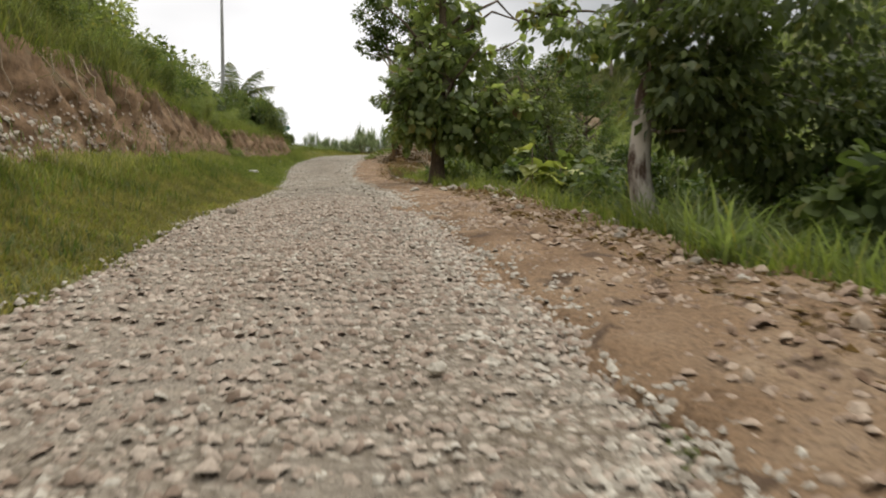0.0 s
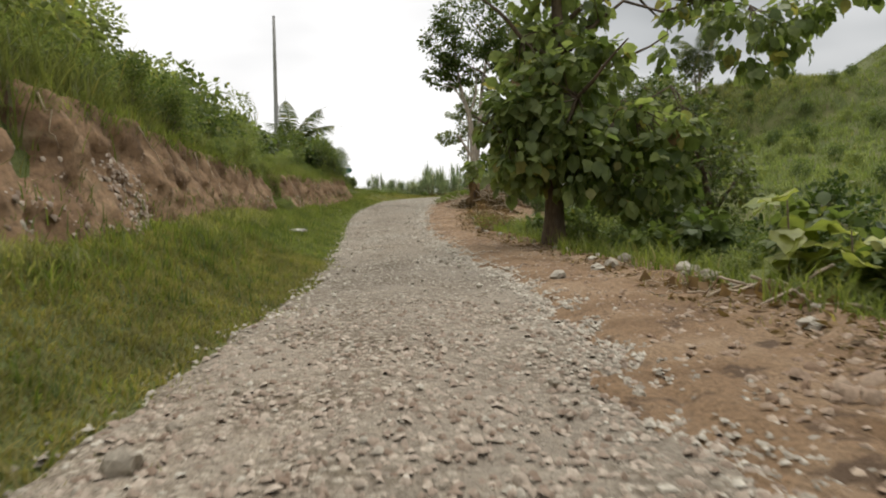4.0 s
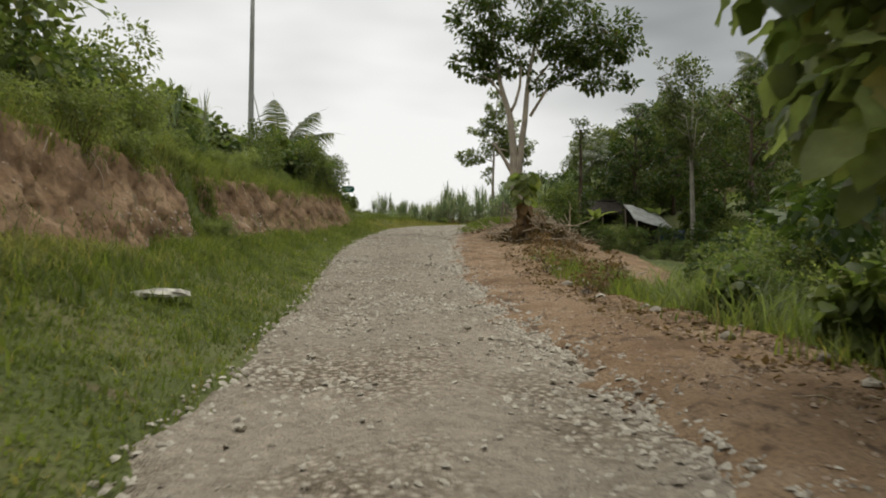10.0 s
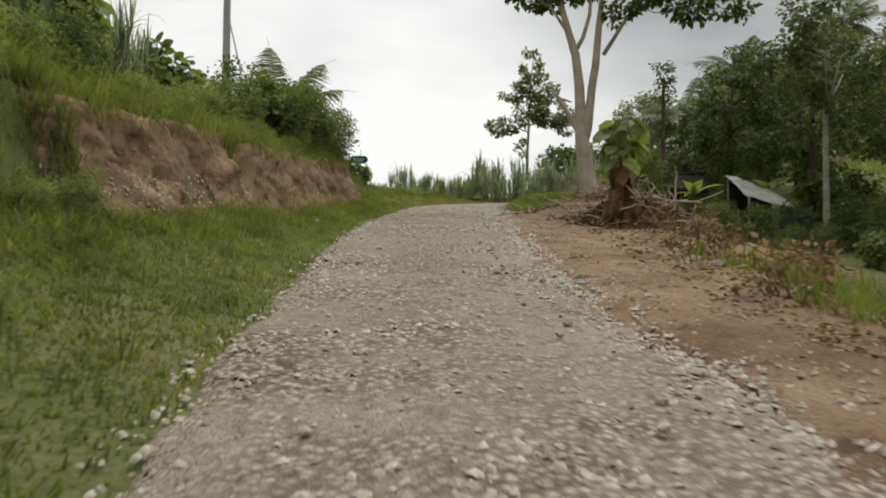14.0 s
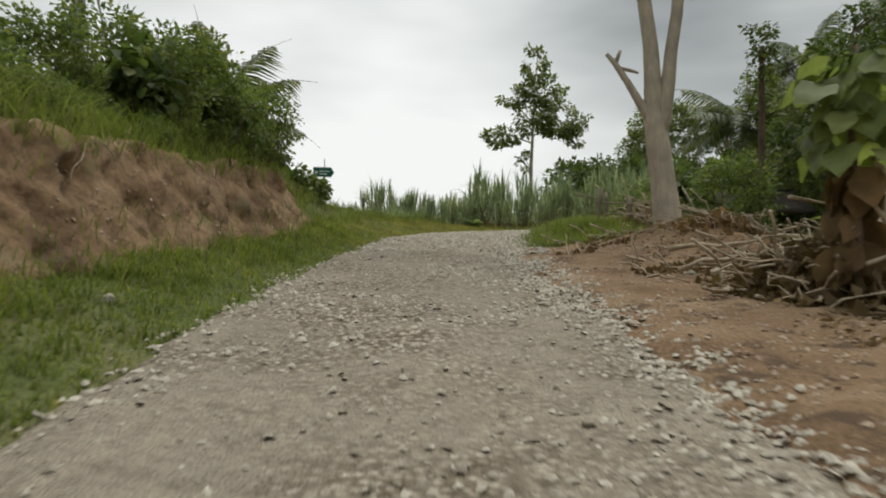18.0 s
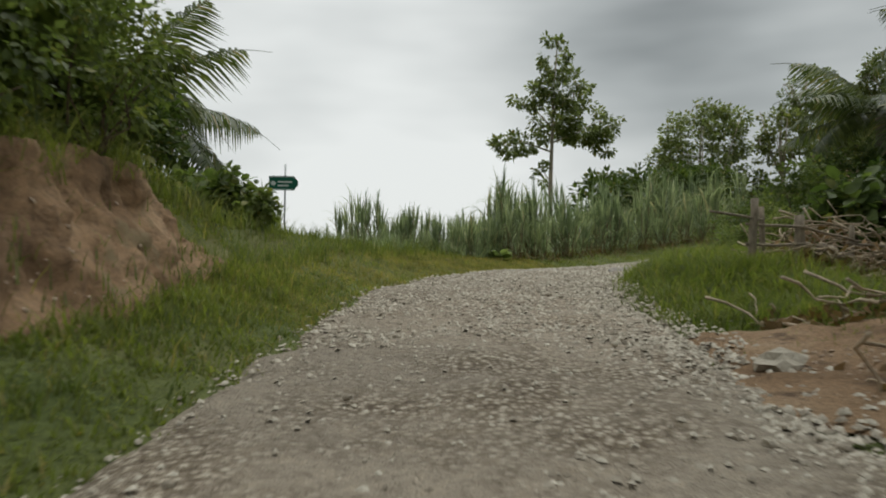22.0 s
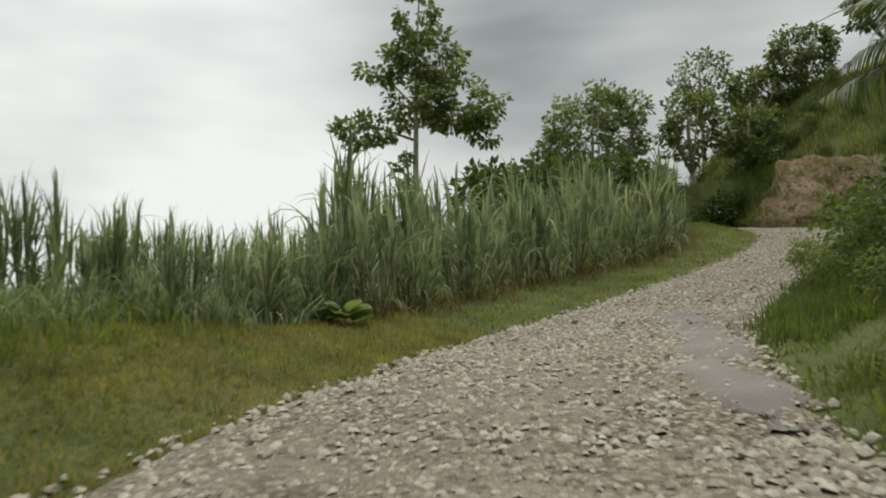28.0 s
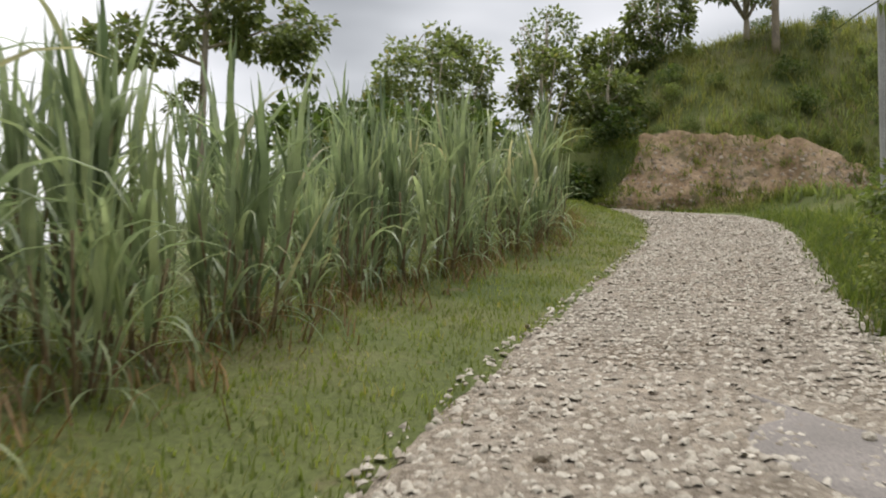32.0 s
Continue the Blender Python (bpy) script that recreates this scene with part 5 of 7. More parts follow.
def downhill_shrubs():
    rng = np.random.default_rng(120)
    label = "tangled green shrub on the slope below the track"
    y = -4.0
    while y < 49:
        i = station(y)
        sh = float(np.interp(y, SHOULDER_Y, SHOULDER))
        for k in range(4):
            off = ROAD[i, 3] + sh + (1.5, 3.0, 5.2, 8.0)[k] + rng.uniform(-0.4, 0.6)
            p = ROAD[i, :2] - off * LEFT[i] + rng.normal(size=2) * 0.3
            kinds = (BUSHES, BUSHES, LIGHT, DARK, BROAD)[int(rng.choice(5, p=[0.3, 0.2, 0.12, 0.23, 0.15]))]
            s = rng.uniform(0.75, 1.15) * (0.6, 1.0, 1.25, 1.4)[k]
            if (y > 33 and k == 0) or (y > 41 and k < 3):
                continue
            if y > 33 and k == 1:
                s *= 0.6
            if 9 < y < 33 and k > 0:
                s *= 0.55
            if y < 9 and k == 0:
                s *= 0.6
            add_bush(kinds, int(rng.integers(0, len(kinds))), p[0], p[1], s, rng.uniform(0, 6.28), label, "shrubs below the track", far="" if k < 2 else "mass of tangled shrubs on the slope below the track")
        y += rng.uniform(1.5, 2.2)
    for x, yy, s, kinds, k in ((-6.2, 75.6, 1.1, BUSHES, 0), (-7.0, 74.2, 0.85, LIGHT, 1), (-5.2, 77.0, 1.0, BUSHES, 0), (-3.6, 77.8, 0.95, BUSHES, 2), (-3.5, 80.0, 0.62, BUSHES, 1), (-2.2, 80.8, 1.15, BUSHES, 0), (-0.9, 82.2, 1.05, DARK, 0), (0.6, 83.6, 0.9, DARK, 0), (2.0, 85.2, 0.95, BUSHES, 2),
                              (3.6, 86.8, 0.85, LIGHT, 2), (5.2, 88.6, 0.8, BUSHES, 3), (-2.8, 76.0, 1.05, BUSHES, 2), (-0.8, 78.6, 1.5, DARK, 0), (1.4, 80.8, 1.7, BUSHES, 2), (-7.2, 72.6, 0.62, BUSHES, 1), (-6.0, 73.2, 0.75, LIGHT, 2), (6.4, 91.0, 0.6, LIGHT, 0), (-4.6, 76.0, 1.3, BUSHES, 2), (-3.6, 74.6, 1.1, DARK, 0), (2.6, 80.0, 1.7, DARK, 0), (5.0, 84.0, 1.8, DARK, 1), (3.6, 82.0, 1.6, BUSHES, 2), (-4.7, 80.3, 0.72, LIGHT, 0), (-4.0, 79.2, 1.05, BUSHES, 0), (-3.0, 81.6, 0.9, BUSHES, 2), (-5.4, 78.4, 0.6, LIGHT, 2), (3.6, 83.4, 1.1, DARK, 1), (6.0, 85.6, 1.2, BUSHES, 2)):
        add_bush(kinds, k, x, yy, s, x * 3.3, "leafy green bush beside the track near the bend", "bushes near the bend")
    # thicket below and behind the big tree
    for n in range(34):
        x, yy = rng.uniform(-5.0, 6.0), rng.uniform(53, 74)
        if x < -1.8 and yy < 60:
            continue
        if -4.0 < x < 2.4 and 56.5 < yy < 66.5:
            continue
        kinds = (BUSHES, DARK, LIGHT, BROAD)[int(rng.integers(0, 4))]
        add_bush(kinds, int(rng.integers(0, len(kinds))), x, yy, rng.uniform(0.9, 1.35) * (0.55 if x < 2.6 and yy < 61.5 else 1.0), n, label, "shrubs below the track")


downhill_shrubs()
for k_ in range(10):
    y_ = 34.5 + k_ * 1.5
    i_ = station(y_)
    q_ = ROAD[i_, :2] - (ROAD[i_, 3] + np.interp(y_, SHOULDER_Y, SHOULDER) + (-0.4, 0.3, 0.8)[k_ % 3]) * LEFT[i_]
    add_bush(DRY, k_ % 2, q_[0], q_[1], 0.7 + 0.12 * (k_ % 4), k_ * 1.7, "dry brown weed with withered leaves", "dry weeds on the shoulder", name="dry_weed", sink=0.0)


def teak_leaf():
    """A large oval leaf, folded along its midrib, wavy at the rim and bent down towards its tip."""
    q = np.linspace(0, 1, 6)
    half = np.array([0.03, 0.25, 0.37, 0.36, 0.22, 0.01])
    v = []
    for k, (a, w) in enumerate(zip(q, half)):
        z = 0.10 * a - 0.34 * a * a
        v += [(-w, a, z + 0.05 * (1 if k % 2 else -0.6)), (0, a * 1.01, z - 0.035), (w, a, z + 0.05 * (-0.6 if k % 2 else 1))]
    f = []
    for k in range(5):
        for c in (0, 1):
            i = k * 3 + c
            f += [(i, i + 1, i + 4), (i, i + 4, i + 3)]
    return np.array(v), np.array(f)


LEAF_TEAK = teak_leaf()


def teak_leaf_mesh(mat):
    return np_mesh("leaf", LEAF_TEAK[0], LEAF_TEAK[1], mat, True)


def teak_tree():
    """The big-leaved tree at the edge of the shoulder; its nearest leaves hang one by one."""
    rng = np.random.default_rng(500)
    x, y = -1.8, 27.2
    z = gz(x, y)
    t = thing("teak_tree", "big-leaved tree with a short thick brown trunk", "tree", pose(x, y, z))
    put("trunk", tube_mesh("trunk", [(0, 0, -0.3), (0, 0, 0.1), (0.03, 0, 0.8), (0.05, 0.02, 1.7), (0.1, 0.1, 2.8), (0.2, 0.2, 4.6), (0.22, 0.2, 6.6), (0.3, 0.3, 8.6)], [0.44, 0.32, 0.25, 0.21, 0.19, 0.17, 0.14, 0.06], M_bark_brown, 14, 0.06, rng), t)
    ends = []
    limbs = [((0.05, 0.02, 1.7), (1.5, -0.6, 3.0), (2.9, -0.4, 3.9)), ((0.05, 0.02, 1.9), (-1.0, -0.9, 2.7), (-1.9, -1.2, 3.3)), ((0.1, 0.1, 2.7), (-1.2, 0.9, 4.2), (-2.2, 1.0, 5.0)), ((0.1, 0.1, 2.9), (1.0, -1.6, 3.9), (1.7, -2.4, 4.6)),
             ((0.15, 0.1, 3.6), (1.8, 0.8, 4.9), (3.2, 1.6, 5.7)), ((0.2, 0.2, 4.5), (-1.0, -0.9, 5.6), (-1.8, -1.3, 6.2)), ((0.22, 0.2, 6.4), (-0.9, 0.6, 7.5), (-1.5, 1.0, 8.1)), ((0.1, 0.1, 2.5), (0.2, 1.6, 3.6), (0.5, 2.6, 4.4)), ((0.2, 0.2, 4.8), (2.0, 1.4, 6.6), (5.2, 1.2, 6.2)), ((0.2, 0.2, 5.6), (2.2, 1.8, 7.1), (3.4, 3.0, 6.2)), ((3.2, 1.3, 6.6), (5.6, 1.5, 6.6), (7.4, 1.4, 6.5))]
    for row in limbs:
        p = np.concatenate([bent(rng, row[0], row[1], 4, 0.05), bent(rng, row[1], row[2], 4, 0.05)[1:]])
        put("limb", tube_mesh("limb", p, np.linspace(0.075, 0.018, len(p)), M_bark_brown, 7), t)
        ends.append(p[2:])
    ends = np.concatenate(ends)
    blobs = [((0.1, -0.2, 3.1), (1.8, 1.5, 1.2), 62, 8, 0.42), ((0.2, -0.9, 2.1), (1.7, 0.9, 0.7), 24, 8, 0.42), ((0.2, -1.1, 3.6), (1.1, 0.5, 1.2), 26, 8, 0.4), ((-0.9, -0.6, 3.2), (0.8, 1.1, 1.0), 20, 8, 0.4), ((0.0, 0.3, 5.0), (1.1, 1.2, 0.9), 28, 8, 0.42), ((1.3, -0.2, 4.7), (0.6, 0.7, 0.5), 12, 8, 0.38), ((0.2, 1.0, 6.4), (1.5, 1.1, 0.8), 26, 8, 0.42),
             ((-0.9, 0.1, 7.6), (1.2, 1.4, 1.3), 18, 8, 0.5), ((0.6, 0.3, 8.8), (1.7, 1.6, 0.9), 18, 8, 0.5), ((2.0, -0.4, 2.8), (1.3, 1.2, 0.7), 28, 8, 0.4), ((3.0, -0.7, 2.6), (0.7, 0.8, 0.45), 10, 8, 0.36), ((1.7, -0.8, 1.9), (1.6, 0.9, 0.8), 26, 8, 0.4), ((-0.8, -0.9, 2.1), (0.8, 0.8, 0.6), 13, 8, 0.4), ((0.3, 1.0, 2.4), (1.5, 0.9, 0.9), 18, 7, 0.4), ((2.4, 0.6, 1.6), (1.2, 0.8, 0.8), 16, 7, 0.4),
             ((3.4, 3.1, 5.5), (0.3, 0.3, 0.25), 3, 8, 0.3), ((5.1, 0.8, 5.5), (1.1, 1.0, 0.6), 14, 8, 0.42), ((6.2, 1.4, 5.7), (1.0, 0.9, 0.6), 12, 8, 0.42), ((5.2, 0.5, 4.5), (0.45, 0.4, 0.4), 4, 8, 0.32), ((7.5, 1.4, 6.3), (0.9, 0.8, 0.4), 8, 8, 0.4), ((4.2, 1.8, 6.6), (1.3, 0.9, 0.5), 12, 8, 0.42)]
    ps, ds, cs = [], [], []
    for c, r, n, per, sp in blobs:
        p, d, cc = crown_points(rng, c, r, n, per + 3, sp * 0.94)
        ps.append(p), ds.append(d), cs.append(cc)
    p, d = np.concatenate(ps), np.concatenate(ds)
    d = d + rng.normal(size=d.shape) * 0.35
    d[:, 2] -= 0.85
    axes = frames_from(d, rng, spin=0.6)
    sizes = rng.uniform(0.2, 0.46, len(p))
    near = np.argsort(p[:, 1] + 0.12 * p[:, 2] + rng.normal(size=len(p)) * 0.5)[:300]
    me, ye, be = teak_leaf_mesh(M_teak), teak_leaf_mesh(M_yellow), teak_leaf_mesh(M_dead)
    single = np.zeros(len(p), bool)
    single[near] = True
    for k in near:
        r, ah, u = (ax[k] for ax in axes)
        m = Matrix((r, ah, u)).transposed().to_4x4()
        m.translation = p[k]
        put("leaf", ye if k % 83 == 0 else be if k % 61 == 0 else me, t, place=m @ Matrix.Scale(sizes[k], 4))
    rest = ~single
    v, f = scatter(LEAF_TEAK, p[rest], tuple(a[rest] for a in axes), sizes[rest])
    put("crown", np_mesh("crown", v, f, M_teak), t)
    c = np.concatenate(cs)
    tw = [tube(bent(rng, ends[np.linalg.norm(ends - q, axis=1).argmin()], q, 4, 0.1), np.linspace(0.022, 0.007, 4), 5) for q in c[::2]]
    tv, tf = joined(tw)
    put("twig_work", np_mesh("twig_work", tv, tf, M_bark_brown, True), t)["kind"] = "stuff"


teak_tree()


def downhill_trees():
    tree("tree", "vine-clad tree with a short whitish trunk", 2.35, 11.2, [(0.08, 0, -0.2, 0.26), (0.05, 0, 0.2, 0.2), (-0.03, 0, 0.6, 0.17), (-0.09, 0, 1.0, 0.17), (0.02, 0.2, 2.2, 0.13), (0.5, 0.6, 4.2, 0.09), (0.9, 1.0, 6.5, 0.05)],
         [[(0.0, 0.1, 1.6, 0.09), (1.0, 0.4, 2.8, 0.06), (2.4, 0.8, 4.0, 0.03)], [(0.05, 0.2, 2.2, 0.08), (-0.1, 0.6, 3.6, 0.05), (0.2, 0.9, 5.0, 0.03)]],
         [((0.7, 0.2, 2.9), (1.0, 1.1, 1.5), 56, 20, 0.4), ((1.7, 0.6, 2.6), (1.6, 1.4, 1.8), 66, 20, 0.42), ((1.3, 0.8, 5.2), (1.4, 1.5, 1.7), 60, 20, 0.42), ((3.4, 0.6, 3.8), (1.8, 1.4, 2.0), 60, 20, 0.42), ((1.4, -1.6, 3.3), (1.3, 0.8, 0.7), 30, 20, 0.4), ((0.9, -0.2, 1.9), (0.9, 0.7, 0.7), 46, 22, 0.35), ((2.4, 0.2, 1.7), (1.3, 0.9, 0.9), 60, 22, 0.4), ((4.6, 0.6, 2.4), (1.4, 1.2, 1.8), 70, 22, 0.5), ((0.0, -0.2, 3.6), (0.5, 0.6, 1.1), 26, 20, 0.32), ((0.5, -0.8, 2.5), (0.8, 0.5, 0.9), 46, 20, 0.32)], 0.19, M_tree_leaf, M_bark_torn, 511, droop=0.8, template=LEAF_SMALL)
    for k, (x, y, s, kinds) in enumerate(((4.6, 12.4, 0.8, DARK), (5.8, 11.0, 0.9, DARK), (0.9, 22.4, 0.72, BROAD), (1.9, 23.4, 0.9, BUSHES), (0.3, 24.6, 0.62, BROAD), (2.6, 21.5, 0.8, BROAD), (2.4, 15.6, 0.62, BROAD), (2.1, 17.4, 0.5, BROAD), (2.9, 18.6, 0.6, BROAD), (3.4, 16.4, 0.6, BROAD), (2.2, 25.6, 0.95, BUSHES), (3.0, 29.4, 1.0, LIGHT), (5.2, 27.6, 1.2, DARK), (0.4, 28.6, 0.85, BUSHES), (1.4, 27.2, 0.9, BROAD), (0.2, 30.6, 0.95, BUSHES), (-0.9, 31.0, 0.6, BROAD), (1.6, 31.4, 1.1, DARK), (1.9, 22.6, 0.7, BUSHES), (-2.1, 34.2, 0.75, BUSHES), (-1.6, 35.6, 1.1, LIGHT), (-0.8, 37.5, 1.35, BUSHES), (0.2, 39.0, 1.5, LIGHT), (-1.1, 36.6, 1.1, BUSHES), (-0.3, 41.2, 1.3, BUSHES), (0.6, 36.4, 1.5, LIGHT))):
        add_bush(kinds, k % 2, x, y, s, k * 1.3, "dense shrub filling the undergrowth below the track", "shrubs in the undergrowth")
    tree("tree", "leafy tree on the slope below the track", 2.8, 30.5, [(0, 0, -0.3, 0.15), (0.05, 0, 1.5, 0.11), (-0.3, 0.1, 3.4, 0.07), (-0.8, 0.1, 5.0, 0.03)], [[(0.05, 0, 1.6, 0.06), (-1.2, 0.2, 3.2, 0.03)], [(0.1, 0.1, 1.9, 0.06), (0.9, 0.2, 3.0, 0.03)], [(-0.2, 0.1, 3.0, 0.05), (-1.4, -0.4, 4.4, 0.02)]],
         [((-0.4, 0.0, 2.9), (1.7, 1.5, 1.7), 90, 20, 0.42), ((-0.9, 0.0, 4.7), (1.1, 1.0, 0.9), 36, 20, 0.4), ((-1.6, -0.4, 4.2), (0.9, 0.9, 1.0), 26, 20, 0.4)], 0.2, M_tree_leaf, M_bark_brown, 513)
    # trees grouped behind the brushwood
    spec = [(2.1, 61.95, 10.2, 0.12, 2.2, M_tree_leaf, 2.7, 5.5), (4.6, 60.0, 9.6, 0.13, 2.6, M_dark_leaf, 2.4, 2.6), (-0.2, 68.0, 7.4, 0.14, 2.4, M_dark_leaf, 4.2, 2.2), (2.8, 66.0, 8.6, 0.15, 2.8, M_dark_leaf, 3.6, 2.0), (6.6, 65.0, 9.2, 0.16, 3.0, M_tree_leaf, 3.0, 2.4),
            (0.6, 73.0, 6.6, 0.12, 2.2, M_tree_leaf, 5.0, 2.0), (4.0, 72.0, 7.8, 0.15, 2.6, M_dark_leaf, 4.6, 2.2), (8.6, 71.0, 8.8, 0.16, 3.0, M_tree_leaf, 4.0, 2.4), (7.5, 56.5, 8.0, 0.15, 2.7, M_dark_leaf, 2.2, 2.2), (1.0, 76.5, 5.4, 0.12, 2.1, M_tree_leaf, 5.6, 1.6), (3.4, 77.5, 8.4, 0.15, 2.8, M_dark_leaf, 5.0, 1.8), (7.0, 78.0, 9.2, 0.16, 3.0, M_tree_leaf, 5.0, 2.0)]
    for n, (x, y, h, r, w, mat, bz, clear) in enumerate(spec):
        rng = np.random.default_rng(520 + n)
        lim = []
        for k in range(5):
            a, q = rng.uniform(0, 6.28), rng.uniform(0.4, 0.8)
            lim.append([(0, 0, h * q, r * 0.5), (math.cos(a) * w * 0.4, math.sin(a) * w * 0.4, h * (q + 0.08), r * 0.3), (math.cos(a) * w * 0.75, math.sin(a) * w * 0.75, h * min(0.97, q + 0.16), r * 0.15)])
        clear = clear * (0.9 if n == 0 else 0.5)
        ch = (h - clear) / 2
        tree("tree", "slender leafy tree in the thicket below the track", x, y, [(0, 0, -0.3, r * 1.3), (0.03, 0, 1, r), (-0.05, 0.05, h * 0.5, r * 0.75), (0.06, 0, h * 0.93, r * 0.2)], lim,
             [((0, 0, clear + ch), (w * 0.75, w * 0.75, ch * 0.95), int(15 * w), 70, 0.5), ((w * rng.uniform(-0.5, 0.5), -w * 0.3, clear + ch * rng.uniform(1.5, 1.8)), (w * 0.5, w * 0.5, ch * 0.4), int(7 * w), 44, 0.42), ((w * rng.uniform(-0.6, 0.1), -0.3, clear + ch * rng.uniform(0.6, 1.0)), (w * 0.55, w * 0.5, ch * 0.45), int(7 * w), 44, 0.42)],
             0.19, mat, M_bark_white if n == 0 else M_bark_brown, 540 + n, "trees below the track")


downhill_trees()


def big_tree():
    """The tall pale tree by the brushwood: lopped below, leafy high up."""
    x, y = -6.85, 61.2
    tree("tree", "tall tree with a smooth pale forked trunk and a lopped stub", x, y,
         [(0.02, 0, -0.3, 0.44), (0, 0, 0.1, 0.36), (-0.1, 0, 1.0, 0.31), (-0.24, 0, 2.0, 0.29), (-0.34, 0, 2.7, 0.24), (-0.38, 0.03, 3.6, 0.2), (-0.42, 0.05, 4.4, 0.19), (-0.58, 0.08, 5.6, 0.17), (-0.85, 0.1, 6.5, 0.14), (-1.1, 0.15, 7.4, 0.11), (-1.4, 0.2, 9.0, 0.08), (-1.7, 0.3, 11.6, 0.04)],
         [[(-0.26, 0, 2.0, 0.2), (-0.1, 0, 2.7, 0.21), (0.0, 0.02, 3.5, 0.19), (0.07, 0.03, 4.3, 0.17), (0.2, 0.05, 5.2, 0.16), (0.3, 0.1, 6.6, 0.14), (0.42, 0.12, 7.8, 0.11), (0.8, 0.2, 10.0, 0.06), (1.2, 0.2, 12.0, 0.03)],
          [(-0.62, 0.08, 5.7, 0.09), (-0.3, 0.06, 6.3, 0.085), (-0.05, 0.06, 7.2, 0.075), (0.0, 0.1, 8.4, 0.05), (-0.3, 0.1, 9.6, 0.02)],
          [(-0.3, 0, 2.35, 0.13), (-0.55, -0.05, 2.75, 0.12), (-0.95, -0.1, 3.45, 0.09), (-1.3, -0.1, 4.0, 0.075), (-1.5, -0.1, 4.22, 0.05)],
          [(-1.28, -0.1, 3.98, 0.06), (-1.2, -0.1, 4.2, 0.05), (-1.16, -0.1, 4.3, 0.03)], [(-1.2, -0.1, 3.86, 0.05), (-0.95, -0.12, 3.8, 0.05), (-0.72, -0.12, 3.72, 0.03)],
          [(0.5, 0.05, 5.6, 0.09), (1.6, 0.2, 7.4, 0.06), (3.2, 0.4, 8.9, 0.03)], [(-0.7, 0.1, 6.2, 0.08), (-1.6, 0.0, 7.6, 0.05), (-2.6, -0.1, 9.4, 0.03)], [(0.7, 0.1, 7.4, 0.08), (2.2, -0.1, 9.2, 0.05), (4.4, -0.1, 10.0, 0.025)], [(-1.2, 0.2, 8.4, 0.07), (-2.4, 0.5, 10.2, 0.04), (-3.2, 0.6, 11.6, 0.02)], [(1.0, 0.15, 8.8, 0.06), (0.4, 0.3, 10.6, 0.04), (0.2, 0.3, 12.2, 0.02)]],
         [((0.0, 0.2, 12.2), (3.2, 2.8, 2.2), 130, 22, 0.6), ((-2.4, 0.3, 11.0), (1.4, 1.5, 1.9), 60, 22, 0.55), ((2.6, 0.2, 10.4), (2.2, 1.8, 1.5), 56, 20, 0.55), ((4.7, 0.0, 9.9), (1.7, 1.4, 1.0), 34, 20, 0.5), ((2.6, 0.3, 8.7), (1.4, 1.2, 0.6), 18, 18, 0.4), ((-2.3, 0.0, 9.3), (1.0, 0.9, 0.9), 24, 18, 0.4), ((-1.2, 0.3, 9.9), (1.2, 1.1, 0.9), 24, 20, 0.45), ((1.2, 0.2, 9.7), (1.4, 1.1, 0.8), 26, 20, 0.45), ((3.6, 0.1, 9.0), (1.3, 1.1, 0.8), 24, 20, 0.45), ((5.4, 0.0, 9.2), (1.0, 0.9, 0.8), 16, 18, 0.4), ((4.2, 0.1, 8.1), (1.2, 1.0, 0.7), 18, 18, 0.4), ((2.2, 0.1, 8.9), (1.0, 0.9, 0.6), 14, 18, 0.4), ((-2.8, 0.0, 8.5), (0.9, 0.8, 0.7), 13, 18, 0.4), ((-1.9, 0.0, 8.0), (0.9, 0.8, 0.5), 16, 18, 0.35), ((-0.5, 0.2, 8.4), (0.9, 0.8, 0.5), 16, 18, 0.35), ((1.0, 0.1, 7.4), (0.7, 0.6, 0.45), 11, 18, 0.32), ((3.9, 0.0, 7.4), (1.1, 0.9, 0.5), 18, 18, 0.35), ((5.2, 0.1, 7.2), (0.9, 0.8, 0.45), 10, 18, 0.32), ((2.4, 0.1, 8.1), (0.9, 0.8, 0.4), 12, 18, 0.33)],
         0.26, M_dark_leaf, M_bark_pale, 560, twigs=60, sides=16)


big_tree()


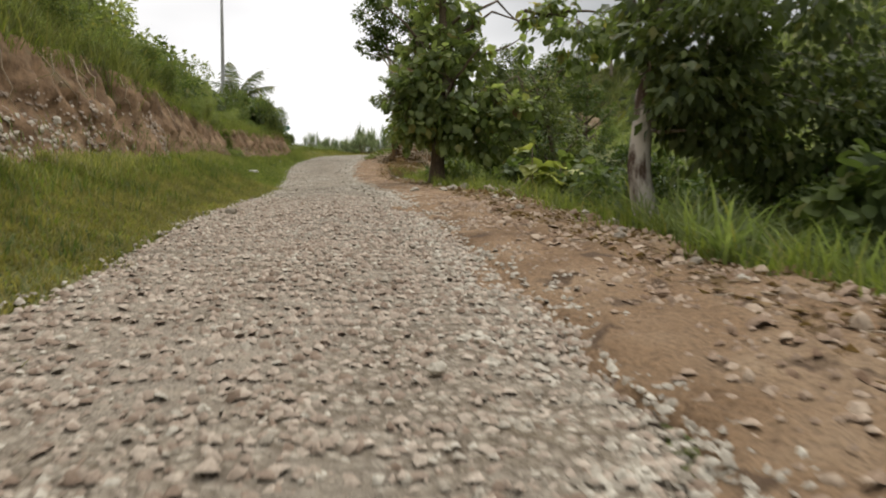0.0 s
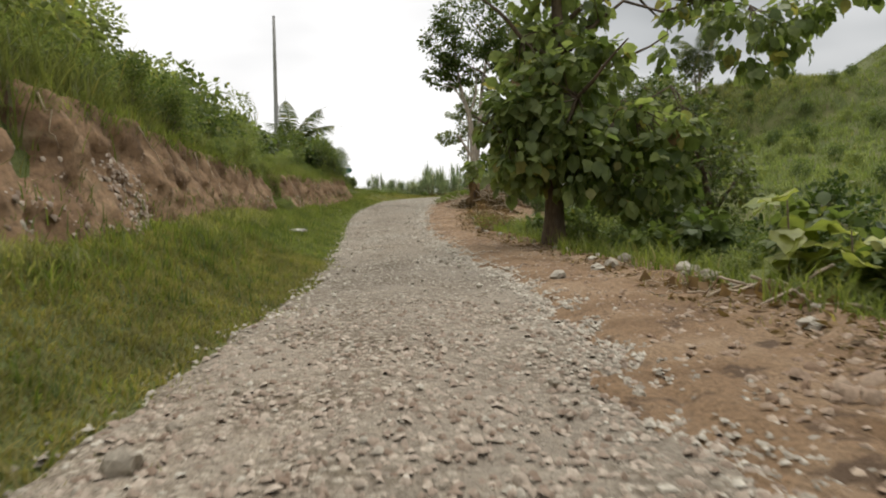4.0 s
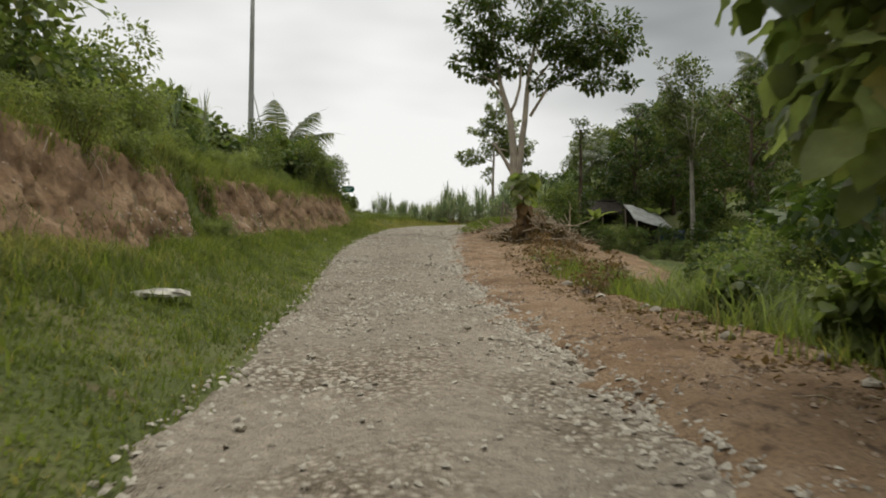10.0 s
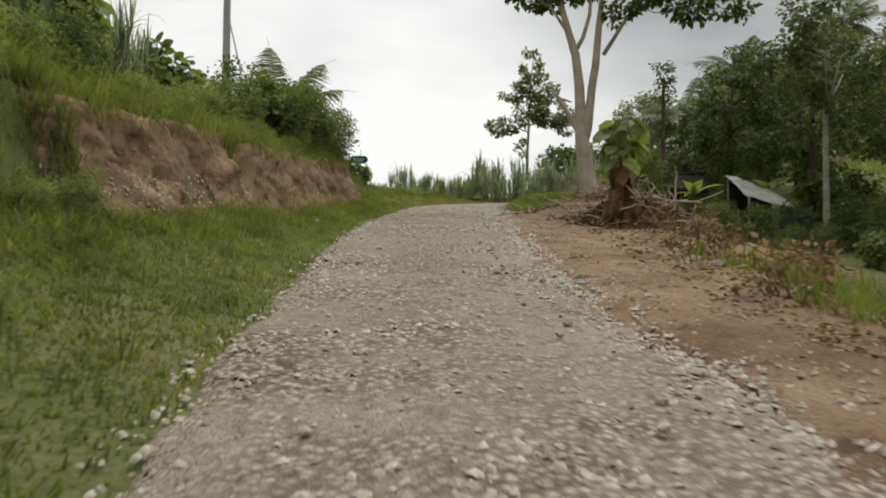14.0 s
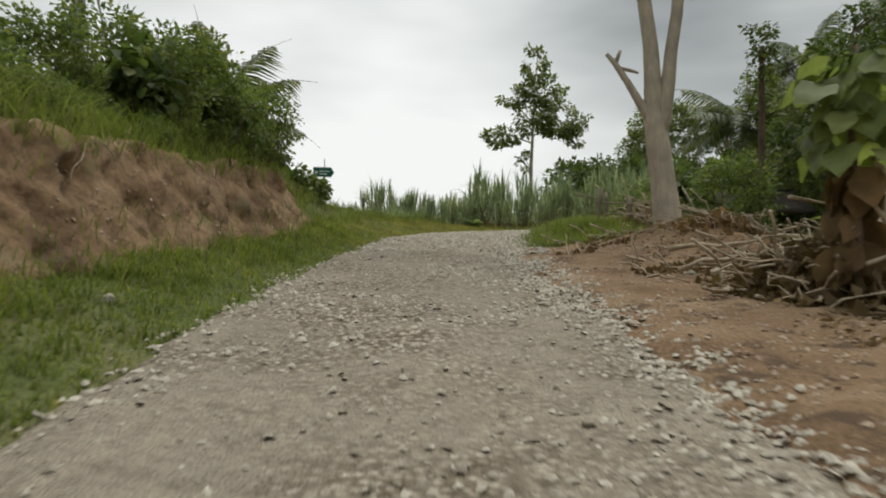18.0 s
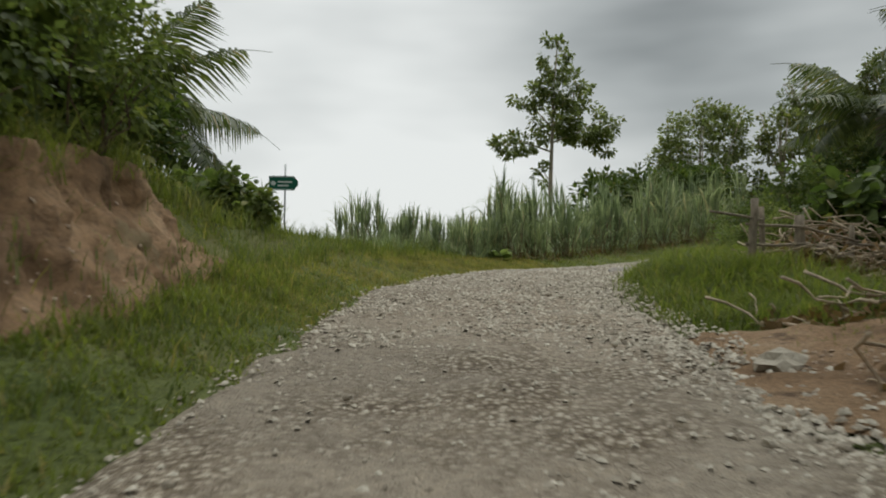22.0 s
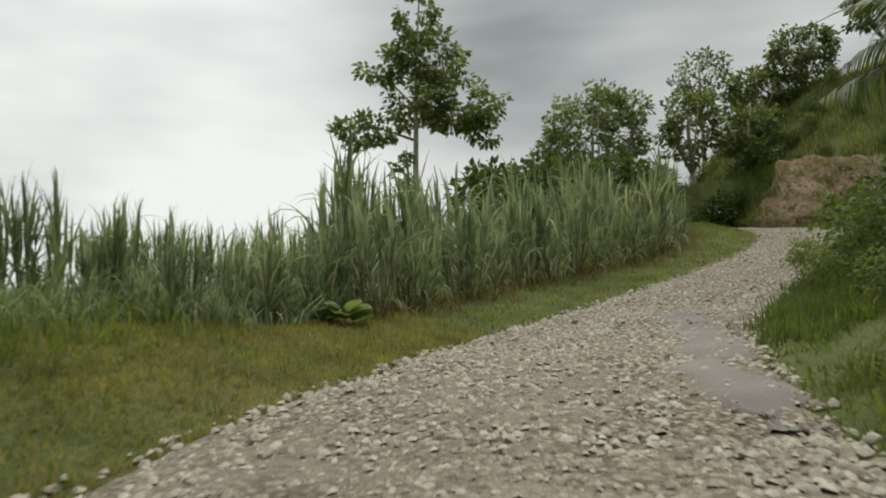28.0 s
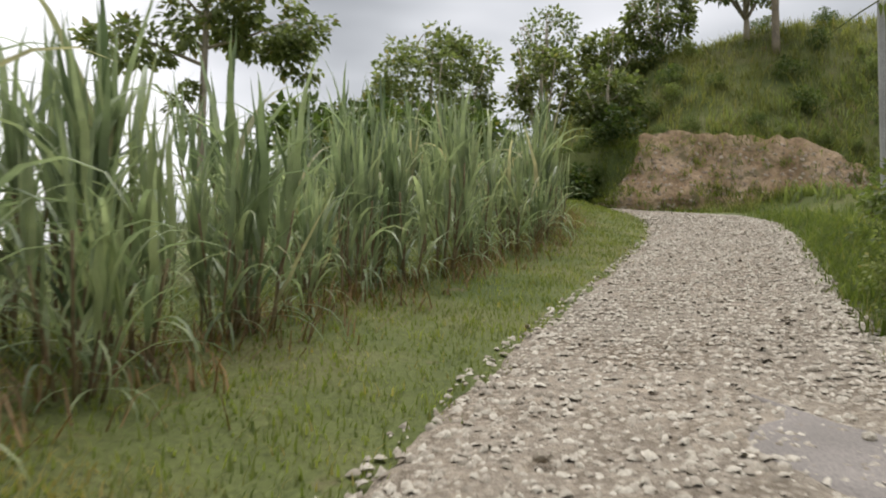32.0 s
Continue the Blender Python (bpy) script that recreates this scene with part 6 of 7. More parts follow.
def far_trees():
    bz = gz(-11.9, 102)
    tree("tree", "young tree standing alone above the sugar cane", -11.9, 102, [(0, 0, -0.3, 0.16), (0.0, 0, 2.5, 0.13), (0.1, 0, 5.0, 0.11), (0.2, 0, 8.5, 0.07), (0.5, 0, 12.0, 0.03)],
         [[(0.0, 0, 4.4, 0.07), (-1.6, 0, 5.0, 0.05), (-3.2, 0.2, 5.2, 0.02)], [(0.1, 0, 5.0, 0.07), (1.6, 0.1, 5.6, 0.05), (3.2, 0, 6.4, 0.02)], [(0.1, 0, 6.0, 0.06), (-1.2, -0.2, 7.4, 0.03)], [(0.2, 0, 7.0, 0.06), (1.5, 0.2, 8.4, 0.03)], [(0.0, 0, 2.4, 0.04), (-0.6, -0.1, 3.2, 0.02)]],
         [((-2.4, 0, 4.9), (1.5, 1.2, 0.7), 26, 26, 0.42), ((2.2, 0, 6.2), (2.2, 1.5, 1.5), 56, 26, 0.45), ((0.3, 0, 6.4), (1.9, 1.6, 1.7), 36, 26, 0.45), ((-1.5, 0, 8.0), (1.2, 1.0, 0.9), 22, 26, 0.42), ((1.0, 0, 8.6), (1.7, 1.4, 1.2), 34, 26, 0.42), ((0.3, 0, 10.6), (1.0, 0.9, 1.7), 26, 26, 0.36), ((3.3, 0, 5.0), (1.0, 0.9, 0.8), 16, 26, 0.38), ((-0.5, -0.1, 2.9), (0.6, 0.5, 0.8), 8, 20, 0.3)],
         0.30, M_far_leaf, M_bark_pale, 570, base_z=10.4)
    spec = [(-0.4, 112, 10.4, 11.4, 4.3, 2.2, M_far_leaf, 250), (9.6, 119, 12.0, 9.6, 2.5, 4.6, M_far_leaf, 36), (10.2, 112, 16.5, 4.8, 2.3, 0.3, M_tree_leaf, 70), (13.2, 111.5, 19.0, 4.4, 2.6, 0.3, M_tree_leaf, 70), (4.6, 109.0, 10.5, 6.2, 2.2, 1.0, M_tree_leaf, 60), (17.5, 109.3, 19.7, 5.6, 2.5, 1.6, M_tree_leaf, 54), (7.6, 107.6, 12.5, 4.6, 2.0, 0.6, M_tree_leaf, 60), (2.4, 110.5, 10.0, 5.2, 2.0, 1.0, M_tree_leaf, 50)]
    for n, (x, y, bz, h, w, clear, mat, clumps) in enumerate(spec):
        rng = np.random.default_rng(580 + n)
        lim = [[(0, 0, clear * 0.7, 0.09), (math.cos(a) * w * 0.4, math.sin(a) * w * 0.4, clear + (h - clear) * 0.3, 0.06), (math.cos(a) * w * 0.75, math.sin(a) * w * 0.75, clear + (h - clear) * q, 0.02)] for a, q in zip(rng.uniform(0, 6.28, 6), rng.uniform(0.35, 0.85, 6))]
        ch = (h - clear) / 2
        tree("tree", "rounded leafy tree on the far side of the field", x, y, [(0, 0, -0.5, 0.2), (0.05, 0, clear * 0.6, 0.15), (-0.1, 0, h * 0.55, 0.1), (0.1, 0, h * 0.92, 0.03)], lim,
             [((0, 0, clear + ch), (w * 0.8, w * 0.7, ch * 0.85), clumps, 22, 0.5), ((w * 0.45, 0, clear + ch * 1.3), (w * 0.45, w * 0.4, ch * 0.5), clumps // 4, 22, 0.4), ((-w * 0.5, 0, clear + ch * 0.7), (w * 0.45, w * 0.4, ch * 0.5), clumps // 4, 22, 0.4)],
             0.29, mat, M_bark_pale, 590 + n, "trees beyond the field", base_z=gz(x, y) if y < 120 else min(bz, gz(x, y)))
    rng = np.random.default_rng(605)
    for n in range(120):
        x, y = rng.uniform(11, 54), rng.uniform(24, 100)
        if line_coords([x], [y])[1][0] > -9:
            continue
        add_bush((LIGHT, BUSHES, LIGHT)[n % 3], n % 2, x, y, rng.uniform(0.7, 1.5), n, "", "", far="scrub scattered over the green hillside")
    rng = np.random.default_rng(600)
    for n in range(26):
        q = n / 25
        x, y = -9.5 + 9.5 * q + rng.normal() * 0.4, 97.5 + 7 * q + rng.normal() * 0.8
        add_bush((BUSHES, DARK)[n % 2], n % 2, x, y, rng.uniform(0.9, 1.25), n, "", "", far="hedge of shrubs behind the sugar cane")
    for n in range(110):
        x, y = rng.uniform(6, 34), rng.uniform(101, 122)
        if (x - 6) * 0.5 + (y - 106) < 1.5:
            continue
        add_bush((BUSHES, LIGHT, BUSHES)[n % 3], n % 2, x, y, rng.uniform(0.4, 1.0), n, "", "", far="shrubs on the hillside above the bend")
    for n in range(40):
        x, y = rng.uniform(8, 27), rng.uniform(88, 101)
        if x < 17 or y > 112 - 0.8 * x + 4 or y < 84 + 0.1 * x:
            continue
        add_bush((LIGHT, BUSHES, LIGHT)[n % 3], n % 2, x, y, rng.uniform(0.5, 1.0), n, "", "", far="shrubs on the hillside above the bend")


far_trees()
grass_patch("hill_grass", "tall bright grass on the hillside across the hollow", np.random.default_rng(615).uniform((11, 22), (58, 104), (9000, 2)), 616, 0.8, 6, 0.25, 0.05, M_bush_light, 0.8)
q_ = BANK_FACE[2][:, -3]
grass_patch("cut_edge_grass", "grass along the top of the far clay cut", np.repeat(q_[::2, :2], 9, 0) + np.random.default_rng(613).normal(size=(len(q_[::2]) * 9, 2)) * 0.42, 614, 0.5, 8, 0.15, 0.018, M_grass, 1.0)
for k_ in range(9):
    a_ = q_[6 + k_ * len(q_) // 10]
    add_bush((LIGHT, BUSHES)[k_ % 2], k_ % 3, a_[0] + 0.3, a_[1] + 0.9, 0.4 + 0.07 * (k_ % 4), k_, 'low shrub on the edge of the far clay cut', 'shrubs above the far cut')


def far_cut_weeds():
    """Weeds on the face of the far cut, a grass verge at its foot, shrubs closing its near end."""
    rng = np.random.default_rng(630)
    face = BANK_FACE[2]
    n = 190
    k = rng.integers(2, face.shape[0] - 2, n)
    k[:70] = (rng.beta(1, 3, 70) * (face.shape[0] - 4)).astype(int) + 2
    j = (1 + 20 * np.where(rng.uniform(0, 1, n) < 0.55, rng.uniform(0, 0.3, n), rng.uniform(0.3, 1.0, n))).astype(int)
    c = np.repeat(face[k, j], 16, 0) + rng.normal(size=(n * 16, 3)) * (0.16, 0.16, 0.05)
    v, q, t = blades(c - (0, 0, 0.04), np.repeat(rng.uniform(0.15, 0.5, n), 16) * rng.uniform(0.6, 1.2, n * 16), rng, 0.022, 1.0, 2)
    tagged(put("cut_weeds", np_mesh("cut_weeds", v, [q, t], M_grass)), "weeds rooted in the face of the far cut", "weeds", kind="stuff")
    foot = np.repeat(face[::3, 3, :2], 14, 0)
    away = np.repeat((face[::3, 3, :2] - face[::3, 18, :2]), 14, 0)
    away /= np.linalg.norm(away, axis=1, keepdims=True)
    p = foot + away * rng.uniform(-0.2, 1.5, (len(foot), 1)) + rng.normal(size=foot.shape) * 0.1
    grass_patch("cut_foot_grass", "green grass verge at the foot of the far cut", p, 631, 0.26, 9, 0.14, 0.014, M_grass, 0.9)
    for n, (x, y, s) in enumerate(((4.9, 106.2, 1.0), (5.7, 105.9, 0.8), (4.2, 105.4, 0.9), (6.3, 106.4, 1.1), (7.4, 105.9, 0.9), (3.4, 105.8, 1.1))):
        add_bush((DARK, BUSHES)[n % 2], n % 2, x, y, s, n, "", "", far="dark shrubs at the near end of the far cut")


far_cut_weeds()
p = np.stack([np.random.default_rng(610).uniform(4, 44, 3600), np.random.default_rng(611).uniform(88, 126, 3600)], 1)
i_, o_ = line_coords(p[:, 0], p[:, 1])
grass_patch("hill_tall_grass", "long bright grass on the hill above the far cut", np.random.default_rng(617).uniform((8, 100), (32, 121), (2600, 2)), 618, 0.75, 7, 0.25, 0.026, M_palegrass, 0.8)
grass_patch("hillside_grass", "long grass covering the hillside above the bend", p[np.abs(o_) > 2.4], 612, 0.5, 7, 0.2, 0.02, M_grass, 0.8)


def young_teak():
    rng = np.random.default_rng(620)
    x, y = -6.2, 51.2
    t = thing("young_teak", "young tree with very large drooping leaves", "tree", pose(x, y, gz(x, y)))
    put("trunk", tube_mesh("trunk", [(0, 0, -0.2), (0.03, 0, 1.0), (-0.02, 0.05, 2.0), (0.03, 0, 3.0)], [0.06, 0.05, 0.04, 0.015], M_bark_brown, 8), t)
    me, de, te = teak_leaf_mesh(M_bush_light), teak_leaf_mesh(M_dead), teak_leaf_mesh(M_bush)
    n = 84
    for k in range(n):
        dry = k >= 52
        h = rng.uniform(0.5, 1.75) if dry else 1.75 + 1.2 * rng.uniform(0, 1) ** 0.8
        a = rng.uniform(0, 6.28)
        d = np.array([[math.cos(a), math.sin(a), -rng.uniform(1.2, 2.6) if dry else -rng.uniform(0.3, 1.5)]])
        r, ah, u = (ax[0] for ax in frames_from(d, rng, spin=0.35))
        m = Matrix((r, ah, u)).transposed().to_4x4()
        rr = rng.uniform(0.03, 0.22) if dry else rng.uniform(0.05, 0.42) * (1.1 - 0.25 * (h - 1.75))
        m.translation = (math.cos(a) * rr, math.sin(a) * rr, h)
        put("leaf", de if dry else (te if k % 3 == 0 else me), t, place=m @ Matrix.Scale(rng.uniform(0.34, 0.62), 4))


young_teak()


def banana(x, y, top, n, seed, label):
    rng = np.random.default_rng(seed)
    z = gz(x, y)
    t = thing("banana_plant", label, "banana plant", pose(x, y, z))
    h = top - z
    put("stem", tube_mesh("stem", [(0, 0, -0.1), (0.02, 0, h * 0.3), (0, 0.02, h * 0.62)], [0.1, 0.08, 0.05], M_bush_light, 10), t)
    q = np.linspace(0, 1, 8)
    rows = np.stack([np.stack([s * 0.17 * np.sin(np.clip(q * 1.1 + 0.05, 0, 1) * math.pi) ** 0.7, q, 0.25 * q - 0.55 * q ** 2 + abs(s) * 0.05], 1) for s in (-1, 0, 1)], 1).reshape(-1, 3)
    i = np.arange(7)[:, None] * 3
    f = np.concatenate([i + np.array([[0, 1, 4, 3]]), i + np.array([[1, 2, 5, 4]])])
    me = np_mesh("leaf", rows, f, M_bush_light)
    for k in range(n):
        m = Matrix.Translation((0, 0, h * 0.58)) @ Matrix.Rotation(k * 2.4 + rng.normal() * 0.3, 4, "Z") @ Matrix.Rotation(rng.uniform(0.3, 1.1), 4, "X") @ Matrix.Scale(h * rng.uniform(0.4, 0.55), 4)
        put("leaf", me, t, place=m)


banana(-2.9, 61.0, 6.5, 6, 630, "banana plant with pale green leaves by the shelter")
banana(0.6, 64.4, 7.0, 7, 631, "banana plant with pale green leaves by the shelter")


def yellow_plant():
    rng = np.random.default_rng(640)
    for x, y, n, top in ((1.1, 18.0, 18, 1.45), (1.75, 17.7, 13, 1.05)):
        t = thing("yellow_plant", "wilting plant with large yellow-green leaves", "plant", pose(x, y, gz(x, y)), "yellowing plants")
        me = teak_leaf_mesh(M_yellow)
        put("stem", tube_mesh("stem", [(0, 0, -0.05), (0.02, 0.02, top * 0.5), (0, 0, top)], [0.02, 0.016, 0.008], M_bark_brown, 6), t)
        a = rng.uniform(0, 6.28, n)
        axes = frames_from(np.stack([np.cos(a), np.sin(a), rng.uniform(-0.7, 0.35, n)], 1), rng, spin=0.3)
        for k in range(n):
            r, ah, u = (ax[k] for ax in axes)
            m = Matrix((r, ah, u)).transposed().to_4x4()
            m.translation = (math.cos(a[k]) * 0.1, math.sin(a[k]) * 0.1, rng.uniform(0.35, 1.0) * top)
            put("leaf", me, t, place=m @ Matrix.Scale(rng.uniform(0.4, 0.68), 4))


yellow_plant()

palm("coconut_palm", "young coconut palm with drooping feathery fronds", -0.9, 79.4, 11.6, 19, 4.3, 700, 0.16)
palm("coconut_palm", "coconut palm rising behind the bushes", 2.7, 82.0, 15.2, 16, 3.6, 701, 0.15)
palm("coconut_palm", "tall coconut palm on the hillside above the far cut", 17.5, 107.0, 25.5, 16, 4.8, 703, 0.15)
palm("coconut_palm", "young coconut palm above the grassy mound", -25.8, 75.4, 11.4, 26, 5.9, 702, 0.16)
for k_, (x_, y_, s_) in enumerate(((-22.7, 75.6, 1.35), (-24.2, 77.2, 1.6), (-23.4, 74.2, 1.0), (-22.1, 77.0, 0.9))):
    add_bush(BROAD, k_ % 2, x_, y_, s_, k_, "broad-leaved shrub behind the grassy mound", "shrubs behind the mound")


# ---- man-made things ----
def utility_pole(x, y, top, r0, r1, label, stay=False):
    z = gz(x, y)
    t = thing("utility_pole", label, "utility pole", pose(x, y, z), "utility poles")
    h = top - z
    put("shaft", tube_mesh("shaft", [(0, 0, -0.5)] + [(0, 0, h * q) for q in (0.0, 0.25, 0.5, 0.75, 1.0)], [r0, r0, r0 * 0.75 + r1 * 0.25, (r0 + r1) / 2, r0 * 0.25 + r1 * 0.75, r1], M_concrete, 12), t)
    if stay:
        put("stay_wire", tube_mesh("stay_wire", [(0.05, 0, h * 0.45), (0.3, 0, h * 0.36), (0.72, 0, h * 0.2), (1.2, 0, -0.2)], [0.03, 0.03, 0.03, 0.03], M_concrete, 6), t)
    put("cap", tube_mesh("cap", [(0, 0, h), (0, 0, h + 0.05)], [r1 * 1.12, r1 * 0.8], M_concrete, 12), t)


utility_pole(-20.75, 58.2, 18.2, 0.17, 0.10, "tall plain concrete utility pole above the bank", True)
utility_pole(8.0, 92.0, 19.5, 0.13, 0.10, "concrete utility pole on the grassy slope by the bend")
M_green = plain("sign_green", (0.008, 0.11, 0.065), 0.45)
M_white = plain("sign_white", (0.62, 0.66, 0.64), 0.5)
M_galv = plain("galvanised_steel", (0.36, 0.37, 0.37), 0.45, 0.8)
M_tarp = plain("faded_tarpaulin", (0.27, 0.275, 0.25), 0.55, 0.0, 3.0, 0.3)
M_blue = plain("blue_tarpaulin", (0.012, 0.026, 0.065), 0.5, 0.0, 4.0, 0.3)
M_thatch = bark_material("dark_thatch", (0.025, 0.02, 0.016), (0.075, 0.06, 0.045), 10)
M_plastic = plain("dirty_white_plastic", (0.47, 0.44, 0.36), 0.55, 0.0, 9.0, 0.5)


def extruded(name, outline, depth, mat, bevel=0.0):
    """A flat outline (x, z) given thickness along y."""
    bm = bmesh.new()
    vs = [bm.verts.new((x, 0, z)) for x, z in outline]
    f = bm.faces.new(vs)
    ret = bmesh.ops.extrude_face_region(bm, geom=[f])
    bmesh.ops.translate(bm, verts=[v for v in ret["geom"] if isinstance(v, bmesh.types.BMVert)], vec=(0, depth, 0))
    bmesh.ops.recalc_face_normals(bm, faces=bm.faces)
    if bevel:
        bmesh.ops.bevel(bm, geom=bm.edges[:], offset=bevel, segments=1, affect="EDGES")
    me = bpy.data.meshes.new(name)
    bm.to_mesh(me)
    bm.free()
    me.materials.append(mat)
    return me


def road_sign():
    x, y = -21.05, 77.5
    z = gz(x, y)
    t = thing("road_sign", "green arrow-shaped direction sign on a thin steel post", "sign", pose(x, y, z, 0, 0, 12))
    top = 9.42 - z
    put("post", tube_mesh("post", [(0.05, 0.05, -0.3), (0.05, 0.05, top + 0.42)], [0.03, 0.03], M_galv, 8), t)
    h, w = 0.5, 1.0
    o = [(-w / 2, top - h), (w / 2 - 0.14, top - h), (w / 2, top - h * 0.62), (w / 2, top - h * 0.38), (w / 2 - 0.14, top), (-w / 2, top)]
    board = put("board", extruded("board", o, 0.02, M_green), t)
    b = 0.022
    rim = [((-w / 2 + 0.02, top - 0.02 - b), (w / 2 - 0.15, top - 0.02)), ((-w / 2 + 0.02, top - h + 0.02), (w / 2 - 0.15, top - h + 0.02 + b))]
    for (x0, z0), (x1, z1) in rim:
        put("border", extruded("border", [(x0, z0), (x1, z0), (x1, z1), (x0, z1)], 0.006, M_white), board, place=Matrix.Translation((0, -0.007, 0)))
    for z0, x0, x1 in ((top - 0.2, -0.2, 0.3), (top - 0.33, -0.2, 0.18)):
        put("lettering_bar", extruded("lettering_bar", [(x0, z0 - 0.035), (x1, z0 - 0.035), (x1, z0 + 0.02), (x0, z0 + 0.02)], 0.006, M_white), board, place=Matrix.Translation((0, -0.007, 0)))
    ring = [(-0.35 + 0.08 * math.cos(a), top - 0.26 + 0.08 * math.sin(a)) for a in np.linspace(0, 6.28, 14, endpoint=False)]
    put("emblem", extruded("emblem", ring, 0.006, M_white), board, place=Matrix.Translation((0, -0.007, 0)))


road_sign()

STICKS = []
for k_ in range(7):
    r_ = np.random.default_rng(800 + k_)
    L_ = 0.5 + 0.22 * k_
    pts_ = bent(r_, (-L_ / 2, 0, 0), (L_ / 2, 0, 0), 7, 0.09)
    STICKS.append(tube_mesh("stick", pts_, np.linspace(0.023, 0.008, 7) * r_.uniform(0.6, 1.4), M_stick, 6, 0.12, r_))


def brush_pile(name, label, cx, cy, lx, ly, turn, n, height, seed, leaves):
    """A heap of cut branches; each stick lies on those below."""
    rng = np.random.default_rng(seed)
    z = gz(cx, cy)
    t = thing(name, label, "brushwood", pose(cx, cy, z))
    c, s = math.cos(turn), math.sin(turn)
    for k in range(n):
        a, b = rng.uniform(-1, 1), rng.normal() * 0.42
        px, py = a * lx * c - b * ly * s, a * lx * s + b * ly * c
        edge = max(0.12, (1 - abs(a) ** 3) * math.exp(-b * b * 1.2))
        g = gz(cx + px, cy + py) - z
        pz = g + 0.03 + height * edge * rng.uniform(0.05, 1.0) ** 0.8
        m = Matrix.Translation((px, py, pz)) @ Matrix.Rotation(turn + rng.normal() * 1.1, 4, "Z") @ Matrix.Rotation(rng.normal() * 0.32 + (0.5 if k % 11 == 0 else 0), 4, "Y") @ Matrix.Rotation(rng.uniform(0, 6.28), 4, "X")
        put("stick", STICKS[int(rng.integers(0, len(STICKS)))], t, place=m)
    if leaves:
        a, b = rng.uniform(-1, 1, leaves), rng.normal(size=leaves) * 0.5
        p = np.stack([a * lx * c - b * ly * s, a * lx * s + b * ly * c], 1)
        g = land(cx + p[:, 0], cy + p[:, 1]) - z
        q = np.c_[p, g + height * 0.75 * np.maximum(0.08, (1 - np.abs(a) ** 3) * np.exp(-b * b * 1.4)) * rng.uniform(0.1, 1, leaves)]
        v, f = scatter(LEAF_SMALL, q, frames_from(rng.normal(size=(leaves, 3)), rng, spin=2.0), rng.uniform(0.10, 0.24, leaves), 1.2)
        o = put("dead_foliage", np_mesh("dead_foliage", v, f, M_dead), t, "crumpled brown dead leaves")
        o["kind"] = "stuff"
    return t


brush_pile("brush_pile", "long pile of cut grey branches below the tree", -4.95, 59.6, 2.1, 1.0, 0.25, 110, 0.45, 810, 2600)
brush_pile("brush_pile", "heap of dead branches and brown leaves", -5.6, 52.3, 1.8, 1.2, 0.5, 130, 1.15, 811, 4200)
brush_pile("brush_pile", "scattered dead branches on the dirt", -7.0, 55.2, 1.2, 1.0, 0.1, 22, 0.1, 812, 700)
brush_pile("brush_pile", "tangle of dry branches behind the fence", -6.0, 68.7, 1.7, 1.1, -0.3, 100, 1.2, 813, 500)
brush_pile("brush_pile", "grey branches thrown over the log pile", -6.0, 67.3, 1.5, 0.7, -0.25, 60, 0.75, 816, 500)
brush_pile("brush_pile", "dead branches lying on the dirt and grass", -7.9, 62.3, 1.5, 0.8, 0.1, 26, 0.16, 817, 350)
brush_pile("brush_pile", "broken sticks among the rubble", -8.7, 58.9, 0.9, 0.6, 0.4, 12, 0.06, 818, 220)
brush_pile("brush_pile", "dry cut branches at the edge of the shoulder", -3.2, 45.2, 1.6, 0.6, 1.9, 26, 0.3, 814, 300)
brush_pile("brush_pile", "dry twigs fallen beside the rubble", 0.3, 17.0, 1.5, 0.5, 1.9, 14, 0.2, 815, 200)


for k_, (x_, y_, s_) in enumerate(((-19.9, 69.2, 0.78), (-18.9, 68.8, 0.66), (-20.9, 70.0, 0.85), (-18.1, 68.2, 0.45), (-21.9, 70.6, 0.85))):
    add_bush(BROAD, k_ % 2, x_, y_, s_, k_ * 2.1, "broad-leaved shrub on the grassy mound below the palm", "shrubs on the mound")


def cut_branch(a, b, r, seed):
    """A long bare branch lying in a heap, with a forked end."""
    rng = np.random.default_rng(seed)
    a, b = np.array(a), np.array(b)
    t = thing("cut_branch", "long bare pale branch lying in the heap of brushwood", "branch", pose(*a), "branches in the heaps")
    p = bent(rng, (0, 0, 0), b - a, 8, 0.05)
    put("stem", tube_mesh("stem", p, np.linspace(r, r * 0.55, 8), M_stick, 8, 0.08, rng), t)
    for k in (4, 6):
        q = p[k] + (b - a) * 0.22 + rng.normal(size=3) * 0.16
        put("side_twig", tube_mesh("side_twig", bent(rng, p[k], q, 4, 0.08), np.linspace(r * 0.5, r * 0.2, 4), M_stick, 6), t)


for k_, (a_, b_, r_) in enumerate((((-5.61, 52.7, 4.9), (-4.0, 52.3, 4.72), 0.045), ((-5.54, 52.0, 4.4), (-4.78, 52.2, 4.72), 0.04), ((-4.75, 52.4, 4.38), (-3.6, 52.1, 3.5), 0.045), ((-7.81, 54.0, 4.7), (-6.3, 53.6, 4.82), 0.04), ((-7.74, 53.5, 4.38), (-6.6, 53.2, 4.66), 0.035), ((-4.35, 55.0, 3.85), (-4.3, 55.1, 5.7), 0.05), ((-6.9, 52.2, 4.3), (-5.9, 51.8, 4.75), 0.03), ((-5.2, 51.5, 4.1), (-4.2, 51.3, 4.2), 0.03), ((-4.6, 52.9, 3.7), (-4.1, 52.4, 4.45), 0.035), ((-6.5, 53.4, 4.5), (-5.3, 53.1, 4.95), 0.035))):
    cut_branch(a_, b_, r_, 880 + k_)

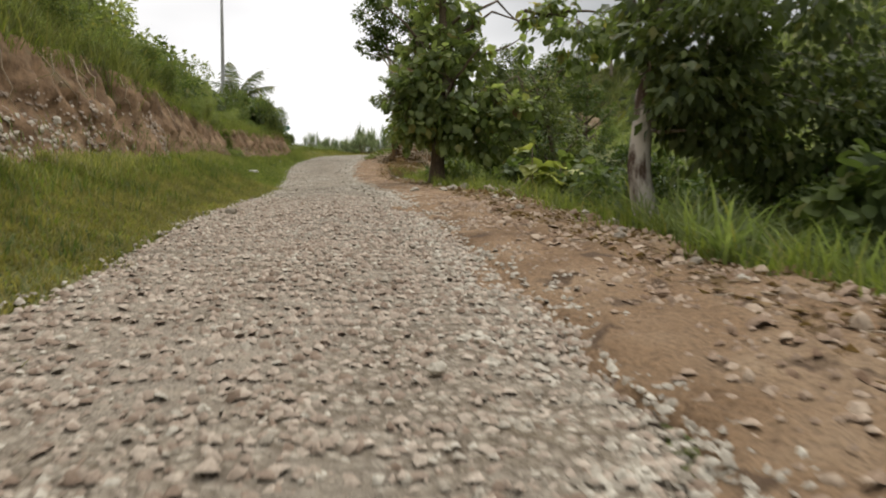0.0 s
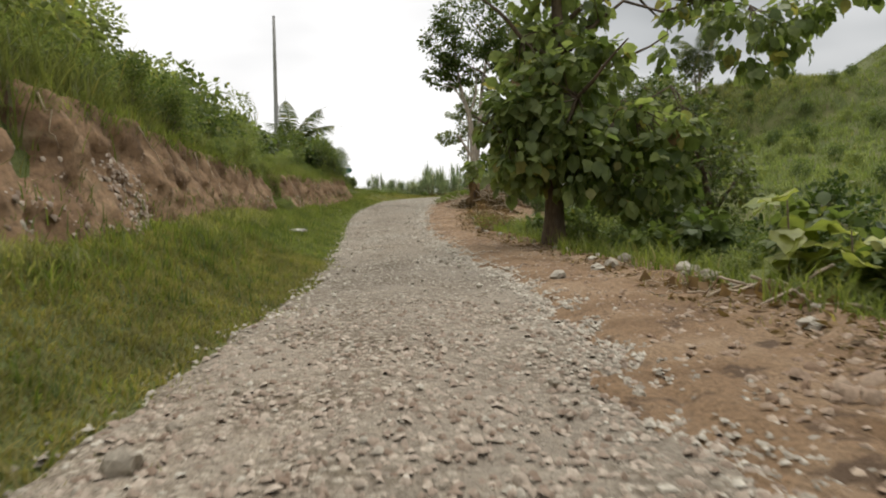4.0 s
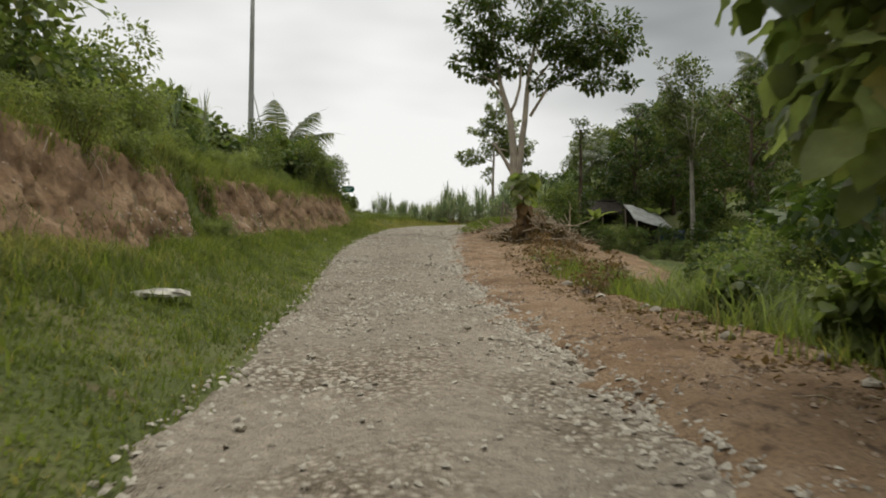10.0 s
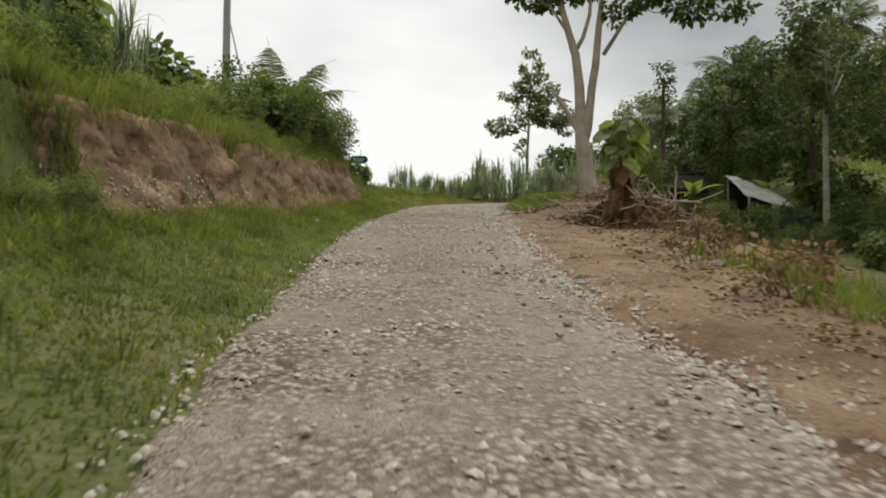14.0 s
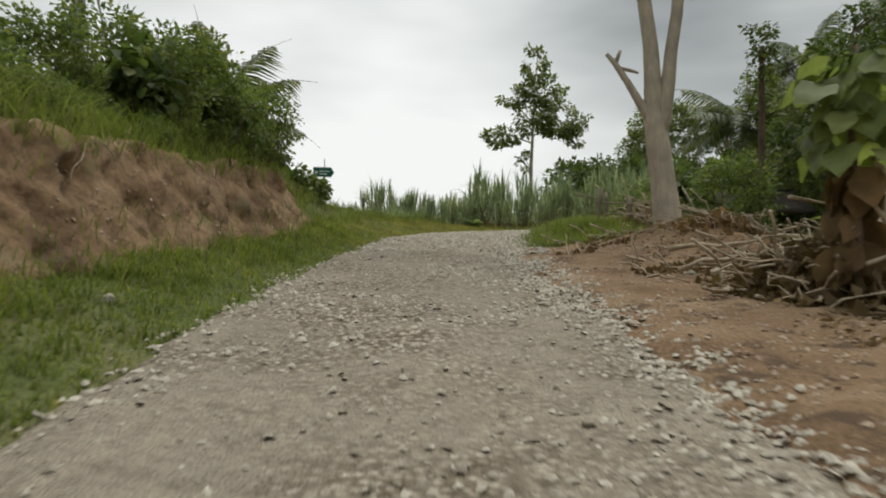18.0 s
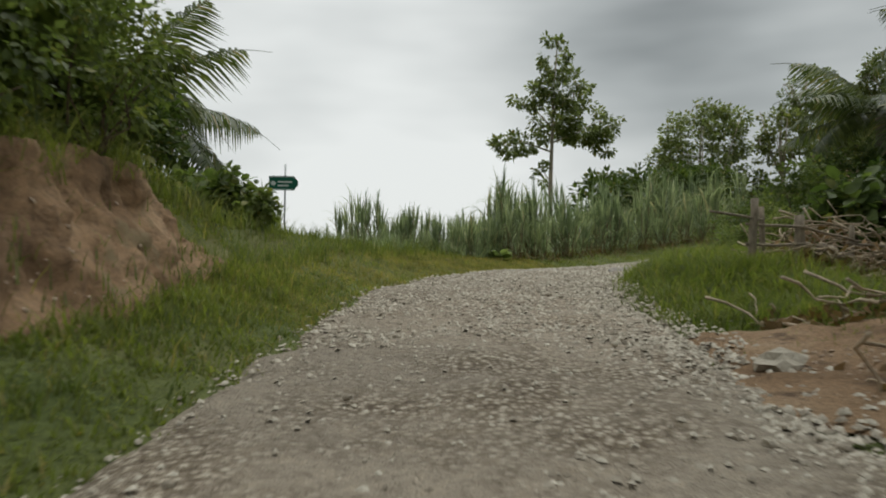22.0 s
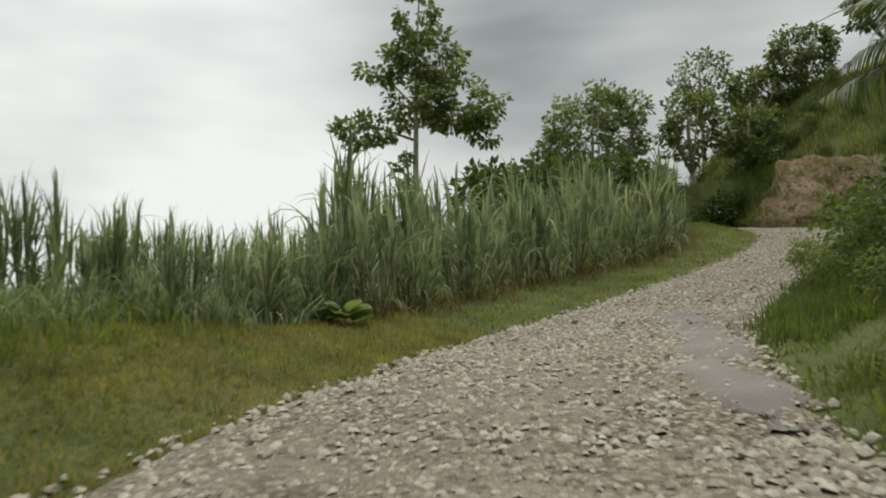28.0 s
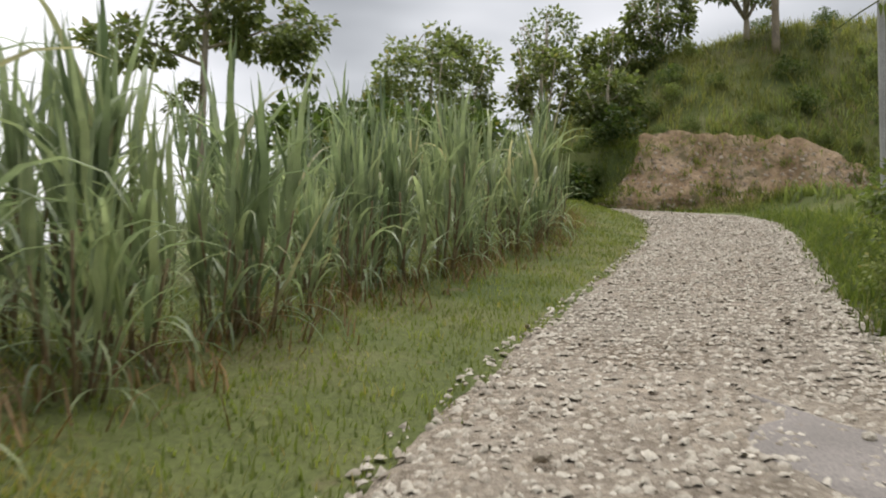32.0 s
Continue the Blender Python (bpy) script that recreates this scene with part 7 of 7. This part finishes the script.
LOGS = []
for k_ in range(4):
    r_ = np.random.default_rng(830 + k_)
    LOGS.append(tube_mesh("log", bent(r_, (-0.45, 0, 0), (0.45, 0, 0), 5, 0.03), np.array([0.11, 0.115, 0.105, 0.11, 0.10]) * r_.uniform(0.75, 1.15), M_post, 10, 0.05, r_))


def log_pile():
    rng = np.random.default_rng(840)
    cx, cy = -6.6, 67.9
    z = gz(cx, cy)
    t = thing("log_pile", "rough pile of short weathered logs by the fence", "logs", pose(cx, cy, z, 0, 0, -20))
    for row in range(3):
        for k in range(5 - row):
            m = Matrix.Translation((rng.normal() * 0.12 + (k - 2.5 + row * 0.5) * 0.27, rng.normal() * 0.08, 0.09 + row * 0.19)) @ Matrix.Rotation(1.2 + rng.normal() * 0.35, 4, "Z") @ Matrix.Rotation(rng.normal() * 0.12, 4, "Y")
            put("log", LOGS[int(rng.integers(0, 4))], t, place=m)


log_pile()


def fence():
    rng = np.random.default_rng(850)
    base = (-8.25, 67.0)
    z = gz(*base)
    t = thing("fence", "crooked fence of rough weathered posts and bamboo rails", "fence", pose(*base, z))
    posts = [(0, 0, 1.25, 0.085), (0.25, 0.35, 1.1, 0.06), (1.05, 0.7, 0.95, 0.11), (2.1, 1.1, 1.1, 0.06), (3.2, 1.6, 1.1, 0.06), (4.3, 2.1, 1.05, 0.06)]
    for x, y, h, r in posts:
        g = gz(base[0] + x, base[1] + y) - z
        p = bent(rng, (x, y, g - 0.3), (x + rng.normal() * 0.05, y, g + h), 6, 0.02)
        put("post", tube_mesh("post", p, np.linspace(r, r * 0.8, 6), M_post, 9, 0.07, rng), t)
    for a, b, h in ((0, 2, 0.78), (0, 2, 0.42), (2, 3, 0.75), (2, 3, 0.4), (3, 4, 0.75), (3, 4, 0.4), (4, 5, 0.75), (4, 5, 0.4)):
        pa, pb = posts[a], posts[b]
        ga, gb = gz(base[0] + pa[0], base[1] + pa[1]) - z, gz(base[0] + pb[0], base[1] + pb[1]) - z
        p = bent(rng, (pa[0] - 0.1, pa[1] - 0.07, ga + h), (pb[0] + 0.1, pb[1] - 0.07, gb + h + rng.normal() * 0.05), 5, 0.015)
        put("rail", tube_mesh("rail", p, np.full(5, 0.028), M_post, 7), t)
    p = bent(rng, (-0.75, -0.2, 1.0), (0.2, 0.0, 0.86), 4, 0.01)
    put("rail", tube_mesh("rail", p, np.full(4, 0.025), M_post, 7), t)


fence()


def live_post():
    rng = np.random.default_rng(860)
    x, y = -3.65, 65.6
    z = gz(x, y)
    t = thing("live_post", "thin upright stake sprouting leaves at its top", "stake", pose(x, y, z))
    h = 11.9 - z
    put("stake", tube_mesh("stake", bent(rng, (0, 0, -0.3), (0.1, 0, h - 0.7), 7, 0.008), np.linspace(0.14, 0.07, 7), M_bark_brown, 8), t)
    v, f, c = foliage(rng, [((0.1, 0, h - 0.5), (0.42, 0.4, 0.6), 22, 14, 0.22), ((0.15, 0, h - 1.4), (0.45, 0.4, 0.4), 12, 14, 0.22)], 0.16, 0.4)
    put("sprout", np_mesh("sprout", v, f, M_tree_leaf), t)


live_post()


def slab_between(a, b, c, d, thick):
    """A thin sheet with the four corners a, b, c, d, gently uneven."""
    a, b, c, d = (np.asarray(q, float) for q in (a, b, c, d))
    n, m = 9, 7
    rng = np.random.default_rng(int(abs(a[0] * 100)) + 7)
    u, w = np.meshgrid(np.linspace(0, 1, n), np.linspace(0, 1, m))
    p = (a * ((1 - u) * (1 - w)).ravel()[:, None] + b * (u * (1 - w)).ravel()[:, None] + c * (u * w).ravel()[:, None] + d * ((1 - u) * w).ravel()[:, None])
    p[:, 2] += rng.normal(size=len(p)) * 0.03 - 0.12 * (np.sin(u * math.pi) * np.sin(w * math.pi)).ravel()
    low = p - np.array([0, 0, thick])
    i = (np.arange(m - 1)[:, None] * n + np.arange(n - 1)[None]).ravel()
    f1 = np.stack([i, i + 1, i + n + 1, i + n], 1)
    f2 = f1[:, ::-1] + len(p)
    rim = list(range(n)) + [r * n + n - 1 for r in range(1, m)] + [(m - 1) * n + k for k in range(n - 2, -1, -1)] + [r * n for r in range(m - 2, 0, -1)]
    f3 = np.array([(rim[k], rim[k - 1], rim[k - 1] + len(p), rim[k] + len(p)) for k in range(len(rim))])
    return np.vstack([p, low]), np.concatenate([f1, f2, f3])


def tarp_shelter():
    x, y = -0.1, 62.2
    z = gz(x, y)
    t = thing("tarp_shelter", "makeshift shelter with a faded tarpaulin roof", "shelter", pose(x, y, z, 0, 0, 18))
    zl, zr = 6.55 - z, 5.75 - z
    v, f = slab_between((-0.9, -0.4, zl - 0.95), (1.2, -0.4, zr - 0.55), (1.35, 1.6, zr + 0.35), (-0.75, 1.6, zl + 0.12), 0.02)
    put("roof_sheet", np_mesh("roof_sheet", v, f, M_tarp, True), t)
    for px, py, h in ((-0.82, -0.35, zl - 0.95), (1.12, -0.35, zr - 0.55), (1.27, 1.5, zr + 0.28), (-0.67, 1.5, zl + 0.05)):
        put("post", tube_mesh("post", [(px, py, -0.4), (px + 0.02, py, h * 0.5), (px, py, h)], [0.05, 0.045, 0.04], M_post, 8), t)
    v, f = slab_between((0.5, -0.3, -0.1), (1.9, -0.3, -0.1), (1.9, -0.26, zr - 0.62), (0.5, -0.26, zr - 0.55), 0.02)
    put("side_sheet", np_mesh("side_sheet", v, f, M_blue, True), t, "dark blue tarpaulin")
    v, f = slab_between((-0.8, 1.52, -0.2), (1.3, 1.52, -0.2), (1.25, 1.54, zr + 0.2), (-0.75, 1.54, zl), 0.03)
    put("back_sheet", np_mesh("back_sheet", v, f, M_thatch, True), t, "dark plaited back wall")


tarp_shelter()
for k_, (x_, y_, s_) in enumerate(((-1.5, 61.2, 0.55), (0.6, 60.7, 0.55), (-0.7, 60.9, 0.6), (1.6, 60.8, 0.7), (2.4, 59.6, 0.8), (-1.9, 60.1, 0.55), (0.2, 59.4, 0.6), (-1.2, 58.4, 0.5), (-2.2, 62.0, 0.9), (-1.6, 62.6, 1.0), (-2.8, 60.6, 0.6), (-0.4, 58.0, 0.55), (1.0, 58.6, 0.7), (-2.6, 57.2, 0.4))):
    add_bush((BUSHES, DARK, LIGHT)[k_ % 3], k_ % 2, x_, y_, s_, k_, "leafy shrub growing before the shelter", "shrubs before the shelter")


def thatch_hut():
    x, y = -2.2, 72.6
    z = gz(x, y)
    t = thing("thatch_hut", "low open hut with a dark sagging thatched roof", "hut", pose(x, y, z, 0, 0, 12))
    e, r = 6.75 - z, 7.65 - z
    for a, b, nm in ((-1.0, 1, "front"), (1.0, -1, "back")):
        v, f = slab_between((-1.8, a * 1.4, e), (1.8, a * 1.4, e + 0.05), (1.6, 0, r), (-1.6, 0, r + 0.05), 0.16)
        put("thatch_" + nm, np_mesh("thatch", v, f, M_thatch, True), t)
    put("ridge", tube_mesh("ridge", [(-1.7, 0, r + 0.02), (0, 0, r - 0.02), (1.7, 0, r + 0.02)], [0.09, 0.1, 0.09], M_thatch, 8), t)
    for px in (-1.5, 0, 1.5):
        for py in (-1.15, 1.15):
            put("post", tube_mesh("post", [(px, py, -0.3), (px, py, e + 0.12)], [0.06, 0.05], M_post, 8), t)
    v, f = slab_between((-1.5, 1.05, 0.0), (1.5, 1.05, 0.0), (1.5, 1.1, e), (-1.5, 1.1, e), 0.04)
    put("back_wall", np_mesh("back_wall", v, f, M_thatch, True), t)


thatch_hut()


def plastic_bag():
    rng = np.random.default_rng(870)
    x, y = -9.5, 29.8
    bm = bmesh.new()
    bmesh.ops.create_icosphere(bm, subdivisions=3, radius=1.0)
    for v in bm.verts:
        k = 1 + 0.28 * noise.fractal(v.co * 2.0, 1.0, 2.0, 3) + 0.02 * rng.normal()
        v.co = Vector((v.co.x * 0.38 * k, v.co.y * 0.17 * k, max(-0.03, v.co.z * 0.07 * k + 0.02 * noise.noise(v.co * 5))))
    me = bpy.data.meshes.new("plastic_bag")
    bm.to_mesh(me)
    bm.free()
    me.materials.append(M_plastic)
    ob = put("plastic_bag", me, place=pose(x, y, gz(x, y) + 0.08, 0, 0, 60))
    tagged(ob, "crumpled dirty white plastic sack lying in the grass", "bag")


plastic_bag()

# ---- stones ----
ROCKS = [rock_mesh("rock", 900 + k, M_stone, 0.16, 2) for k in range(5)]


def loose_rocks():
    rng = np.random.default_rng(905)
    spots = [(-0.9, 20.6, 0.17), (-1.15, 20.2, 0.12), (-1.8, 18.8, 0.14), (-0.6, 21.4, 0.15), (0.1, 19.4, 0.2), (0.3, 18.9, 0.16), (-3.9, 11.2, 0.13), (-9.9, 59.6, 0.2), (-7.1, 54.0, 0.14), (-6.8, 53.6, 0.12), (-7.5, 53.9, 0.1), (-13.6, 48.8, 0.09)]
    for y in np.arange(4, 47, 1.1):
        i = station(y)
        u = ROAD[i, 3] + np.interp(y, SHOULDER_Y, SHOULDER) + rng.uniform(-0.7, 0.2)
        q = ROAD[i, :2] - u * LEFT[i]
        spots.append((q[0], q[1], rng.uniform(0.06, 0.13)))
    for x, y, r in spots:
        lift = 0.075 if x > -9 or y > 50 else 0.02
        ob = put("rock", ROCKS[int(rng.integers(0, 5))], place=pose(x, y, gz(x, y) + lift + r * 0.2, 0, 0, rng.uniform(0, 360)) @ Matrix.Scale(r, 4))
        tagged(ob, "pale rough limestone rock lying on the dirt", "rock", "rocks beside the track")


loose_rocks()


def rubble():
    rng = np.random.default_rng(920)
    # gravel over the whole width of the track, thicker along its edges
    slide = lambda i: TAN[i] * rng.uniform(-0.16, 0.16, (len(i), 1))
    n = 40000
    i = rng.integers(station(-1), station(97), n)
    e = rng.uniform(0, 1, n)
    edge = rng.uniform(0, 1, n) < 0.34
    u = np.where(edge, -(1.03 - 0.4 * e), rng.uniform(-1, 1.06, n)) * ROAD[i, 3] * 1.02
    keep = ~((ROAD[i, 1] > 71) & (ROAD[i, 1] < 79) & (u < -1.2) & (rng.uniform(0, 1, n) < 0.75))
    keep &= ~((ROAD[i, 1] > 10) & (ROAD[i, 1] < 60) & (np.abs(u) < 0.8 * ROAD[i, 3]) & (rng.uniform(0, 1, n) < 0.5))
    i, u = i[keep], u[keep]
    p = ROAD[i, :2] + u[:, None] * LEFT[i] + slide(i)
    z = ROAD[i, 2] + 0.03 * lumps(p[:, 0], p[:, 1], 1.9) - 0.035 * np.exp(-((np.abs(u) - 0.75) / 0.35) ** 2) + 0.02 + 0.05 * (1 - (u / ROAD[i, 3]) ** 2)
    stones_stuff("gravel", "loose crushed limestone scattered over the track", p, z, rng.uniform(0.009, 0.036, len(i)) * np.where(np.abs(u) > ROAD[i, 3] * 0.75, 1.15, 1.0) * (1 + 0.35 * sstep(ROAD[i, 1], 62, 70)), 921, M_stone)
    # coarser loose stone on the lower part of the track
    n = 17000
    i = rng.integers(station(0), station(17), n)
    i = i[rng.uniform(0, 1, n) < 1 - 0.75 * sstep(ROAD[i, 1], 8, 16)]
    u = rng.uniform(-1.03, 0.94, len(i)) * ROAD[i, 3]
    p = ROAD[i, :2] + u[:, None] * LEFT[i] + slide(i)
    z = ROAD[i, 2] + 0.03 * lumps(p[:, 0], p[:, 1], 1.9) - 0.035 * np.exp(-((np.abs(u) - 0.75) / 0.35) ** 2) + 0.02 + 0.05 * (1 - (u / ROAD[i, 3]) ** 2)
    stones_stuff("coarse_gravel", "coarse pale broken stone loose on the track", p, z, rng.uniform(0.014, 0.044, len(i)), 929, M_scree)
    # broken stone packed over the upper part, and in patches between
    n = 24000
    i = np.r_[rng.integers(station(61), station(96), n), rng.integers(station(16), station(62), 12000)]
    u = rng.uniform(-1.0, 0.93, len(i)) * ROAD[i, 3]
    p = ROAD[i, :2] + u[:, None] * LEFT[i] + slide(i)
    keep = np.array([noise.noise(Vector((x * 0.6, y * 0.35, 8.2))) for x, y in p]) > np.where(ROAD[i, 1] > 63, -0.6, 0.12)
    keep &= ~((ROAD[i, 1] > 71) & (ROAD[i, 1] < 79) & (u < -1.1) & (rng.uniform(0, 1, len(i)) < 0.72))
    i, u, p = i[keep], u[keep], p[keep]
    z = ROAD[i, 2] + 0.03 * lumps(p[:, 0], p[:, 1], 1.9) - 0.035 * np.exp(-((np.abs(u) - 0.75) / 0.35) ** 2) + 0.02 + 0.05 * (1 - (u / ROAD[i, 3]) ** 2)
    stones_stuff("broken_stone", "flat pieces of broken limestone packed into the track", p, z - 0.006, rng.uniform(0.016, 0.05, len(i)), 932, M_stone)
    i = rng.integers(station(1), station(13), 700)
    u = -(ROAD[i, 3] + rng.uniform(0.7, 2.6, len(i)))
    p = ROAD[i, :2] + u[:, None] * LEFT[i] + slide(i)
    stones_stuff("dirt_clods", "broken lumps of brown earth heaped on the shoulder", p, land(p[:, 0], p[:, 1]) + 0.08, 0.015 + 0.075 * rng.uniform(0, 1, len(i)) ** 2, 933, M_brownstone)
    # the pale rubble band on the downhill edge
    n = 12500
    i = rng.integers(station(0), station(68), n)
    u = -(ROAD[i, 3] + rng.normal(size=n) * (0.2 + 0.14 * sstep(ROAD[i, 1], 46, 52) - 0.06 * sstep(ROAD[i, 1], 57, 62)) - 0.05 - 0.12 * sstep(ROAD[i, 1], 46, 52))
    p = ROAD[i, :2] + u[:, None] * LEFT[i] + slide(i)
    stones_stuff("edge_rubble", "band of pale broken limestone along the edge", p, np.maximum(land(p[:, 0], p[:, 1]) + 0.06, ROAD[i, 2] + 0.01), rng.uniform(0.016, 0.036, n) * (1 + 0.5 * sstep(ROAD[i, 1], 44, 52) - 0.4 * sstep(ROAD[i, 1], 60, 66)), 922, M_stone)
    # brown rubble on the shoulder and at the foot of the bank
    i = rng.integers(station(0), station(60), 13000)
    u = -(ROAD[i, 3] + rng.uniform(0.2, 2.9, len(i)))
    p = ROAD[i, :2] + u[:, None] * LEFT[i] + slide(i)
    stones_stuff("shoulder_rubble", "brown clods and stones on the dirt shoulder", p, land(p[:, 0], p[:, 1]) + 0.07, rng.uniform(0.01, 0.036, len(i)) * np.where(ROAD[i, 1] < 14, 1.35, 1.0), 923, M_brownstone)
    # stones in the face of the bank: brown all along, pale scree where it has slipped
    grid, cy, far_face = BANK_FACE
    for name, label, n, y0, y1, top, lo, hi, mat, seed in (("bank_stones", "stones stuck in the clay face of the bank", 2200, 0, 62, 20, 0.010, 0.04, M_brownstone, 924), ("bank_scree", "pale broken stones slipping down the clay bank", 1000, 5, 19, 17, 0.02, 0.075, M_scree, 925), ("bank_scree", "pale broken stones slipping down the clay bank", 520, 5, 17, 13, 0.03, 0.085, M_stone, 931), ("bank_scree", "pale broken stones slipping down the clay bank", 700, 18.5, 21.5, 18, 0.02, 0.06, M_scree, 928), ("bank_scree", "pale broken stones slipping down the clay bank", 1400, 34, 50, 14, 0.015, 0.055, M_scree, 926)):
        pale = mat is not M_brownstone
        pool = np.where((cy > y0) & (cy < y1))[0][:-1]
        k = pool[(np.clip(np.where(rng.uniform(0, 1, n) < 0.5, rng.beta(2.2, 2.6, n), rng.normal(size=n) * 0.13 + 0.33 + 0.3 * rng.integers(0, 2, n)), 0, 1) * (len(pool) - 1)).astype(int)] if pale else rng.choice(pool, n)
        j = (rng.uniform(0, 1, n) ** 1.3 * top).astype(int)
        w1, w2 = rng.uniform(0, 1, (n, 1)), rng.uniform(0, 1, (n, 1))
        q = (grid[k, j] * (1 - w1) + grid[k + 1, j] * w1) * (1 - w2) + (grid[k, j + 1] * (1 - w1) + grid[k + 1, j + 1] * w1) * w2
        out = -LEFT[[station(y) for y in cy[k]]]
        stones_stuff(name, label, q[:, :2], q[:, 2], rng.uniform(lo, hi, n), seed, mat, np.c_[out * 0.8, np.full(n, 0.6)])
    n = 900
    k, j = rng.integers(0, far_face.shape[0] - 1, n), (rng.uniform(0, 1, n) * 20).astype(int)
    q = far_face[k, j] + (far_face[k + 1, j + 1] - far_face[k, j]) * rng.uniform(0, 1, (n, 1))
    stones_stuff("bank_scree", "pale stones in the far clay cut", q[:, :2], q[:, 2], rng.uniform(0.03, 0.12, n), 927, M_scree, np.tile((-0.3, -0.74, 0.6), (n, 1)))
    # litter on the shoulder
    n = 9500
    i = rng.integers(station(1), station(62), n)
    u = -(ROAD[i, 3] + rng.uniform(0.25, 1.0, n) ** 0.6 * (np.interp(ROAD[i, 1], SHOULDER_Y, SHOULDER) + 0.3))
    p = ROAD[i, :2] + u[:, None] * LEFT[i] + slide(i)
    q = np.c_[p, land(p[:, 0], p[:, 1]) + 0.085]
    flat = rng.normal(size=(n, 3)) * np.array([1, 1, 0.2])
    v, f = scatter(LEAF_TINY, q, frames_from(flat, rng, spin=0.4), rng.uniform(0.04, 0.12, n) * np.where(ROAD[i, 1] < 14, 1.2, 1.0), 1.1)
    tagged(put("leaf_litter", np_mesh("leaf_litter", v, f, M_dead)), "fallen brown leaves on the dirt shoulder", "leaves", kind="stuff")
    pieces = []
    for k in range(260):
        w = q[int(rng.integers(0, n))]
        a = rng.uniform(0, 6.28)
        L = rng.uniform(0.12, 0.5)
        pieces.append(tube(bent(rng, w, w + np.array([math.cos(a) * L, math.sin(a) * L, rng.uniform(-0.01, 0.03)]), 4, 0.08), np.linspace(0.008, 0.004, 4), 4))
    sv, sf = joined(pieces)
    tagged(put("fallen_twigs", np_mesh("fallen_twigs", sv, sf, M_stick)), "dry twigs fallen on the dirt shoulder", "twigs", kind="stuff")
    # the nearest larger stones, one by one
    road = bpy.data.objects["road"]
    for k in range(290):
        i = int(rng.integers(station(3), station(88)))
        sd = rng.choice([-1, 1], p=[0.8, 0.2])
        u = sd * ROAD[i, 3] * rng.uniform(0.45, 1.05 if sd < 0 else 0.85)
        q = ROAD[i, :2] + u * LEFT[i] + TAN[i] * rng.uniform(-0.13, 0.13)
        zz = ROAD[i, 2] + 0.02 + 0.05 * (1 - min(1, abs(u) / ROAD[i, 3]) ** 2)
        put("stone", ROCKS[k % 5], road, place=pose(q[0], q[1], zz + 0.005, 0, 0, rng.uniform(0, 360)) @ Matrix.Scale(rng.uniform(0.03, 0.06), 4))


rubble()
join_far()
